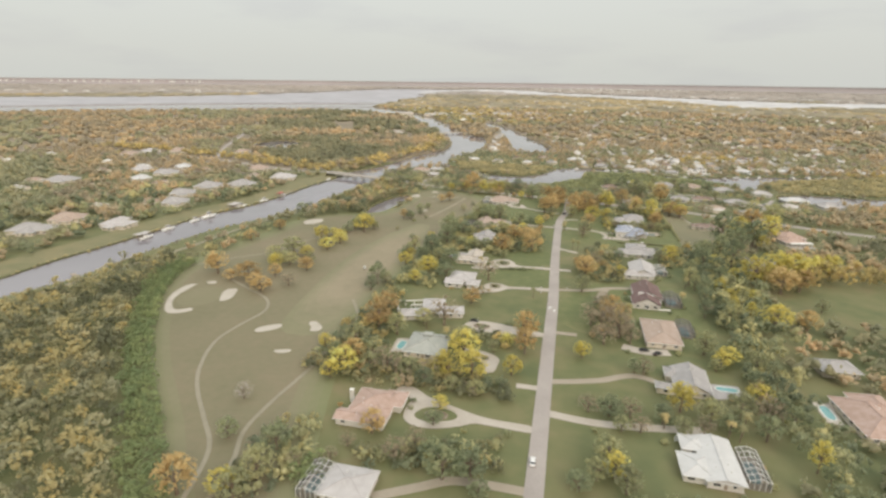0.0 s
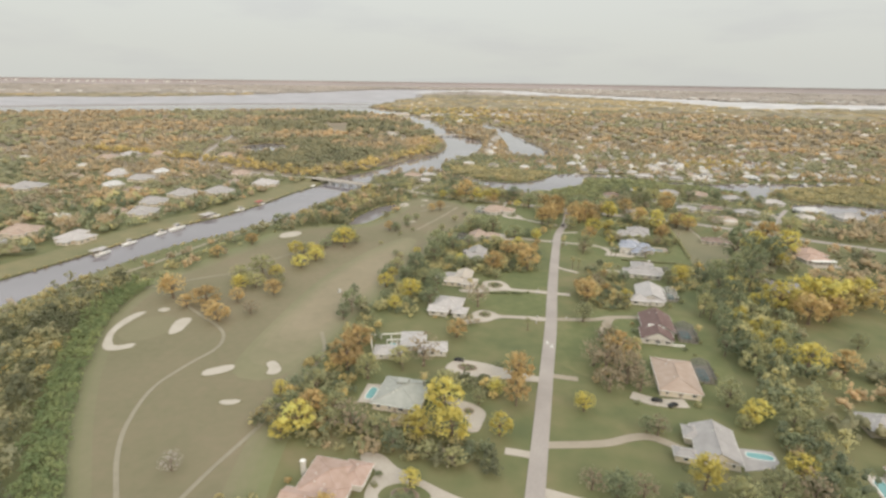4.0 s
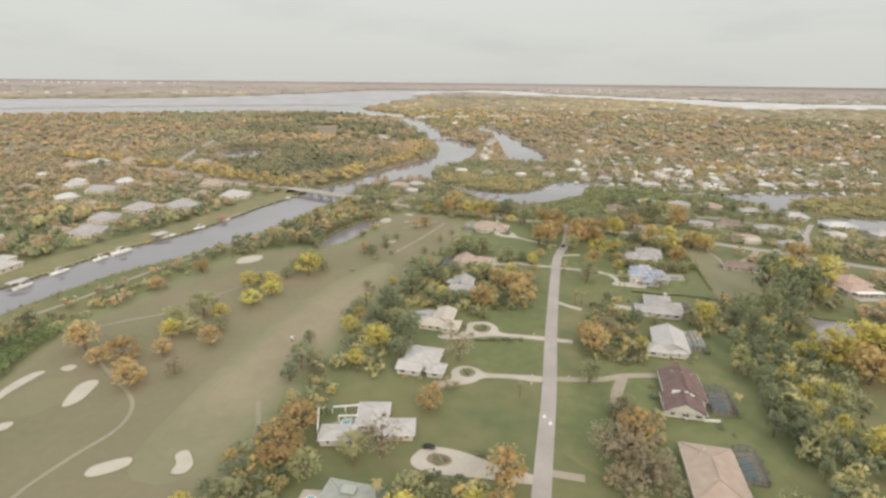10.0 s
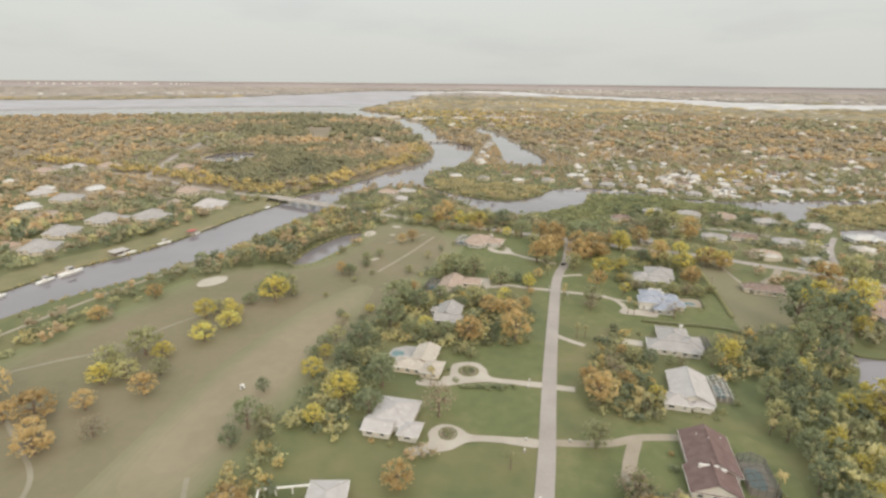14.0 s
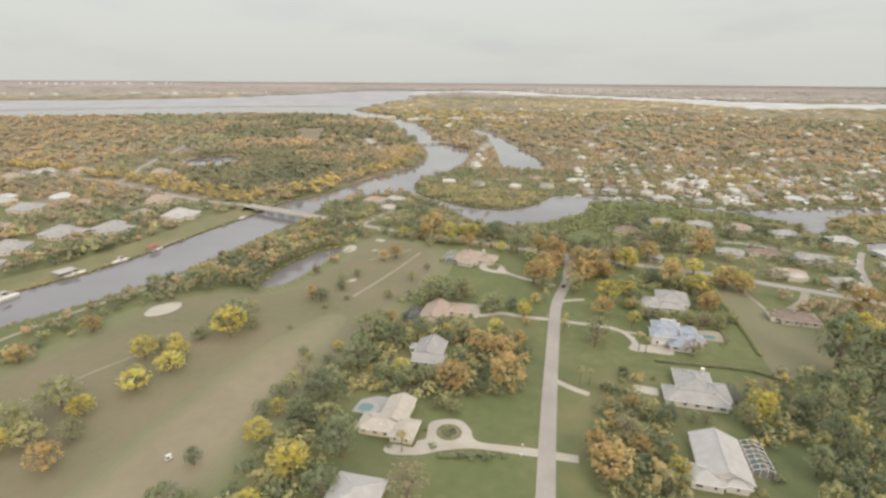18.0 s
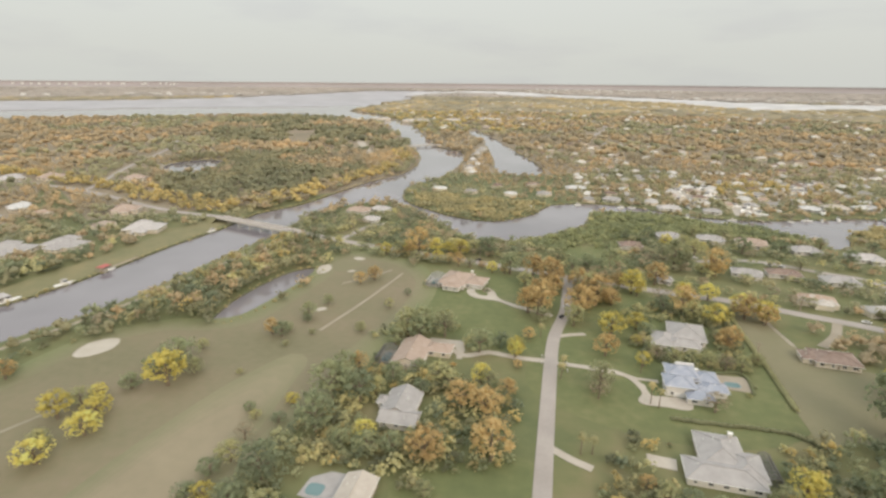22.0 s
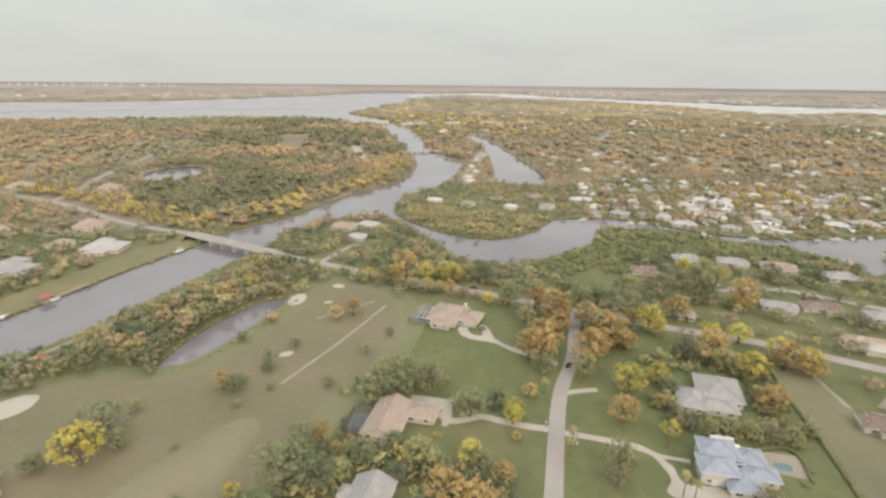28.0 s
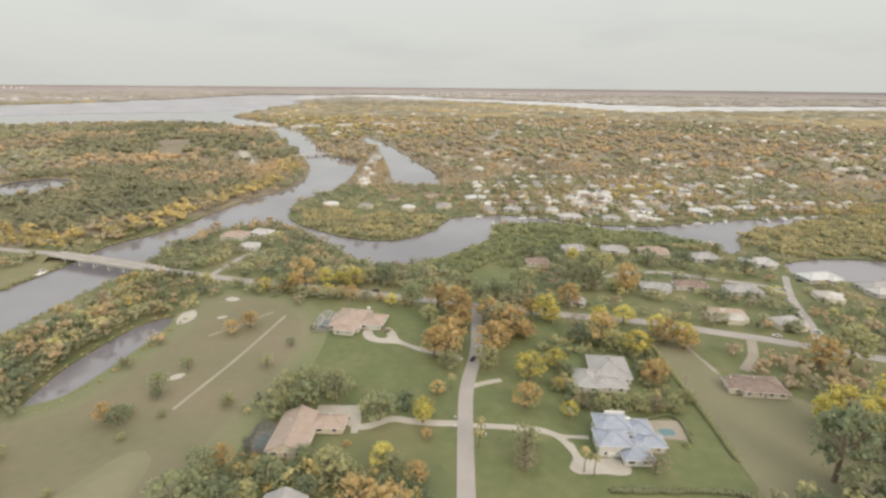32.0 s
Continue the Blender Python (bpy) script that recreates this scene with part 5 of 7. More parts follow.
GROVE_A = [
    (-39, 221, 15.2, 'y'), (-43, 202, 13.1, 'y'), (-32, 204, 13.1, 'y'), (-15, 211, 8.6, 'y'), (-12, 249, 13.1, 'o'), (-11, 232, 10.4, 'o'),
    (-20, 238, 7.2, 'y'), (-41, 236, 10, 'v'), (-48, 233, 5.4, 'd'), (-89, 241, 16.4, 'o'), (-90, 257, 13.4, 'o'), (-77, 236, 10.3, 'v'),
    (-56, 253, 13.8, 'b'), (-67, 252, 9.9, 'v'), (-47, 285, 11.1, 'o'), (-89, 194, 13.2, 'y'), (-88, 204, 11.4, 'o'), (-93, 189, 7.6, 'y'),
    (-92, 217, 11.3, 'v'), (-107, 214, 6.5, 'y'), (-80, 208, 10.7, 'v'), (-70, 200, 13.3, 'b'), (-59, 199, 9.3, 'v'), (-78, 199, 8.7, 'v'),
    (-51, 193, 8.2, 'd'), (-26, 229, 6.1, 'v'), (-59, 315, 10.5, 'b'), (-43, 326, 12.7, 'b'), (-28, 191, 7.9, 'v'), (-38, 192, 7.3, 'v'),
]
GROVE_B = [
    (-24, 200, 4.5, 'd'), (-86, 212, 8.5, 'd'), (-99, 207, 7.5, 'd'), (-120, 325, 6, 'd'), (-112, 301, 11, 'd'), (-108, 306, 8.7, 'v'),
    (-105, 341, 10.3, 'y'), (-85, 328, 13.1, 'y'), (-89, 310, 8.1, 'y'), (-106, 357, 7.2, 'y'), (-112, 290, 8.3, 'd'), (-93, 369, 13.3, 'd'),
    (-97, 358, 10.8, 'd'), (-109, 376, 9.1, 'v'), (-84, 356, 9.9, 'v'), 
]
GROVE_C = [
    (26, 267, 16.6, 'b'), (35, 261, 14.1, 'b'), (21, 273, 12, 'b'),
    (32, 282, 12.4, 'o'), (28, 299, 11.5, 'b'), (40, 256, 10.1, 'b'), (27, 252, 11.9, 'b'), (16, 235, 8.1, 'y'), (43, 226, 8, 'b'), (39, 226, 6.4, 'd'),
    (57, 259, 5, 'v'), (74, 253, 10.5, 'v'), (83, 246, 10.1, 'y'), (76, 238, 6.5, 'v'), (48, 306, 7.8, 'v'), (30, 302, 6.7, 'v'),
    (-7, 579, 17, 'o'), (-3, 563, 11.7, 'o'), (-10, 535, 16.9, 'o'), (-17, 528, 13.13, 'o'), (-9, 517, 10.4, 'v'), (-14, 495, 7, 'o'),
    (-19, 477, 9.7, 'y'), (-17, 464, 4.3, 'o'), (30, 589, 17, 'o'), (52, 587, 17, 'o'), (45, 574, 14.43, 'y'), (19, 557, 15.6, 'v'),
]
GROVE_D = [
    (12, 530, 15.6, 'o'), (31, 551, 11.83, 'o'), (28, 509, 15, 'y'), (40, 501, 6, 'y'), (24, 486, 11.4, 'o'), (41, 480, 6.9, 'y'),
    (20, 455, 11.6, 'v'), (19, 447, 8, 'b'), (78, 581, 10, 'y'), (-19, 441, 8.5, 'o'), (-28, 446, 7.9, 'v'), (13, 572, 14.3, 'o'), (17, 543, 11.7, 'o'),
    (-14, 548, 11.7, 'v'), (-18, 588, 14.3, 'o'), (22, 574, 14.3, 'b'), (12, 586, 11.7, 'v'), (38, 582, 11.7, 'o'), (64, 584, 10, 'o'),
    (-22, 570, 10.4, 'v'), (81, 402, 11.5, 'y'), (73, 395, 8.8, 'v'), (86, 509, 10.6, 'o'), (86, 581, 16.9, 'y'), (74, 567, 11.2, 'y'),
    (105, 560, 12.9, 'y'), (113, 548, 13.8, 'y'), (67, 453, 11.4, 'b'), (42, 520, 10.4, 'y'), (32, 396, 5.5, 'o'), (37, 390, 8.1, 'v'),
]
GROVE_E = [
    (44, 388, 8, 'd'), (27, 375, 9.1, 'b'), (32, 369, 7.3, 'o'), (48, 489, 7.8, 'b'), (56, 487, 7.1, 'v'), (64, 488, 7.1, 'v'),
    (71, 486, 7.6, 'v'), (78, 485, 7.5, 'b'), (85, 485, 6.9, 'v'), (94, 494, 7.1, 'v'), (54, 392, 5.6, 'd'), (59, 392, 5.6, 'b'),
    (60, 558, 11.44, 'b'), (-61, 157, 9, 'o'), (-48, 144, 9.4, 'b'), (-43, 152, 8, 'b'), (-37, 148, 7.8, 'd'), (-67, 148, 6, 'b'), (-70, 140, 5, 'b'), (-120, 165, 7.4, 'w'),
    (-111, 141, 8, 'd'), (-110, 113, 12.4, 'o'), (-89, 125, 10.5, 'v'), (-97, 118, 9, 'y'), (-80, 133, 6.6, 'b'), (-92, 116, 10.6, 'v'), (-81, 135, 5.8, 'v'), (-90, 139, 10, 'd'),
    (-30, 140, 11.1, 'd'), (-21, 142, 11.2, 'd'), (-17, 135, 7.1, 'd'), (-40, 178, 6.8, 'y'), (-40, 167, 6.5, 'd'), 
]
GROVE_F = [
    (24, 162, 9.8, 'v'), (26, 155, 9.0, 'y'), (20, 152, 8, 'v'), (29, 148, 9, 'v'), (14, 146, 8, 'd'), 
    (-71, 322, 11.3, 'd'),
    (20, 352, 14.5, 'o'), (43, 358, 7.3, 'y'), (17, 321, 10.4, 'v'), (-146, 468, 8, 'o'), (-136, 490, 8.4, 'd'), (-140, 473, 6.7, 'd'),
    (-135, 486, 5.2, 'd'), (-134, 511, 6.7, 'd'), (-140, 467, 8.2, 'd'), (-91, 420, 16.2, 'd'), (-88, 399, 15, 'd'), (-72, 341, 13.1, 'd'),
    (-75, 393, 9.5, 'd'), (-64, 391, 10, 'd'), (-68, 399, 8, 'y'), (-43, 392, 13.9, 'o'), (-55, 393, 8.5, 'd'), (-49, 399, 7, 'v'), (-20, 398, 14, 'o'), (-37, 427, 13.3, 'o'),
]
GROVE_G = [
    (-26, 425, 13, 'o'), (-52, 372, 7.5, 'v'), (-69, 480, 13, 'd'), (-88, 445, 8.9, 'o'), (16, 362, 9.5, 'o'), (80, 630, 22.1, 'v'),
    (105, 622, 17.1, 'o'), (-39, 376, 6.4, 'v'), (-75, 369, 10.8, 'd'), (-121, 556, 10.5, 'o'), (-128, 548, 8.5, 'o'), (-92, 536, 4.6, 'd'),
    (-76, 483, 14.8, 'v'), (-71, 491, 12.7, 'd'), (-57, 487, 12.4, 'v'), (-37, 475, 13.8, 'd'), (-80, 473, 9.5, 'd'),
    (-89, 430, 11.9, 'v'), (-79, 422, 13.1, 'd'), (-69, 437, 10, 'd'), (-32, 448, 8.1, 'y'), (-106, 613, 19.2, 'o'),
    (-90, 615, 19.1, 'o'), (-76, 621, 15.4, 'y'), (-122, 615, 11.7, 'v'), (-60, 447, 8.3, 'd'), (-50, 443, 10.1, 'v'), (-97, 515, 5.7, 'v'),
]
GROVE_H = [
    (-34, 591, 13.8, 'd'), (-92, 439, 10.4, 'd'), (-74, 428, 9.6, 'v'), (-55, 433, 7.7, 'd'), (-44, 439, 9.8, 'v'), (-54, 627, 15.4, 'd'),
    (127, 361, 18.4, 'y'), (142, 373, 18.9, 'y'), (151, 367, 18.5, 'y'), (169, 384, 19.2, 'y'), (184, 396, 16.4, 'y'), (139, 350, 17.6, 'o'),
    (152, 357, 14.9, 'o'), (147, 475, 20.8, 'y'), (153, 457, 23.8, 'd'), (172, 482, 20.8, 'y'), (128, 433, 18.9, 'v'), (171, 526, 18.4, 'o'),
    (134, 295, 12, 'o'), (117, 291, 14.3, 'y'), (152, 324, 7.9, 'v'), (189, 531, 18.5, 'v'),
]
GROVE_I = [
    (54, 200, 11.0, 'y'), (87, 214, 10.0, 'y'), (18, 191, 8.5, 'b'), (26, 190, 9.5, 'd'), (34, 191, 8.5, 'b'), (64, 195, 9.5, 'v'),
    (76, 200, 10.5, 'v'), (85, 199, 10.5, 'b'), (37, 182, 8.0, 'b'), (30, 181, 7.0, 'v'), (70, 190, 8.0, 'd'), (46, 190, 8.0, 'd'),
    (60, 186, 7.5, 'b'), (52, 184, 7.0, 'v'), (82, 188, 9.0, 'd'), (89, 227, 9.0, 'd'), (93, 208, 8.0, 'd'), (79, 242, 8.0, 'y'),
]
GROVE_J = [
    (-5, 573, 20, 'o'), (22, 549, 19, 'o'), (-11, 527, 15, 'o'), (50, 580, 19, 'o'), (70, 547, 15, 'o'), (86, 537, 14, 'y'),
    (104, 549, 16, 'o'), (113, 543, 12, 'o'), (62, 594, 15, 'o'), (37, 590, 15, 'b'), (75, 510, 9, 'o'), (15, 560, 14, 'b'),
    (-114, 616, 10, 'y'), (-104, 620, 10, 'o'), (-95, 624, 10.5, 'y'), (-86, 628, 10, 'y'), (-76, 632, 10.5, 'y'), (-67, 635, 10, 'v'),
    (84, 507, 10.5, 'o'), (65, 448, 9, 'b'), (9, 517, 11, 'v'), (-19, 474, 7.5, 'y'),
    (46, 514, 8.5, 'd'), (41, 501, 7.5, 'b'), (60, 547, 11, 'd'), (74, 541, 11, 'v'), (48, 571, 10.5, 'y'), (27, 601, 11.5, 'd'),
    (8, 603, 10, 'd'), (-21, 598, 11.5, 'd'), (-34, 606, 9, 'd'), (42, 598, 9, 'd'), (79, 582, 9, 'y'), (90, 573, 12, 'y'),
]
GROVE_K = [
    (58, 657, 10, 'b'), (85, 658, 14, 'v'), (100, 662, 13, 'v'), (85, 630, 13, 'd'), (82, 682, 10, 'y'), (98, 694, 10.5, 'v'),
    (109, 679, 9, 'y'), (139, 681, 13, 'd'), (167, 684, 12.5, 'd'), (136, 722, 10.5, 'v'), (19, 607, 12, 'd'), (35, 624, 12, 'd'),
    (106, 622, 12, 'o'), (97, 624, 9, 'v'), (112, 728, 10, 'v'), (64, 638, 10, 'b'), (73, 637, 10, 'b'), (-2, 622, 10, 'v'),
    (208, 668, 11, 'd'), (170, 652, 10, 'v'), (206, 712, 10, 'v'), (240, 706, 10, 'd'), (72, 706, 10, 'd'), (52, 695, 10, 'd'),
]
FAIRWAY_TREES = [
    (-222, 291, 15.3, 'o'), (-196, 287, 16, 'o'), (-177, 270, 12.6, 'o'), (-198, 325, 14, 'v'), (-192, 340, 16, 'v'), (-191, 313, 10.7, 'y'),
    (-167, 311, 10.5, 'o'), (-182, 296, 8.8, 'o'), (-165, 283, 11, 'b'), (-184, 319, 12.3, 'v'), (-181, 339, 10.1, 'y'), (-206, 282, 9, 'o'),
    (-186, 277, 9, 'o'), (-172, 326, 9, 'v'),
]
FAIRWAY_GROVE = [
    (-190, 382, 12, 'y'), (-171, 376, 12.5, 'y'), (-176, 387, 11, 'y'), (-174, 359, 11.5, 'y'), (-189, 392, 9, 'v'), (-186, 398, 7, 'y'),
    (-180, 366, 8, 'v'), (-165, 413, 16, 'y'), (-172, 430, 17, 'd'), (-178, 407, 9.5, 'd'), (-177, 421, 11, 'd'), (-160, 424, 9, 'v'),
    (-238, 400, 10, 'o'), (-244, 365, 9.5, 'o'), (-111, 388, 7.3, 'b'), (-112, 369, 8.3, 'd'), (-112, 356, 8.5, 'd'), (-105, 413, 6, 'y'),
    (-114, 400, 4.8, 'v'), (-102, 482, 6.6, 'v'),
]
# 'y' crowns here put the wood's sunlit eastern sides into leaf colour
BELT_A = [
    (104, 404, 11.8, 'd'), (100, 384, 11, 'd'), (110, 396, 8, 'y'), (89, 370, 9.5, 'd'), (96, 362, 10.1, 'd'), (85, 350, 9.7, 'v'),
    (87, 342, 7.5, 'v'), (107, 375, 9.5, 'd'), (122, 396, 13.5, 'd'), (128, 397, 11.3, 'v'), (116, 367, 8.1, 'y'), (106, 360, 9, 'd'),
    (91, 334, 9.1, 'd'), (100, 337, 8.2, 'y'), (109, 347, 7.5, 'v'), (87, 315, 8.3, 'd'), (96, 321, 8.5, 'd'), (104, 328, 7, 'y'),
]
BELT_B = [
    (115, 348, 7.5, 'v'), (84, 299, 8.5, 'd'), (94, 308, 7.9, 'd'), (102, 313, 6.5, 'y'), (110, 325, 6.8, 'v'), (113, 336, 6.3, 'y'),
    (118, 334, 6.1, 'y'), (91, 295, 9, 'd'), (100, 298, 7.5, 'v'), (109, 305, 7, 'y'), (126, 447, 20, 'd'), (142, 459, 13.7, 'v'),
    (143, 478, 13, 'y'), (153, 471, 12.7, 'y'), (155, 454, 12, 'd'), (157, 447, 9.1, 'y'), (134, 429, 16.3, 'd'), (119, 418, 12.2, 'd'),
]
PALMS = [(-12, 303), (35, 351), (39, 349), (-64, 246), (-50, 231), (-52, 348), (15, 410), (40, 448), (43, 446), (-8, 499), (46, 187), (39, 473), (4, 466), (82, 345), (73, 310), (68, 185), (72, 185), (74, 189), (11, 409), (3, 459), (34, 348), (37, 348), (43, 349)]

LANE = smooth_line(MAIN_ROAD, 6)
for grove in (GROVE_A, GROVE_B, GROVE_C, GROVE_D, GROVE_E, GROVE_F, GROVE_G, GROVE_H, GROVE_I, GROVE_J, GROVE_K):
    for x, y, d, key in grove:
        on_road = min(off_line(np.array([x]), np.array([y]), LANE)[0] - 4.5, off_line(np.array([x]), np.array([y]), cross)[0] - 5.0) < 0
        if not on_road and not any(abs(x - cx) < hx - 2 and abs(y - cy) < hy - 2 for cx, cy, hx, hy in FOOT):
            tree(x, y, max(3.2, min(d, 18.5)), key)
for grove in (BELT_A, BELT_B):
    for x, y, d, key in grove:
        tree(x, y, d * 0.92, key, 1.4, "trees of the eastern wood")
for grove in (FAIRWAY_TREES, FAIRWAY_GROVE):
    for x, y, d, key in grove:
        tree(x, y, d, key, 0.85, "trees on the golf course")
for i, (x, y, d) in enumerate(((-119, 404, 5), (-171, 445, 6), (-140, 429, 3.5), (-104, 400, 6), (-126, 473, 4), (-133, 458, 3.5))):
    tree(x, y, d, "dvvdvv"[i], 0.8, "trees on the golf course")


def palm(x, y, h):
    COUNT[0] += 1
    g = random.Random(COUNT[0])
    t = thing("palm_tree", x, y, 0, g.uniform(0, 360), "slender palm with drooping yellow-green fronds", "palm tree", "palms")
    part("trunk", tube(tube(bmesh.new(), (0, 0, -0.1), (0.15, 0, h * 0.5), 0.24, 0.18), (0.15, 0, h * 0.5), (0.1, 0.1, h), 0.18, 0.15), M["bark"], t)
    bm = bmesh.new()
    for i in range(17):
        a, lift = math.tau * i / 17 + g.uniform(-0.15, 0.15), g.uniform(-0.2, 0.9)
        length, prev = g.uniform(2.0, 2.8), None
        for k in range(6):
            u = k / 5
            r, z = length * u * (1 - 0.15 * u), h + lift * length * u - 1.5 * u * u * length * 0.6
            w = 0.42 * math.sin(math.pi * min(0.95, u * 0.85 + 0.12))
            c, s = math.cos(a), math.sin(a)
            row = [bm.verts.new((0.1 + r * c - s * w * q, 0.1 + r * s + c * w * q, z - abs(q) * 0.18)) for q in (-1, 0, 1)]
            if prev:
                bm.faces.new((prev[0], prev[1], row[1], row[0]))
                bm.faces.new((prev[1], prev[2], row[2], row[1]))
            prev = row
    part("fronds", bm, M["frond"], t)


for i, (x, y) in enumerate(PALMS):
    palm(x, y, 6.5 + (i * 37 % 10) * 0.4)

# ---- where woods grow ----
LOTS = [(-70, 60), (-84, 140), (-98, 190), (-108, 250), (-104, 345), (-98, 400), (-92, 470), (-84, 510), (-86, 560), (-105, 592), (-60, 608), (90, 578), (96, 540), (98, 440), (92, 380), (86, 300), (84, 240), (84, 200), (80, 60)]
OPEN = YARDS + [
    [(98, 432), (97, 565), (112, 565), (118, 520), (150, 495), (165, 470), (150, 436), (112, 440)],
    [(127, 300), (127, 342), (176, 366), (300, 392), (300, 315), (200, 300)],
    [(165, 452), (170, 470), (205, 462), (200, 440)],
    [(-700, 1500), (-650, 1600), (-540, 1300), (-560, 1240)],
    [(-450, 1352), (-430, 1360), (-330, 1140), (-345, 1125)],
    [(-9, 630), (4, 660), (30, 674), (41, 656), (49, 636), (44, 626), (18, 625)],
    [(100, 540), (110, 572), (230, 530), (300, 505), (240, 500), (150, 535)],
]
CANAL_BAND = [(-268, 330), (-254, 420), (-242, 475), (-232, 560), (-220, 632), (-190, 634), (-170, 612), (-176, 585), (-180, 568), (-188, 510), (-184, 474), (-205, 470), (-236, 442), (-243, 390), (-250, 345), (-256, 300), (-286, 200), (-292, 250), (-278, 300)]
SW_WOODS = [(-40, 20), (-80, 75), (-116, 104), (-142, 132), (-184, 172), (-219, 214), (-248, 262), (-258, 310), (-300, 300), (-316, 180), (-310, -20), (-160, -90)]
EAST_WOODS = [(80, 60), (86, 130), (92, 200), (86, 240), (88, 300), (94, 380), (101, 430), (112, 440), (126, 430), (126, 342), (126, 300), (122, 270), (108, 250), (108, 195), (106, 150), (112, 60)]
GOLD_ROW = [(124, 342), (176, 366), (300, 392), (420, 420), (420, 442), (300, 412), (176, 386), (124, 362)]
MANGROVES = [
    [(-66, 666), (-38, 671), (-12, 690), (24, 742), (34, 796), (84, 802), (108, 797), (125, 784), (154, 776), (178, 768), (198, 750), (212, 735), (205, 722), (150, 727), (88, 730), (58, 700), (30, 650), (-10, 655)],
    [(-58, 740), (-100, 745), (-145, 778), (-171, 806), (-184, 842), (-150, 850), (-60, 828), (-20, 818), (-32, 778)],
    [(-345, 1560), (-252, 1330), (-190, 1262), (-140, 1350), (-198, 1500), (-258, 1660), (-300, 1700)],
    [(244, 740), (254, 768), (290, 797), (350, 828), (420, 850), (640, 905), (720, 760), (470, 728), (345, 706), (291, 710), (262, 704), (246, 716)],
]
THICKETS = [
    ([(-98, 382), (-92, 446), (-40, 447), (-14, 440), (-13, 392), (-40, 384)], "gggmmgo"), ([(-103, 300), (-76, 302), (-76, 345), (-80, 392), (-100, 392)], "gggmg"), ([(-80, 376), (-42, 377), (-42, 386), (-80, 388)], "ggm"),
    ([(-108, 238), (-82, 238), (-88, 285), (-102, 300)], "gmgmo"), ([(-110, 190), (-78, 192), (-79, 238), (-106, 240)], "gmmgo"), ([(-92, 187), (-92, 212), (-30, 206), (-13, 200), (-13, 189), (-50, 189)], "mmgmb"),
]
THICKETS += [
    ([(-48, 236), (-20, 234), (-16, 250), (-46, 247)], "gmo"), ([(-100, 116), (-78, 116), (-79, 158), (-98, 160)], "gmg"), ([(-46, 142), (-12, 146), (-12, 164), (-46, 156)], "gmg"), ([(20, 254), (44, 262), (45, 302), (26, 300)], "bbmbg"),
    ([(16, 344), (44, 340), (44, 400), (18, 398)], "gmogm"), ([(18, 400), (40, 404), (42, 424), (30, 420)], "ymg"),
]
THICKETS += [
    ([(40, 485), (94, 482), (94, 498), (44, 498)], "mmg"), ([(-95, 476), (-64, 487), (-48, 496), (-84, 508)], "ggm"), ([(12, 60), (80, 60), (82, 152), (62, 150), (22, 140), (14, 112)], "gggm"), ([(-82, 440), (-44, 436), (-44, 448), (-60, 446), (-84, 448)], "gm"),
    ([(72, 380), (92, 384), (100, 430), (80, 428)], "gmyg"), ([(8, 545), (30, 548), (40, 576), (9, 580)], "omogm"), ([(80, 498), (94, 504), (92, 548), (80, 552)], "mgm"), ([(-48, 300), (-38, 298), (-38, 304), (-50, 302)], "b"),
]
THICKETS += [
    ([(38, 520), (56, 534), (80, 534), (92, 520), (94, 548), (56, 556), (38, 545)], "ggmg"), ([(38, 488), (47, 490), (46, 512), (38, 508)], "gm"),
    ([(-44, 476), (-26, 480), (-24, 490), (-46, 488)], "gg"), ([(-60, 130), (-40, 143), (-44, 152), (-64, 146)], "gm"),
]
GREENWOOD = [(-302, 712), (-284, 756), (-266, 880), (-240, 996), (-260, 1136), (-328, 1316), (-477, 1650), (-620, 1890), (-800, 2040), (-1060, 2080), (-1000, 1500), (-700, 1250), (-600, 900), (-420, 720)]
CUTS = [(np.array(MAIN_ROAD, float), 6.0), (cross, 8.0)] + [(np.array(line, float), w / 2 + 2.2) for _, line, w, _ in DRIVES] + [
    (np.array(q, float), 6.0) for q in ([(-560, 744), (-575, 790), (-640, 900), (-744, 1117)], [(20, 1500), (110, 1900), (60, 2300)], [(100, 652), (118, 660), (140, 664), (155, 661), (182, 648), (205, 640), (212, 625)],
                                        [(190, 556), (200, 580), (206, 600), (212, 618), (222, 640), (232, 660)], [(113, 575), (116, 539), (119, 520), (121, 500)], [(-182, 636), (-178, 665), (-174, 685), (-160, 702)],
                                        [(-312, 180), (-297, 270), (-289, 302), (-280, 340), (-275, 385), (-268, 420), (-252, 475), (-240, 560), (-228, 625)])]


def grid_places(step, r0, r1, seed, west=62, east=52):
    """Jittered places in the sector ahead of the flight."""
    g = np.random.RandomState(seed)
    k = int(r1 / step) + 2
    x, y = np.meshgrid(np.arange(-k, k + 1) * step, np.arange(-k // 3, k + 1) * step)
    x, y = (x + g.uniform(-0.45, 0.45, x.shape) * step).ravel(), (y + g.uniform(-0.45, 0.45, y.shape) * step).ravel() + HUB[1]
    r = np.hypot(x - HUB[0], y - HUB[1])
    ang = np.degrees(np.arctan2(x, y + 110))
    ok = (r >= r0) & (r < r1) & (ang > -west) & (ang < east)
    return x[ok], y[ok], g


def free(x, y, margin):
    ok = ~in_water(x, y, margin)
    for cx, cy, hx, hy in FOOT:
        ok &= ~((abs(x - cx) < hx + margin * 0.7) & (abs(y - cy) < hy + margin * 0.7))
    for line, w in CUTS:
        ok &= off_line(x, y, line) > w + margin * 0.4
    return ok

# far suburb houses first, so that the woods leave room for them
SUBURB = []
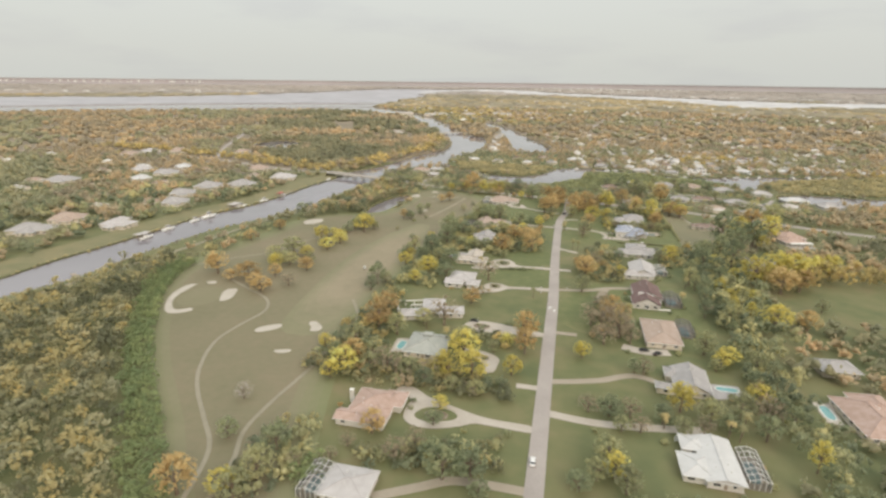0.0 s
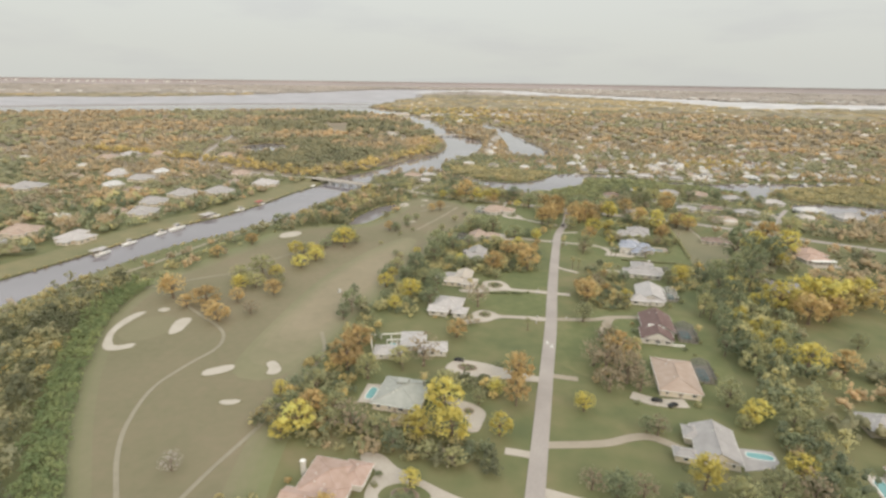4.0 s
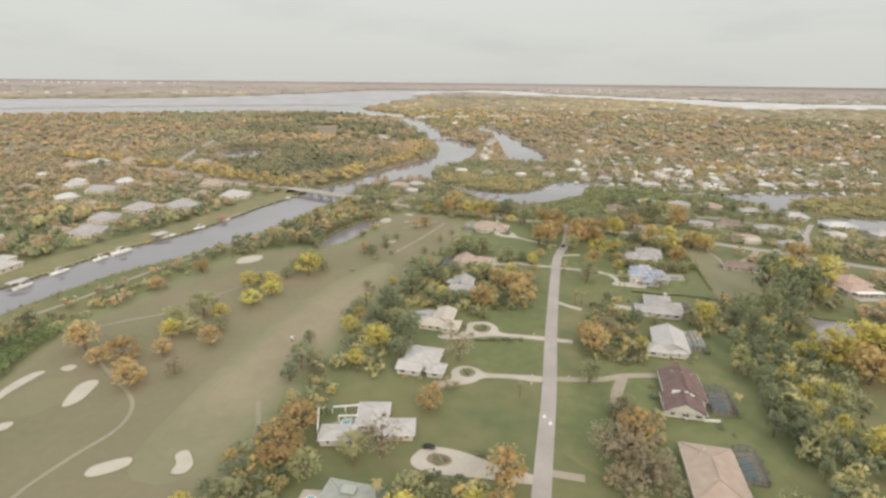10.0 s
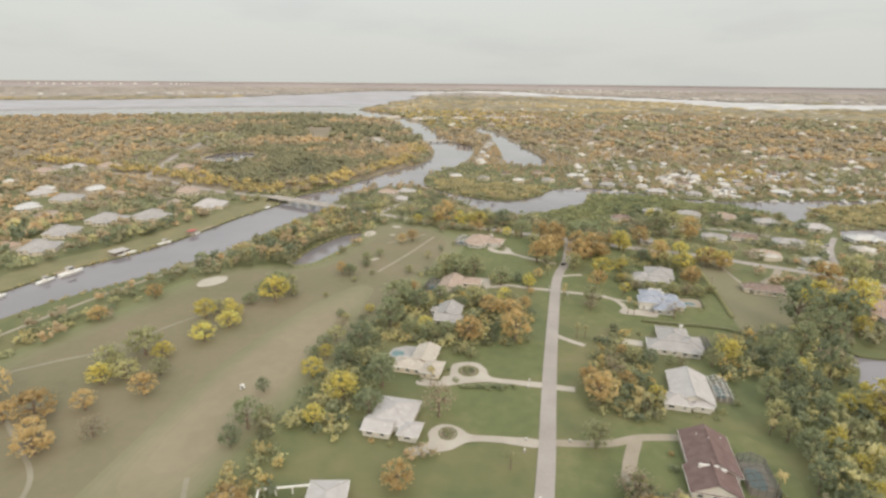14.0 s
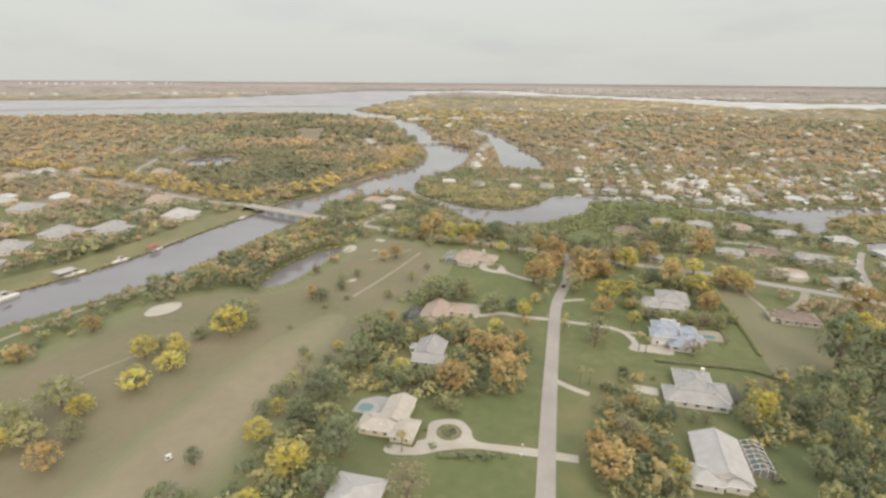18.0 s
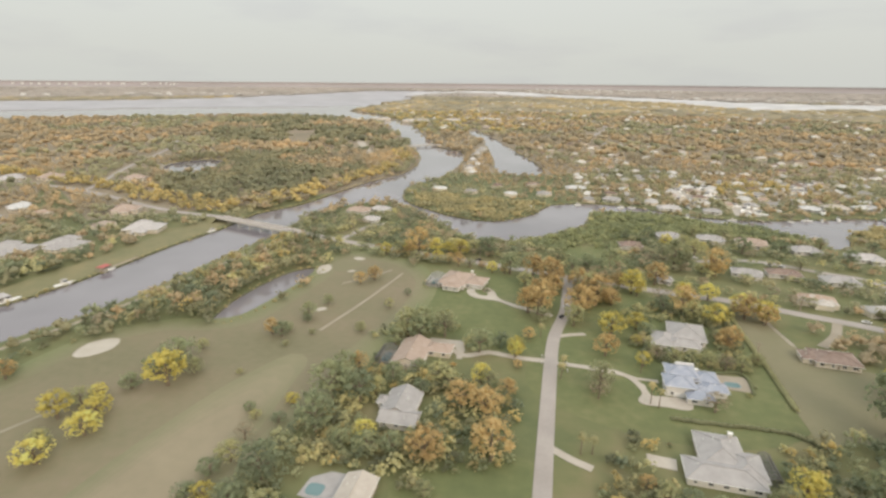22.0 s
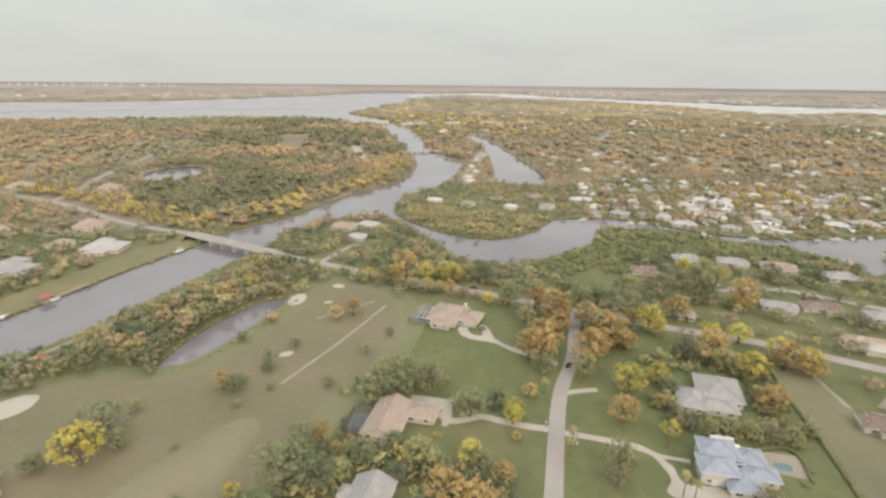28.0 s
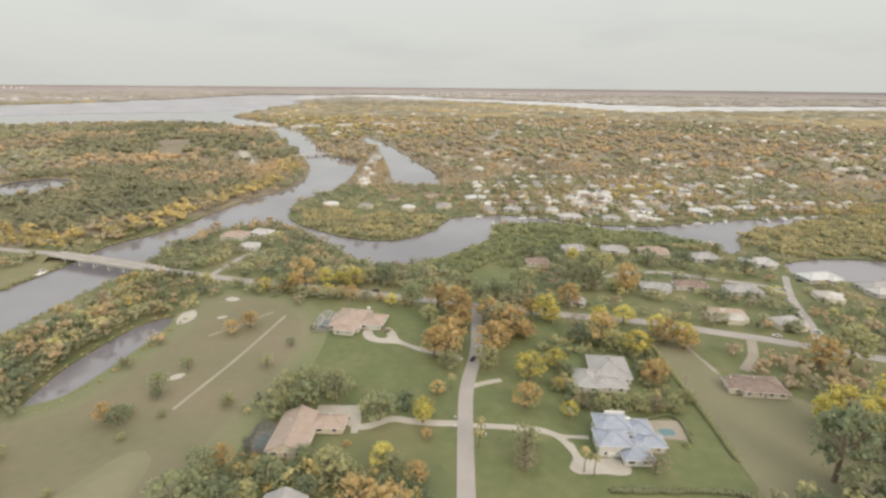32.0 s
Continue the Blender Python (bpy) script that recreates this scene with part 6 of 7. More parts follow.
def settle(xs, ys, g_, share, lo, hi, light, most):
    ok_ = free(xs, ys, 7)
    for zone in MANGROVES + [GREENWOOD]:
        ok_ &= ~inside(xs, ys, zone)
    n = 0
    for x, y in zip(xs[ok_], ys[ok_]):
        if g_.rand() < share and n < most:
            n += 1
            SUBURB.append((x, y, g_.uniform(lo, hi), g_.uniform(10, 15), g_.choice([0, 90, 12, -10, 80]), g_.rand() < light))


g_ = np.random.RandomState(6)
rows_x, rows_y = np.meshgrid(np.arange(24, 470, 25.0), np.array([852, 880, 915, 945, 985, 1015, 1060]))
settle((rows_x + g_.uniform(-5, 5, rows_x.shape)).ravel(), (rows_y + g_.uniform(-5, 5, rows_y.shape) + 0.08 * rows_x).ravel(), g_, 0.92, 12, 19, 0.62, 120)
strip_y = np.arange(1000, 1300, 26.0)
settle(np.interp(strip_y, [1000, 1300], [-135, -170]) + g_.uniform(-6, 6, len(strip_y)), strip_y, g_, 1.0, 12, 18, 0.9, 14)
settle(np.array([-150, -110, -62, -25, -85, 5, -40.0]), np.array([868, 862, 858, 868, 905, 905, 925.0]), g_, 1.0, 14, 20, 0.6, 7)
fx_, fy_, g_ = grid_places(34, 640, 1500, 5, 20, 46)
k_ = (fy_ > 1070) & (fx_ > -60)
settle(fx_[k_], fy_[k_], g_, 0.36, 12, 19, 0.25, 110)
fx_, fy_, g_ = grid_places(38, 380, 1000, 8, 58, 46)
k_ = (fx_ < -395) & (fy_ < 880) & (fx_ > -900)
settle(fx_[k_], fy_[k_], g_, 0.22, 15, 22, 0.15, 34)
k_ = (fx_ > 150) & (fy_ > 440) & (fy_ < 700)
settle(fx_[k_], fy_[k_], g_, 0.36, 14, 20, 0.2, 24)
HOUSE_FORMS = {}
for x, y, w, d, rz, light in SUBURB:
    key = (round(w / 3) * 3, round(d / 2) * 2, bool(light))
    if key not in HOUSE_FORMS:
        a, b, _ = key
        wall, roof = boxed(-a / 2, -b / 2, 0, a / 2, b / 2, 3), bmesh.new()
        box(wall, -a * 0.1, -b * 0.75, 0, a * 0.35, -b / 2 + 0.05, 2.95)
        hip(roof, -a / 2, -b / 2, a / 2, b / 2, 3.2, 0.42)
        hip(roof, -a * 0.1, -b * 0.75, a * 0.35, 0, 3.15, 0.42)
        pair = []
        for bm, mat in ((wall, "stucco"), (roof, "roof_light" if light else "roof_mixed")):
            me = bpy.data.meshes.new("wall")
            bm.to_mesh(me)
            bm.free()
            me.materials.append(M[mat])
            pair.append(me)
        HOUSE_FORMS[key] = pair
    t = thing("house", x, y, 0, rz, "pale-roofed suburban house among autumn trees" if light else "small brown-roofed suburban house among trees", "house", "distant suburb houses")
    shared("wall", HOUSE_FORMS[key][0], t)
    shared("roof", HOUSE_FORMS[key][1], t)
    FOOT.append((x, y, w / 2 - 1, d / 2 - 1))

# ---- woods as masses ----
NEAR_FORMS = [crown(50 + i, 8, 0, 96, (0.43, 0.43, 0.38), 0.52, (0.06, 0.12), 0.064, 0.25) for i in range(4)]
MID_FORMS = [crown(60 + i, 3, 0, 24, (0.36, 0.36, 0.34), 0.50, (0.14, 0.22), 0.12) for i in range(6)]
BUSH_FORMS = [crown(70 + i, 4, 0, 64, (0.42, 0.42, 0.30), 0.36, (0.08, 0.14), 0.085, 0.2) for i in range(4)]
MAT_FORMS = [crown(110 + i, 7, 0, 60, (0.50, 0.50, 0.05), 0.11, (0.065, 0.115), 0.045, 0.55) for i in range(4)]
CLUMP_FORMS = [crown(80 + i, 4, 0, 7, (0.48, 0.48, 0.10), 0.14, (0.09, 0.17), 0.11, 0.5) for i in range(6)]

x, y, g = grid_places(7.8, 0, 560, 11, 64, 52)
ok = free(x, y, 2.2)
x, y = x[ok], y[ok]
taken = inside(x, y, GOLF)
for o in OPEN:
    taken |= inside(x, y, o)
verge_strip = off_line(x, y, verge) < 15
masses = {}
CROSS_X, CROSS_Y = cross[:, 0], cross[:, 1]


def drift(xs, ys, size=1.0):
    """A slow wandering value from 0 to 1, so that kinds of trees grow in stands."""
    u, v = xs / size, ys / size
    wave = np.sin(u / 47 + 1.3 * np.sin(v / 61)) + np.sin(v / 53 + 1.7 * np.sin(u / 71 + 2)) + 0.7 * np.sin((u + v) / 23 + np.sin(u / 19))
    return np.clip(0.5 + wave / 4.2 + g.uniform(-0.16, 0.16, len(xs)), 0, 1)


def put(key, xs, ys, lo, hi, t0=0.85, t1=1.15, z=0.0):
    if len(xs):
        masses.setdefault(key, []).append(np.stack([xs, ys, np.full(len(xs), z), g.uniform(lo, hi, len(xs)), g.uniform(t0, t1, len(xs))], 1))


taken |= inside(x, y, SW_WOODS) | (off_line(x, y, GOLF) < 16) & (x < -70) & (y < 300)
wx, wy = np.meshgrid(np.arange(-320, -36, 5.4), np.arange(-20, 320, 5.4))
wx, wy = (wx + g.uniform(-2.4, 2.4, wx.shape)).ravel(), (wy + g.uniform(-2.4, 2.4, wy.shape)).ravel()
zone = inside(wx, wy, SW_WOODS) & free(wx, wy, 1.5) & ~inside(wx, wy, GOLF) & (np.degrees(np.arctan2(wx, wy + 110)) > -64)
lot, fringe = g.rand(len(wx)), off_line(wx, wy, GOLF) < 14
for mat, k, lo, hi in (("woods_brown", (lot > 0.3) & ~fringe, 5.5, 9.5), ("woods_green", (lot <= 0.3) & (lot > 0.06) & ~fringe, 5.0, 8.5), ("woods_gold", (lot <= 0.06) & ~fringe, 4.5, 7.5), ("woods_fringe", fringe, 4.5, 7.0)):
    put(("near", mat), wx[zone & k], wy[zone & k], lo, hi, 0.9, 1.45)
rim = GOLF[(GOLF[:, 0] < -74) & (GOLF[:, 1] < 300)]
rim_out = outward[(GOLF[:, 0] < -74) & (GOLF[:, 1] < 300)]
keep = (rim[:, 1] - 90) * 0.9 < -(rim[:, 0] + 40)
for away in (1.0, 4.0, 7.0, 10.0):
    for slide in (-0.35, 0.0, 0.35):
        spot = rim[keep] + rim_out[keep] * away + rim_out[keep][:, ::-1] * (1, -1) * slide * 10 + g.uniform(-1.0, 1.0, (keep.sum(), 2))
        put(("near", "woods_fringe"), spot[:, 0], spot[:, 1], 4.2, 6.2, 0.7, 1.1)
zone = inside(x, y, EAST_WOODS) & ~taken
keys = np.array(list("dvvyvdvvdv"))
near_edge = zone & (x < 98) & (g.rand(len(x)) < 0.3)
put(("near", "woods_dark"), x[zone & ~near_edge], y[zone & ~near_edge], 6.0, 9.0, 1.1, 1.6)
for px, py in zip(x[near_edge], y[near_edge]):
    tree(px, py, g.uniform(4.4, 7.4), str(keys[g.randint(len(keys))]), g.uniform(1.3, 1.75), "trees of the eastern wood")
taken |= zone
zone = inside(x, y, CANAL_BAND) & ~taken
pick = g.rand(len(x))
low = y < 440
for kind, k in (("woods_mixed", pick < 0.2), ("woods_brown", (pick >= 0.2) & (pick < 0.6)), ("woods_dark", (pick >= 0.6) & (pick < 0.92)), ("woods_gold", pick >= 0.92)):
    put(("near", kind), x[zone & k & ~low], y[zone & k & ~low], 8.0, 13.0, 0.9, 1.25)
for kind, k in (("woods_brown", pick < 0.4), ("woods_dark", pick >= 0.5)):
    put(("bush", kind), x[zone & low & k], y[zone & low & k], 5.0, 8.5, 0.6, 0.9)
taken |= zone
zone = inside(x, y, GOLD_ROW) & ~taken
put(("near", "woods_gold"), x[zone], y[zone], 7.5, 10.0, 1.5, 1.95)
taken |= zone
for o in MANGROVES:
    zone = inside(x, y, o) & ~taken
    put(("mat", "mangrove_green" if o is MANGROVES[0] else "mangrove"), x[zone], y[zone], 11.0, 16.0, 0.8, 1.3)
    taken |= zone
lots = inside(x, y, LOTS)
tx, ty = np.meshgrid(np.arange(-112, 104, 4.3), np.arange(60, 580, 4.3))
tx, ty = (tx + g.uniform(-1.6, 1.6, tx.shape)).ravel(), (ty + g.uniform(-1.6, 1.6, ty.shape)).ravel()
ok = free(tx, ty, 1.0)
tx, ty = tx[ok], ty[ok]
SORTS = {"g": "woods_dark", "m": "woods_brown", "o": "woods_gold", "y": "woods_gold", "b": "woods_mixed"}
for o, sorts in THICKETS:
    zone = inside(tx, ty, o)
    kind = g.randint(len(sorts), size=len(tx))
    for i, key in enumerate(sorts):
        k = zone & (kind == i)
        put(("bush", SORTS[key]), tx[k], ty[k], 3.6, 7.6, 0.8, 1.35)
zone = inside(tx, ty, EAST_WOODS) & (ty > 190) & (g.rand(len(tx)) < 0.55)
put(("bush", "woods_dark"), tx[zone], ty[zone], 4.5, 7.5, 1.0, 1.6)
taken |= lots
pick = g.rand(len(x))
zone = verge_strip & ~taken
taken |= zone
belt = (x < -330) & (off_line(x, y, cross) < 38) & (y > np.interp(x, CROSS_X, CROSS_Y)) & ~taken
put(("mid", "woods_gold"), x[belt], y[belt], 7.0, 10.0)
taken |= belt
south = (x < -340) & (off_line(x, y, cross) < 26) & ~taken
put(("near", "woods_gold"), x[south], y[south], 8.0, 11.0, 0.8, 1.1)
taken |= south
west = (x < -345) & ~taken
strip = inside(x, y, [(-330, 120), (-312, 180), (-297, 270), (-289, 302), (-280, 340), (-275, 385), (-268, 420), (-252, 475), (-240, 560), (-228, 625), (-245, 640), (-270, 520), (-310, 380), (-335, 250)]) & ~taken
put(("bush", "woods_mixed"), x[strip & (pick < 0.2)], y[strip & (pick < 0.2)], 2.5, 4.0, 0.8, 1.1)
taken |= strip
bend = (abs(x) < 260) & (y > 575) & ~taken
taken |= bend & (x > 72) & (g.rand(len(x)) < 0.5)
bend &= ~taken
for kind, k in (("woods_mixed", pick < 0.16), ("woods_dark", (pick >= 0.16) & (pick < 0.55)), ("woods_green", pick >= 0.58)):
    put(("near", kind), x[bend & k], y[bend & k], 7.5, 12.0, 0.5, 0.8)
taken |= bend
stand = drift(x, y)
shady = west & (pick < 0.26)
put(("mid", "woods_dark"), x[shady], y[shady], 8.5, 12.5)
west &= ~shady
taken |= shady
for part_of, share, key, lo, hi in ((west, 0.62, ("mid", "woods_mixed"), 8.5, 12.5), (~west & ~taken, 0.7, ("mid", "woods_mixed"), 7.0, 11.0)):
    zone = part_of & (pick < share) & (stand < 0.55)
    put(key, x[zone], y[zone], lo, hi)
    zone = part_of & (pick < share) & (stand >= 0.55)
    put((key[0], "woods_olive"), x[zone], y[zone], lo, hi)

x, y, g = grid_places(11.8, 560, 1050, 12, 58, 45)
ok = free(x, y, 2.5)
x, y = x[ok], y[ok]
taken = np.zeros(len(x), bool)
for o in OPEN:
    taken |= inside(x, y, o)
for o in MANGROVES:
    zone = inside(x, y, o) & ~taken
    put(("mat", "mangrove_green" if o is MANGROVES[0] else "mangrove"), x[zone], y[zone], 17.0, 22.0, 0.7, 1.1)
    taken |= zone
zone = inside(x, y, GREENWOOD) & ~taken
belt = (x < -325) & (off_line(x, y, cross) < 42) & (y > np.interp(x, CROSS_X, CROSS_Y)) & ~taken
put(("mid", "woods_gold"), x[belt], y[belt], 11.0, 15.0, 0.75, 1.0)
taken |= belt
zone &= ~belt
edge_of = off_line(x, y, OUTLINES[0]) < 45
fringe = zone & edge_of & (g.rand(len(x)) < 0.6)
put(("mid", "woods_gold"), x[fringe], y[fringe], 12.5, 17.0, 0.7, 0.95)
fringe = zone & edge_of & ~fringe
put(("mid", "woods_mixed"), x[fringe], y[fringe], 12.5, 17.0, 0.7, 0.95)
pick = g.rand(len(x))
stand = drift(x, y, 1.3)
put(("mid", "woods_olive"), x[zone & ~edge_of & (stand < 0.68)], y[zone & ~edge_of & (stand < 0.68)], 12.5, 17.0, 0.7, 0.95)
put(("mid", "woods_mixed"), x[zone & ~edge_of & (stand >= 0.68)], y[zone & ~edge_of & (stand >= 0.68)], 12.5, 17.0, 0.7, 0.95)
taken |= zone
pick = g.rand(len(x))
town = (x > -170) & ~taken
for part_of, share in ((town & (y < 1075), 0.95), (town & (y >= 1075), 0.8), (~town & ~taken, 0.85)):
    a, b = part_of & (pick < share) & (stand < 0.6), part_of & (pick < share) & (stand >= 0.6)
    small = 0.72 if share > 0.9 else 1.0
    put(("mid", "woods_mixed"), x[a], y[a], 8.8 * small, 13.0 * small, 0.7, 0.95)
    put(("mid", "woods_green"), x[b], y[b], 8.8 * small, 13.0 * small, 0.7, 0.95)

x, y, g = grid_places(30.0, 1050, 2400, 13, 57, 46)
ok = free(x, y, 6)
x, y = x[ok], y[ok]
taken = np.zeros(len(x), bool)
for o in OPEN:
    taken |= inside(x, y, o)
zone = inside(x, y, GREENWOOD) & ~taken
half = drift(x, y, 2.2) < 0.62
put(("clump", "woods_olive"), x[zone & half], y[zone & half], 32, 42, 0.9, 1.2)
put(("clump", "woods_mixed"), x[zone & ~half], y[zone & ~half], 32, 42, 0.9, 1.2)
taken |= zone
pick = g.rand(len(x))
ang = np.degrees(np.arctan2(x, y - 200))
# gold clumps in this direction paint a sun glow over the far suburb
glow_painted = (g.rand(len(x)) < np.clip(1 - abs(ang + 12) / 16, 0, 1) * np.clip((y - 1500) / 600, 0, 1) * 0.6) & ~taken
put(("clump", "woods_gold"), x[glow_painted], y[glow_painted], 28, 40, 0.7, 1.0)
taken |= glow_painted
stand = drift(x, y, 2.5) < 0.6
for kind, k in (("woods_mixed", stand), ("woods_green", ~stand)):
    k = k & ~taken & (pick < 0.9)
    put(("clump", kind), x[k], y[k], 28, 40, 0.7, 1.0)

# mounds of distant woods, in colours that carry painted haze
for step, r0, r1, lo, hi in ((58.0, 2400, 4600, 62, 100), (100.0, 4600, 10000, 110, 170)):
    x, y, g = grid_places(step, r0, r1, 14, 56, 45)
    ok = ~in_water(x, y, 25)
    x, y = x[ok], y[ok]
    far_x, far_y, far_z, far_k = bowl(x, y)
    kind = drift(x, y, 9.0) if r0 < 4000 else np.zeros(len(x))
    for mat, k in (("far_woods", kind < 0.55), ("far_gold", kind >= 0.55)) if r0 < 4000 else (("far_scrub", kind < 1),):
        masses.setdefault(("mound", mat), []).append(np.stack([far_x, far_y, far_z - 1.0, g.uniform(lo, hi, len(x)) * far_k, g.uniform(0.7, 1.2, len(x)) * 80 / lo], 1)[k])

sx, sy = np.meshgrid(np.arange(20, 480, 9.0), np.arange(838, 1090, 9.0))
sx, sy = (sx + g.uniform(-4, 4, sx.shape)).ravel(), (sy + 0.06 * sx + g.uniform(-4, 4, sx.shape)).ravel()
k = free(sx, sy, 1.0) & (g.rand(len(sx)) < 0.66)
for o in MANGROVES + YARDS:
    k &= ~inside(sx, sy, o) | (g.rand(len(sx)) < (0.2 if o in YARDS else 0.0))
stand = drift(sx, sy)
for kind, q in (("woods_gold", k & (stand < 0.2)), ("woods_mixed", k & (stand >= 0.2) & (stand < 0.55)), ("woods_green", k & (stand >= 0.55))):
    put(("mid", kind), sx[q], sy[q], 6.5, 10.5, 0.9, 1.3)
pond_bank = OUTLINES[3]
k = ~in_water(pond_bank[:, 0] - 6, pond_bank[:, 1] + 3, 0.5)
for row in range(2):
    put(("near", "woods_green"), pond_bank[k, 0] - 4.5 - row * 5 + g.uniform(-1.5, 1.5, k.sum()), pond_bank[k, 1] + 2 + row * 2 + g.uniform(-1.5, 1.5, k.sum()), 7.0, 10.0, 0.9, 1.2)

# low growth along the banks of the canal and the river
for o in (OUTLINES[0], OUTLINES[3], OUTLINES[2], OUTLINES[4], OUTLINES[1]):
    d_ = np.roll(o, -1, 0) - o
    steps = np.maximum(1, (np.linalg.norm(d_, axis=1) / 3.6).astype(int))
    pts = np.vstack([o[i] + d_[i] * np.linspace(0, 1, n, endpoint=False)[:, None] for i, n in enumerate(steps)])
    pts = pts + g.uniform(-1.6, 1.6, pts.shape)
    ok = (np.hypot(pts[:, 0], pts[:, 1] - 200) < 1150) & (pts[:, 1] > 130) & (off_line(pts[:, 0], pts[:, 1], cross) > 7) & (g.rand(len(pts)) < 0.8)
    pts = pts[ok]
    wide = 1.0 if o is not OUTLINES[4] else 2.2
    put(("bank", "mangrove"), pts[:, 0], pts[:, 1], 2.6 * wide, 4.6 * wide, 0.6, 1.0, -0.8)

MOUND_FORMS = [(ICO[0][0] * (0.55, 0.55, 0.10) * (1 + 0.3 * np.random.RandomState(200 + i).uniform(-1, 1, (12, 1))), ICO[0][1]) for i in range(5)]
WOODS = {"mound": MOUND_FORMS, "bank": [crown(95 + i, 2, 0, 22, (0.40, 0.40, 0.22), 0.26, (0.14, 0.22), 0.10) for i in range(4)], "near": NEAR_FORMS, "mid": MID_FORMS, "bush": BUSH_FORMS, "clump": CLUMP_FORMS, "mat": MAT_FORMS}
TELL = {"woods_green": "dense green subtropical woods", "woods_mixed": "autumn-tinted olive and rust woods", "woods_gold": "golden-leaved trees among the woods, the farthest painted with sun glow", "far_scrub": "far-shore woods with haze painted into their colour", "far_woods": "olive woods beyond the suburb, paled for haze", "far_gold": "golden woods beyond the suburb, paled for haze", "woods_dark": "tall dark green eastern trees", "woods_olive": "broad olive-green woods beside the river", "woods_brown": "tangled brown-green scrub woods", "woods_fringe": "fresh green edge of the scrub woods", "mangrove": "low dense olive-green mangroves", "mangrove_green": "low bright green mangroves on the point"}
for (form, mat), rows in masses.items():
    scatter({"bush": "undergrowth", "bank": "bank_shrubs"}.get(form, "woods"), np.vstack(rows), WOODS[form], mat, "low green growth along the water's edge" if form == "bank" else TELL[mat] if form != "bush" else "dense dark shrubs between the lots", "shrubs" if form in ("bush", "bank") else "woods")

# pale roofs scattered through the far suburb
x, y, g = grid_places(42.0, 1500, 3600, 21, 20, 48)
ok = (~in_water(x, y, 15)) & (g.rand(len(x)) < 0.17)
x, y = x[ok], y[ok]
for o in MANGROVES + [GREENWOOD]:
    k = ~inside(x, y, o)
    x, y = x[k], y[k]
hx_, hy_, hz_, hk_ = bowl(x, y)
bm = bmesh.new()
hip(bm, -0.5, -0.35, 0.5, 0.35, 0.30, 0.5, over=0.02)
bmesh.ops.triangulate(bm, faces=bm.faces[:])
bm.verts.ensure_lookup_table()
form = (np.array([v.co[:] for v in bm.verts]), np.array([[v.index for v in f.verts] for f in bm.faces]))
bm.free()
scatter("far_houses", np.stack([hx_, hy_, hz_ + 2.0, g.uniform(11, 18, len(hx_)) * hk_, np.full(len(hx_), 1.0)], 1), [form], "far_roof", "pale house roofs scattered through far woods", "houses", smooth=False)


# ---- bridge over the canal ----
def bridge(ax, ay, bx, by, z, width, spans, label, rails=True, k=1.0):
    a, b = Vector((ax, ay, 0)), Vector((bx, by, 0))
    length, turn = (b - a).length, math.degrees(math.atan2(by - ay, bx - ax))
    t = thing("bridge", ax, ay, 0, turn, label, "bridge", "bridges")
    part("deck", boxed(-1, -width / 2, z - 0.9, length + 1, width / 2, z), M["bridge"], t)
    part("road_surface", boxed(-1, -width / 2 + 0.9, z + 0.004, length + 1, width / 2 - 0.9, z + 0.03), M["asphalt"], t, "grey asphalt carriageway")
    for s in (-1, 1):
        y = s * (width / 2 - 0.3)
        r = part("parapet", boxed(-1, y - 0.2, z, length + 1, y + 0.2, z + 0.35), M["bridge"], t)
        if rails:
            part("rail", boxed(-1, y - 0.12, z + 0.8, length + 1, y + 0.12, z + 1.0), M["bridge"], r)
            for i in range(int(length / 4) + 1):
                part("rail_post", boxed(i * 4 - 0.15, y - 0.12, z + 0.35, i * 4 + 0.15, y + 0.12, z + 0.8), M["bridge"], r)
    for i in range(1, spans):
        x = length * i / spans
        cap = part("pier_cap", boxed(x - 0.7 * k, -width / 2 + 0.4, z - 1.7, x + 0.7 * k, width / 2 - 0.4, z - 0.9), M["bridge"], t)
        for q in range(4):
            y = (-width / 2 + 1.2) + q * (width - 2.4) / 3
            part("pile", tube(bmesh.new(), (x, y, -3), (x, y, z - 1.7), 0.4, 0.4, 8), M["bridge"], cap)
    return t


bridge(-315, 667, -218, 637, 4.5, 10.0, 7, "low concrete road bridge over the canal")
bridge(-322, 1275, -255, 1320, 3.0, 9.0, 5, "small pale bridge over the river", False)
bridge(-1080, 2262, -806, 2040, 5.0, 14.0, 9, "long pale bridge at the estuary mouth", False)


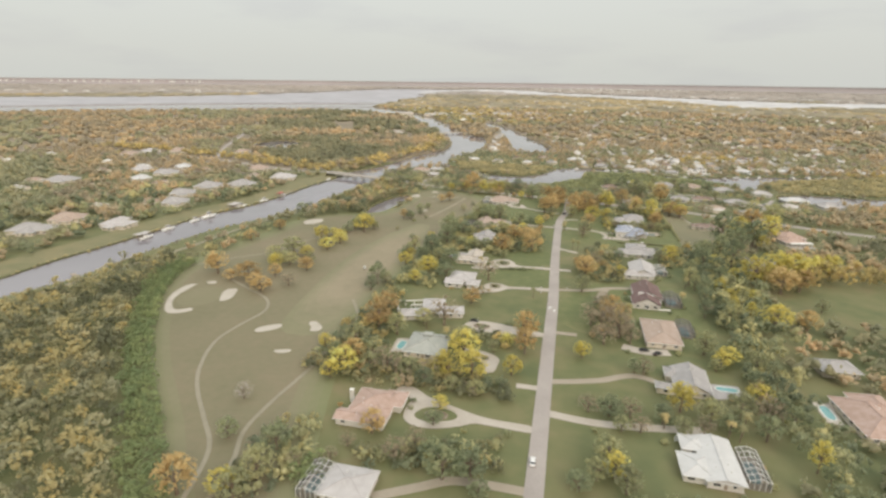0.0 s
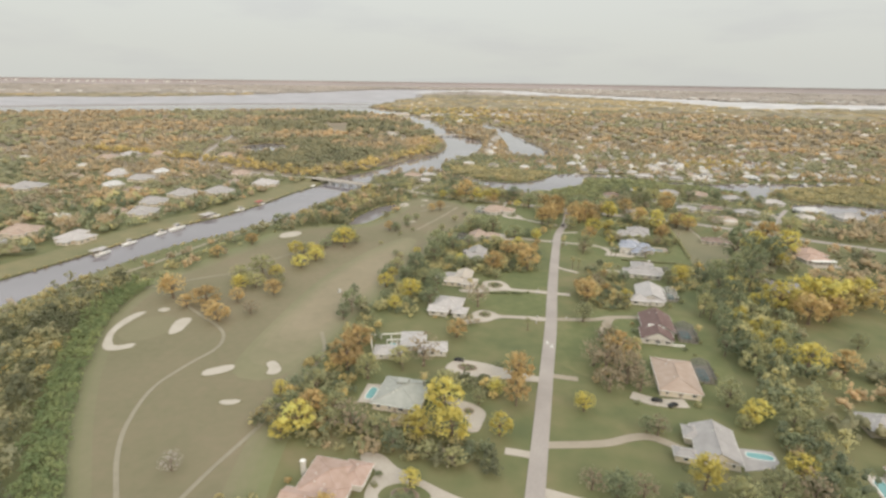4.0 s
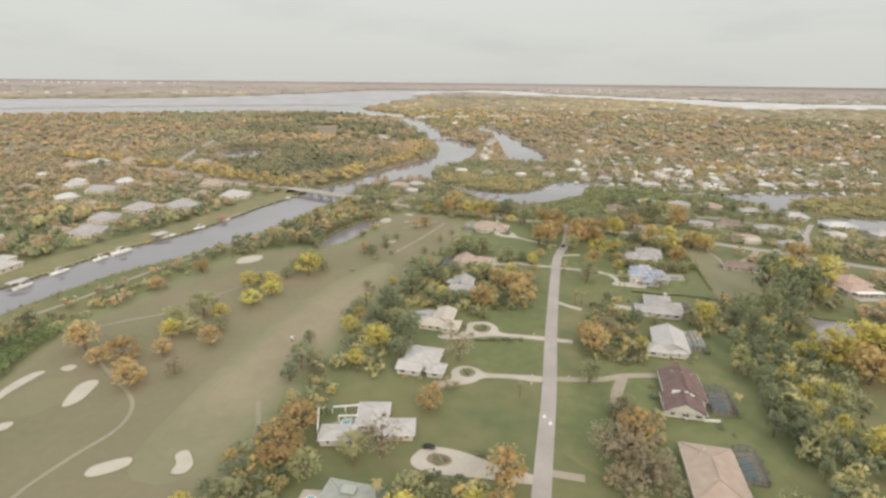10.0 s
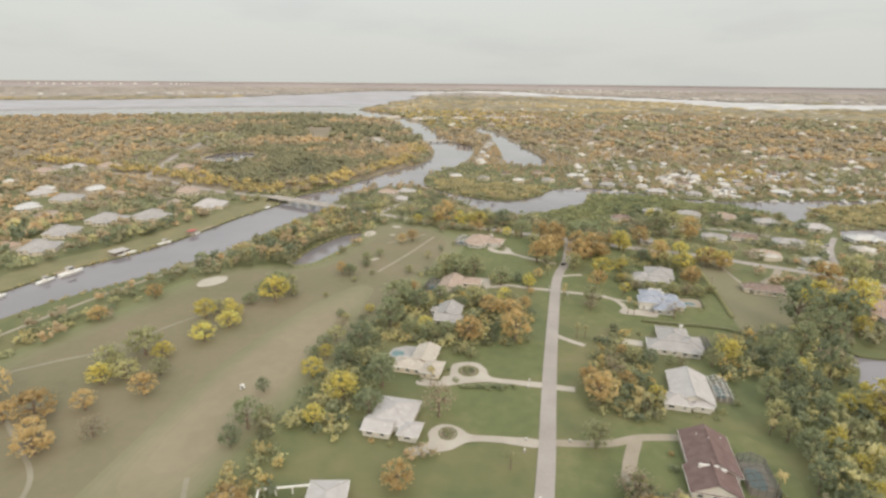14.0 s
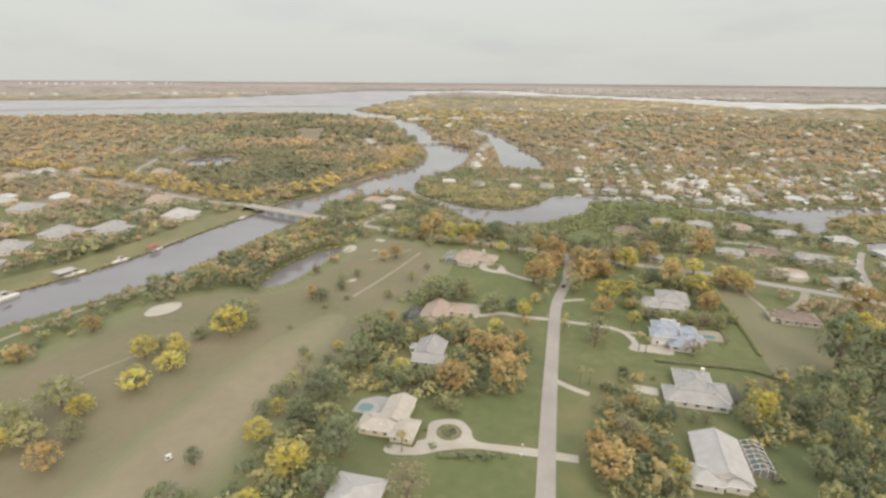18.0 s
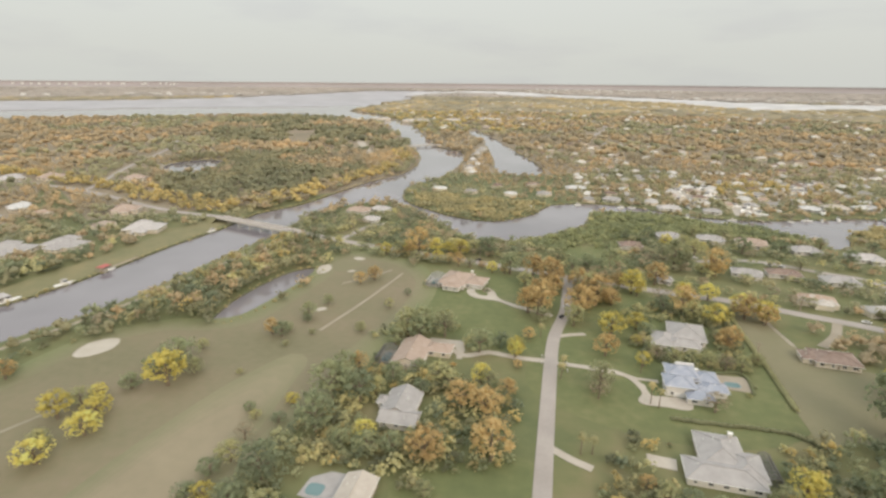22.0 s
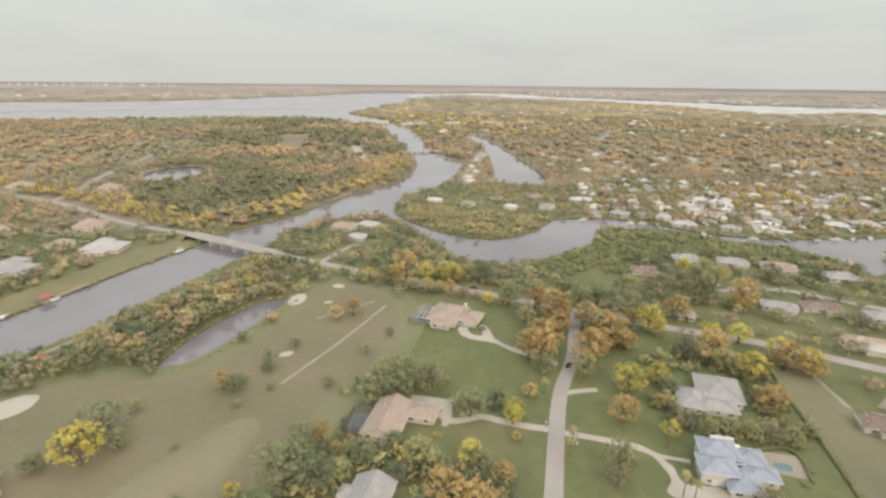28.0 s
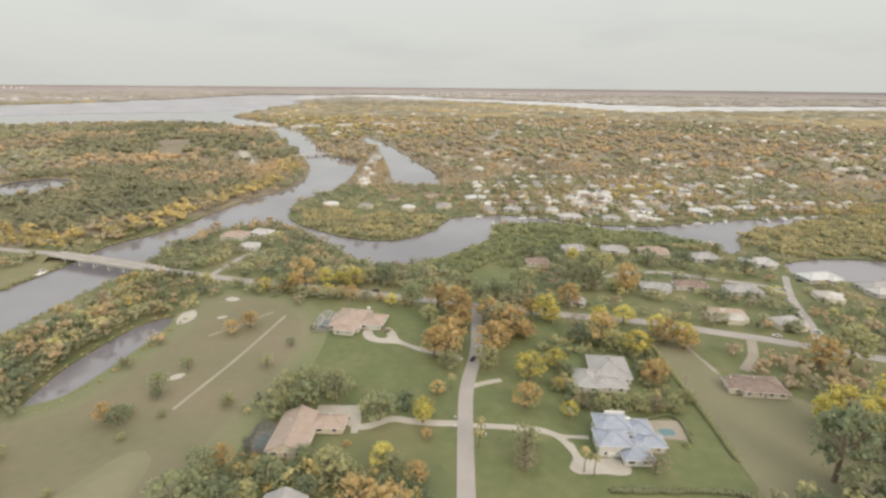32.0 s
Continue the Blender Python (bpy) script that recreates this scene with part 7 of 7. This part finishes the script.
# ---- boats and docks ----
def boat_meshes(scale_):
    bm = bmesh.new()
    rows = []
    for u, w, keel in ((-1.0, 0.85, -0.3), (-0.3, 1.0, -0.4), (0.4, 0.85, -0.35), (0.8, 0.45, -0.2), (1.0, 0.05, 0.1)):
        rows.append([bm.verts.new((u * 3.5, y * w * 1.2, z)) for y, z in ((-1, 0.75 + 0.15 * max(0, u)), (-0.7, 0.0), (0, keel), (0.7, 0.0), (1, 0.75 + 0.15 * max(0, u)))])
    for a, b in zip(rows[:-1], rows[1:]):
        for i in range(4):
            bm.faces.new((a[i], a[i + 1], b[i + 1], b[i]))
        bm.faces.new((a[4], a[0], b[0], b[4]))
    bm.faces.new(rows[0])
    top = boxed(-1.2, -0.75, 0.7, 1.0, 0.75, 1.5)
    for v in top.verts:
        if v.co.z > 1:
            v.co.x *= 0.75
            v.co.y *= 0.85
    roof = boxed(-1.3, -0.8, 2.15, 0.7, 0.8, 2.25)
    glass = boxed(-0.4, -0.66, 1.46, 0.75, 0.66, 1.9)
    out = []
    for name, b, mat in (("hull", bm, "white_paint"), ("cabin", top, "white_paint"), ("canopy", roof, "roof_pale"), ("windscreen", glass, "window")):
        me = bpy.data.meshes.new(name)
        b.to_mesh(me)
        b.free()
        me.materials.append(M[mat])
        out.append((name, me))
    return out


BOAT = boat_meshes(1)
POLE = bpy.data.meshes.new("canopy_post")
_b = bmesh.new()
for px_, py_ in ((-1.1, -0.7), (-1.1, 0.7), (0.5, -0.7), (0.5, 0.7)):
    bar(_b, (px_, py_, 0.7), (px_, py_, 2.2), 0.07)
_b.to_mesh(POLE)
_b.free()
POLE.materials.append(M["screen_bar"])


def boat(x, y, rz, s=1.0, label="white motor boat moored at the bank"):
    t = thing("boat", x, y, -0.8, rz, label, "boat", "moored boats")
    t.scale = (s, s, s)
    for name, me in BOAT:
        shared(name, me, t)
    shared("canopy_post", POLE, t)


def dock(x, y, w, d, rz, label="weathered timber dock on piles", roof=""):
    t = thing("dock", x, y, 0, rz, label, "dock", "docks on the canal")
    n = max(3, int(w / 0.9))
    for i in range(n):
        part("plank", boxed(-w / 2 + i * w / n + 0.03, -d / 2, 0.12, -w / 2 + (i + 1) * w / n - 0.03, d / 2, 0.2), M["wood"], t)
    for px, py in ((-w / 2 + 0.2, -d / 2), (w / 2 - 0.2, -d / 2), (-w / 2 + 0.2, d / 2), (w / 2 - 0.2, d / 2)):
        part("pile", tube(bmesh.new(), (px, py, -2.2), (px, py, 1.0 if not roof else 3.3), 0.16, 0.15, 7), M["wood"], t)
    if roof:
        bm = bmesh.new()
        hip(bm, -w / 2, -d / 2, w / 2, d / 2, 3.3, 0.3)
        part("roof", bm, M[roof], t)


for x, y, rz, s in ((-329, 408, 84, 1.7), (-326, 424, 80, 2.3), (-322, 469, 75, 2.0), (-314, 500, 72, 1.8), (-309, 530, 80, 1.4), (-302, 636, 85, 1.5), (-331, 350, 84, 1.8), (-332, 377, 82, 1.8)):
    boat(x, y, rz, s)
dock(-333, 427, 5, 16, -6)
dock(-327, 466, 10, 12, -16, "timber boathouse with a pale hipped roof", "roof_pale")
dock(-311, 545, 3, 26, -2)
dock(-311, 528, 6, 8, -4, "boat lift under a red canopy", "red")
dock(-304, 637, 4, 14, 4)
dock(-335, 350, 6, 12, -5, "timber boathouse with a pale hipped roof", "roof_pale")
dock(-336, 378, 4, 10, -6)
dock(-308, 262, 3, 14, 62)
g = np.random.RandomState(77)
bank_n, bank_s = smooth_line(EAST_CANAL[:12], 14), smooth_line(EAST_CANAL[19:], 26)
for line, s_ in ((bank_n, -1), (bank_s, 1)):
    for p in line[1:]:
        if g.rand() < 0.75:
            q = p + (g.uniform(-3, 3), s_ * g.uniform(3, 6))
            boat(q[0], q[1], g.choice([0, 90, 80, 100, 180]), g.uniform(0.9, 1.7), "white boat moored at a canal dock")
for p in smooth_line([(-8, 1000), (-28, 1080), (-66, 1200), (-110, 1320)], 26)[1:]:
    if g.rand() < 0.7:
        boat(p[0] + g.uniform(-6, 4), p[1] + g.uniform(-6, 6), g.choice([20, 110, 75]), g.uniform(0.9, 1.5), "white boat moored in the marina")
for x, y in ((-178, 846), (-164, 900), (15, 828), (60, 826), (-36, 805)):
    boat(x, y, 40, 1.4)
for i in range(240):
    x, y = g.uniform(118, 350), g.uniform(815, 1070)
    stored = any(inside(np.array([x]), np.array([y]), o)[0] for o in YARDS)
    if (stored or i % 7 == 0) and not in_water(np.array([x]), np.array([y]), 3)[0]:
        t = thing("boat", x, y, 0.35, g.uniform(0, 360), "white boat stored ashore in a yard", "boat", "boats in the yard")
        s = g.uniform(1.4, 2.6)
        t.scale = (s, s, s)
        for name, me in BOAT:
            shared(name, me, t)


# ---- vehicles ----
def wheel_part(parent, x, y, r):
    w = part("wheel", tube(bmesh.new(), (x, y - 0.11, r), (x, y + 0.11, r), r, r, 12), M["dark"], parent)
    part("rim", tube(bmesh.new(), (x, y - 0.13, r), (x, y + 0.13, r), r * 0.55, r * 0.55, 10), M["screen_bar"], w)


def car(x, y, rz, paint, label, tall=1.0, z=0.26):
    t = thing("car", x, y, z, rz, label, "car", "cars")
    bm = bmesh.new()
    prof = [(-2.3, 0.35), (-2.3, 0.85 * tall), (-1.9, 0.98 * tall), (1.0, 0.98 * tall), (2.2, 0.8 * tall), (2.3, 0.35)]
    left, right = ([bm.verts.new((px, s * 0.92, pz)) for px, pz in prof] for s in (1, -1))
    bm.faces.new(left)
    bm.faces.new(right[::-1])
    for i in range(len(prof)):
        j = (i + 1) % len(prof)
        bm.faces.new((left[i], left[j], right[j], right[i]))
    part("body", bm, M[paint], t)
    cab = boxed(-1.8, -0.85, 0.97 * tall, 1.0, 0.85, 1.48 * tall)
    for v in cab.verts:
        if v.co.z > 1.2 * tall:
            v.co.x = v.co.x * 0.72 - 0.1
            v.co.y *= 0.82
    part("cabin_glass", cab, M["window"], t, "dark tinted glass")
    part("roof", boxed(-1.38, -0.69, 1.485 * tall, 0.6, 0.69, 1.53 * tall), M[paint], t)
    for wx in (-1.45, 1.45):
        for wy in (-0.85, 0.85):
            wheel_part(t, wx, wy, 0.34)
    for wy in (-0.6, 0.6):
        part("headlight", boxed(2.2, wy - 0.18, 0.6, 2.31, wy + 0.18, 0.75), M["white_paint"], t)
        part("tail_light", boxed(-2.31, wy - 0.18, 0.65, -2.25, wy + 0.18, 0.8), M["red"], t)


car(-1.4, 155, 90, "car_silver", "silver car driving along the grey lane")
car(4.6, 541, 82, "white_paint", "white van on the lane under the trees", 1.35)
car(2.4, 526, 68, "dark", "dark car driving down the lane")
car(46, 249.5, 10, "dark", "dark car parked on a concrete drive", z=0.16)
car(52, 247.5, 40, "dark", "dark car parked on a concrete drive", z=0.16)
car(55, 304, 30, "white_paint", "white car parked behind the house", z=0.0)
car(-41, 261.5, 10, "dark", "dark car parked on a looping drive", z=0.16)
for i, (x, y, rz) in enumerate(((150, 655, 150), (158, 653, 140), (147, 646, 60), (206, 612, 95), (200, 590, 70), (215, 632, 120), (236, 650, 20), (196, 566, 110), (100, 660, 20), (170, 560, 160), (-60, 614, 170))):
    car(x, y, rz, ("white_paint", "car_silver", "dark", "white_paint")[i % 4], ("white", "silver", "dark", "white")[i % 4] + " car parked in the canal neighbourhood", z=0.16)
cart = thing("golf_cart", -130, 325, 0.1, 60, "small pale golf cart on the dry fairway", "golf cart")
part("body", boxed(-1.1, -0.6, 0.3, 1.1, 0.6, 0.75), M["white_paint"], cart)
part("seat", boxed(-0.5, -0.55, 0.75, 0.1, 0.55, 1.1), M["dark"], cart)
part("roof", boxed(-0.9, -0.62, 1.85, 0.9, 0.62, 1.95), M["white_paint"], cart)
for px in (-0.85, 0.85):
    for py in (-0.55, 0.55):
        part("roof_post", bar(bmesh.new(), (px, py, 0.75), (px, py, 1.86), 0.07), M["dark"], cart)
        wheel_part(cart, px * 0.85, py, 0.24)


# ---- hedges, fences, poles, pergola ----
def hedge(line, width, height, label, mat="leaf_v"):
    line = smooth_line(line, width * 0.45)
    r = np.random.RandomState(int(abs(line[0, 0]) * 10))
    forms = [crown(90 + i, 9, 0, 20, (0.36, 0.36, 0.3), 0.42, (0.14, 0.24), 0.07) for i in range(3)]
    vs, fs, n = [], [], 0
    for p in line:
        v, f = forms[r.randint(3)]
        vs.append(v * (width * r.uniform(0.9, 1.2), width * r.uniform(0.9, 1.2), height * r.uniform(0.9, 1.2)) + (p[0], p[1], 0))
        fs.append(f + n)
        n += len(v)
    tagged(new("hedge", raw_mesh("hedge", np.vstack(vs), np.vstack(fs), M[mat])), label, "hedge", "hedges")


hedge([(97.4, 560), (97.2, 520), (98, 490), (98, 457)], 2.8, 1.5, "long dark hedge dividing two lawns")
hedge([(47.6, 439), (63, 439.4), (80, 440), (90, 439.2), (97, 435), (99, 428)], 2.8, 1.4, "low clipped hedge across a lawn")
hedge([(-20, 354), (-25, 353), (-31, 351), (-38, 349)], 3.0, 1.5, "low shrubs along a white drive", "leaf_d")
hedge([(72, 480), (84, 482), (85, 466)], 1.4, 1.4, "hedge round a pool terrace", "leaf_d")


def utility_pole(x, y, h, rz):
    t = thing("utility_pole", x, y, 0, rz, "tall pale wooden utility pole with crossarm", "utility pole", "utility poles")
    part("pole", tube(bmesh.new(), (0, 0, -0.3), (0, 0, h), 0.26, 0.18, 8), M["roof_tan"], t)
    part("crossarm", boxed(-1.4, -0.08, h - 1.0, 1.4, 0.08, h - 0.8), M["wood"], t)
    for q in (-1.2, 0, 1.2):
        part("insulator", tube(bmesh.new(), (q, 0, h - 0.8), (q, 0, h - 0.5), 0.07, 0.05, 6), M["screen_bar"], t)


for x, y, h in ((-435, 730, 12), (-414, 731, 12), (-327, 696, 13), (-230, 675, 13), (-201, 671, 12), (-181, 665, 12), (-133, 676, 9), (-120, 634, 11), (97, 503, 8), (140, 570, 10), (-60, 620, 10)):
    utility_pole(x, y, h, -15)

for x, y in ((-10, 361), (-10, 355.5), (-8, 319.5), (-8, 313), (8, 322.5), (-6, 477), (-6, 471), (6, 472.5), (6, 466.5)):
    t = thing("gate_pillar", x, y, 0, 0, "short pale masonry pillar at a driveway mouth", "pillar", "driveway pillars")
    part("shaft", boxed(-0.3, -0.3, 0, 0.3, 0.3, 1.2), M["roof_pale"], t)
    part("cap", boxed(-0.36, -0.36, 1.2, 0.36, 0.36, 1.3), M["stucco_white"], t)

pergola = thing("pergola", -82, 267, 0, 0, "white timber pergola frame round a lawn court", "pergola")
corners = ((-6.9, 3.9, 7.9, 9.6), (-6.9, 3.9, -1.4, -8.4), (2.9, 0.9, 10.4, 3.2))
for x0, y0, x1, y1 in corners:
    part("beam", bar(bmesh.new(), (x0, y0, 2.9), (x1, y1, 2.9), 0.5), M["white_paint"], pergola)
    for u in (0.0, 0.33, 0.66, 1.0):
        part("post", bar(bmesh.new(), (x0 + (x1 - x0) * u, y0 + (y1 - y0) * u, 0), (x0 + (x1 - x0) * u, y0 + (y1 - y0) * u, 2.8), 0.36), M["white_paint"], pergola)
fence = thing("low_wall", 63.5, 303.5, 0, 8, "short white garden wall beside the lawn", "wall")
part("wall", boxed(-3.2, -0.15, 0, 3.2, 0.15, 1.0), M["white_paint"], fence)
part("coping", boxed(-3.3, -0.25, 1.0, 3.3, 0.25, 1.1), M["white_paint"], fence)

for i in range(13):
    x = -140 + i * 8.5
    tree(x, np.interp(x, CROSS_X, CROSS_Y) - 10 - (i * 5 % 7), 6.0 + (i * 3 % 5) * 0.8, "oyoovoyoovoyo"[i], 1.0, "trees along the cross road")
monitor = [o for o in bpy.data.objects if o.get("label", "").startswith("grey-green metal-roofed house")][0]
part("roof_monitor", boxed(-3.0, 2.0, 4.6, 1.6, 5.6, 6.5), M["roof_teal"], monitor)


# ---- planted beds and shrubs round the houses ----
SHRUBS, SHRUB_FORMS = {}, [crown(140 + i, 9, 0, 150, (0.44, 0.44, 0.34), 0.36, (0.07, 0.14), 0.06, 0.25) for i in range(3)]


def shrub(x, y, d, key="d", tall=0.8):
    COUNT[0] += 1
    i = COUNT[0]
    t = thing("shrub", x, y, 0.0, (i * 137) % 360, "rounded green garden shrub beside a house" if key in "dv" else "rust-tinted garden shrub beside a house", "shrub", "garden shrubs")
    t.scale = (d, d * (0.85 + (i % 5) * 0.06), d * tall)
    if key not in SHRUBS:
        SHRUBS[key] = [raw_mesh("foliage", v, f, M[LOOK[key][0]], False) for v, f in SHRUB_FORMS]
    shared("foliage", SHRUBS[key][i % 3], t)


def bed(cx, cy, rx, ry, shrubs):
    t = thing("planting_bed", cx, cy, 0, 0, "oval mulched bed ringed by a drive", "flower bed", "planting beds")
    part("mulch", sheet(bmesh.new(), ring(0, 0, rx, ry, 24), 0.26, 0.3), M["bark"], t)
    part("edging", ribbon_flat(ring(0, 0, rx, ry, 24) + ring(0, 0, rx, ry, 24)[:1], 0.3, 0.30), M["wood"], t)
    for i in range(shrubs):
        a = i * 2.4
        shrub(cx + rx * 0.55 * math.cos(a), cy + ry * 0.55 * math.sin(a), min(rx, ry) * (0.75 + 0.2 * (i % 3)), "dvd"[i % 3], 0.6)


for row in ((-37.9, 363.0, 3.6, 3.6, 5), (-37.2, 316.4, 2.9, 3.0, 4), (-36, 256.3, 4.6, 3.0, 4), (-40.5, 173.6, 4.6, 3.0, 6), (-29.0, 223.0, 2.1, 2.2, 3), (-45, 556, 2.6, 3.0, 3)):
    bed(*row)
g = np.random.RandomState(31)
for cx, cy, hx, hy in [f for f in FOOT if abs(f[0]) < 100 and 100 < f[1] < 600 and 3 < f[2] < 15]:
    for i in range(3):
        side = g.randint(3)
        u = g.uniform(-0.9, 0.9)
        x, y = ((cx + u * hx, cy - hy - 0.6), (cx + hx + 0.6, cy + u * hy), (cx - hx - 0.6, cy + u * hy))[side]
        if all(abs(x - fx) > fw - 1 or abs(y - fy) > fh - 1 for fx, fy, fw, fh in FOOT) and all(off_line(np.array([x]), np.array([y]), np.array(line, float))[0] > w / 2 + 1 for _, line, w, _ in DRIVES):
            shrub(x, y, g.uniform(2.0, 3.6), "dvdvdo"[g.randint(6)])
for x, y in ((-22, 351), (-27, 350.5), (-31, 350), (-16, 354), (-42, 353), (-60, 180), (-46, 190), (-22, 262), (30, 262), (38, 246), (44, 262), (62, 250), (66, 300), (70, 296), (40, 300), (-12, 168), (-28, 166), (20, 178)):
    shrub(x, y, 2.6 + (abs(x) * 7 % 5) * 0.3, "dvd"[int(abs(y)) % 3])

for o in (OPEN[3],):
    tagged(mesh_object("meadow", sheet(bmesh.new(), o, 0.12), M["green"]), "open green meadow inside the woods", "grass", kind="structure")
for i, p in enumerate(smooth_line(EAST_CANAL[1:10], 30)):
    if i % 2 == 0:
        dock(p[0], p[1] - 3, 3.0, 9, 8 * (i % 3) - 8, "weathered timber dock behind a canal house")

# ---- the far shores ----
for x, y, w, rz in ((-622, 1985, 70, 35), (-483, 1940, 90, 20), (-374, 2000, 60, 10), (-260, 2064, 80, 15), (-150, 2140, 60, 5)):
    t = thing("condo_block", x, y, 0, rz, "long cream waterfront apartment block", "apartment block", "waterfront blocks")
    part("wall", boxed(-w / 2, -9, 0, w / 2, 9, 7), M["stucco"], t)
    bm = bmesh.new()
    hip(bm, -w / 2, -9, w / 2, 9, 7.2, 0.35)
    part("roof", bm, M["roof_pale"], t)
    for i in range(int(w / 8)):
        f, p = pane_meshes(2.4, 1.3)
        for z in (1.8, 5.0):
            win = shared("window", f, t, pose(-w / 2 + 4 + i * 8, -9.05, z))
            shared("pane", p, win)
g = np.random.RandomState(5)
bm = bmesh.new()
for az, r, n, lo, hi, spread in ((-46, 15000, 40, 8, 26, 8), (4, 8300, 60, 10, 24, 8), (-2, 6900, 40, 10, 18, 9), (20, 4900, 60, 8, 14, 16), (-38, 3300, 40, 6, 10, 16), (-40, 5200, 26, 10, 16, 14), (10, 3000, 46, 5, 8, 18)):
    for i in range(n):
        a, rr = radians(az + g.uniform(-spread, spread)), r * g.uniform(0.97, 1.08)
        x, y = HUB[0] + rr * math.sin(a), HUB[1] + rr * math.cos(a)
        if in_water(np.array([x]), np.array([y]))[0]:
            continue
        bx_, by_, bz_, bk_ = bowl(x, y)
        w, h = g.uniform(14, 45) * bk_, g.uniform(lo, hi) * bk_
        box(bm, bx_ - w / 2, by_ - 8, bz_ - 3, bx_ + w / 2, by_ + 8, bz_ + h)
tagged(mesh_object("far_buildings", bm, M["white_paint"]), "pale buildings lining the far shores", "buildings", kind="stuff")
tagged(mesh_object("pond_shore", ribbon(bmesh.new(), np.vstack([OUTLINES[4], OUTLINES[4][:1]]), 16, 0.12), M["soil"]), "pale sandy rim of a pond", "sand", kind="structure")
tagged(mesh_object("clearing", sheet(bmesh.new(), OPEN[3], 0.1), M["golf"]), "mown clearing in the western woods", "grass", kind="structure")
tagged(mesh_object("clearing_road", ribbon(bmesh.new(), np.array([(-445, 1352), (-390, 1240), (-338, 1133)], float), 16, 0.12), M["concrete"]), "pale strip in a clearing by the river", "road", kind="structure")
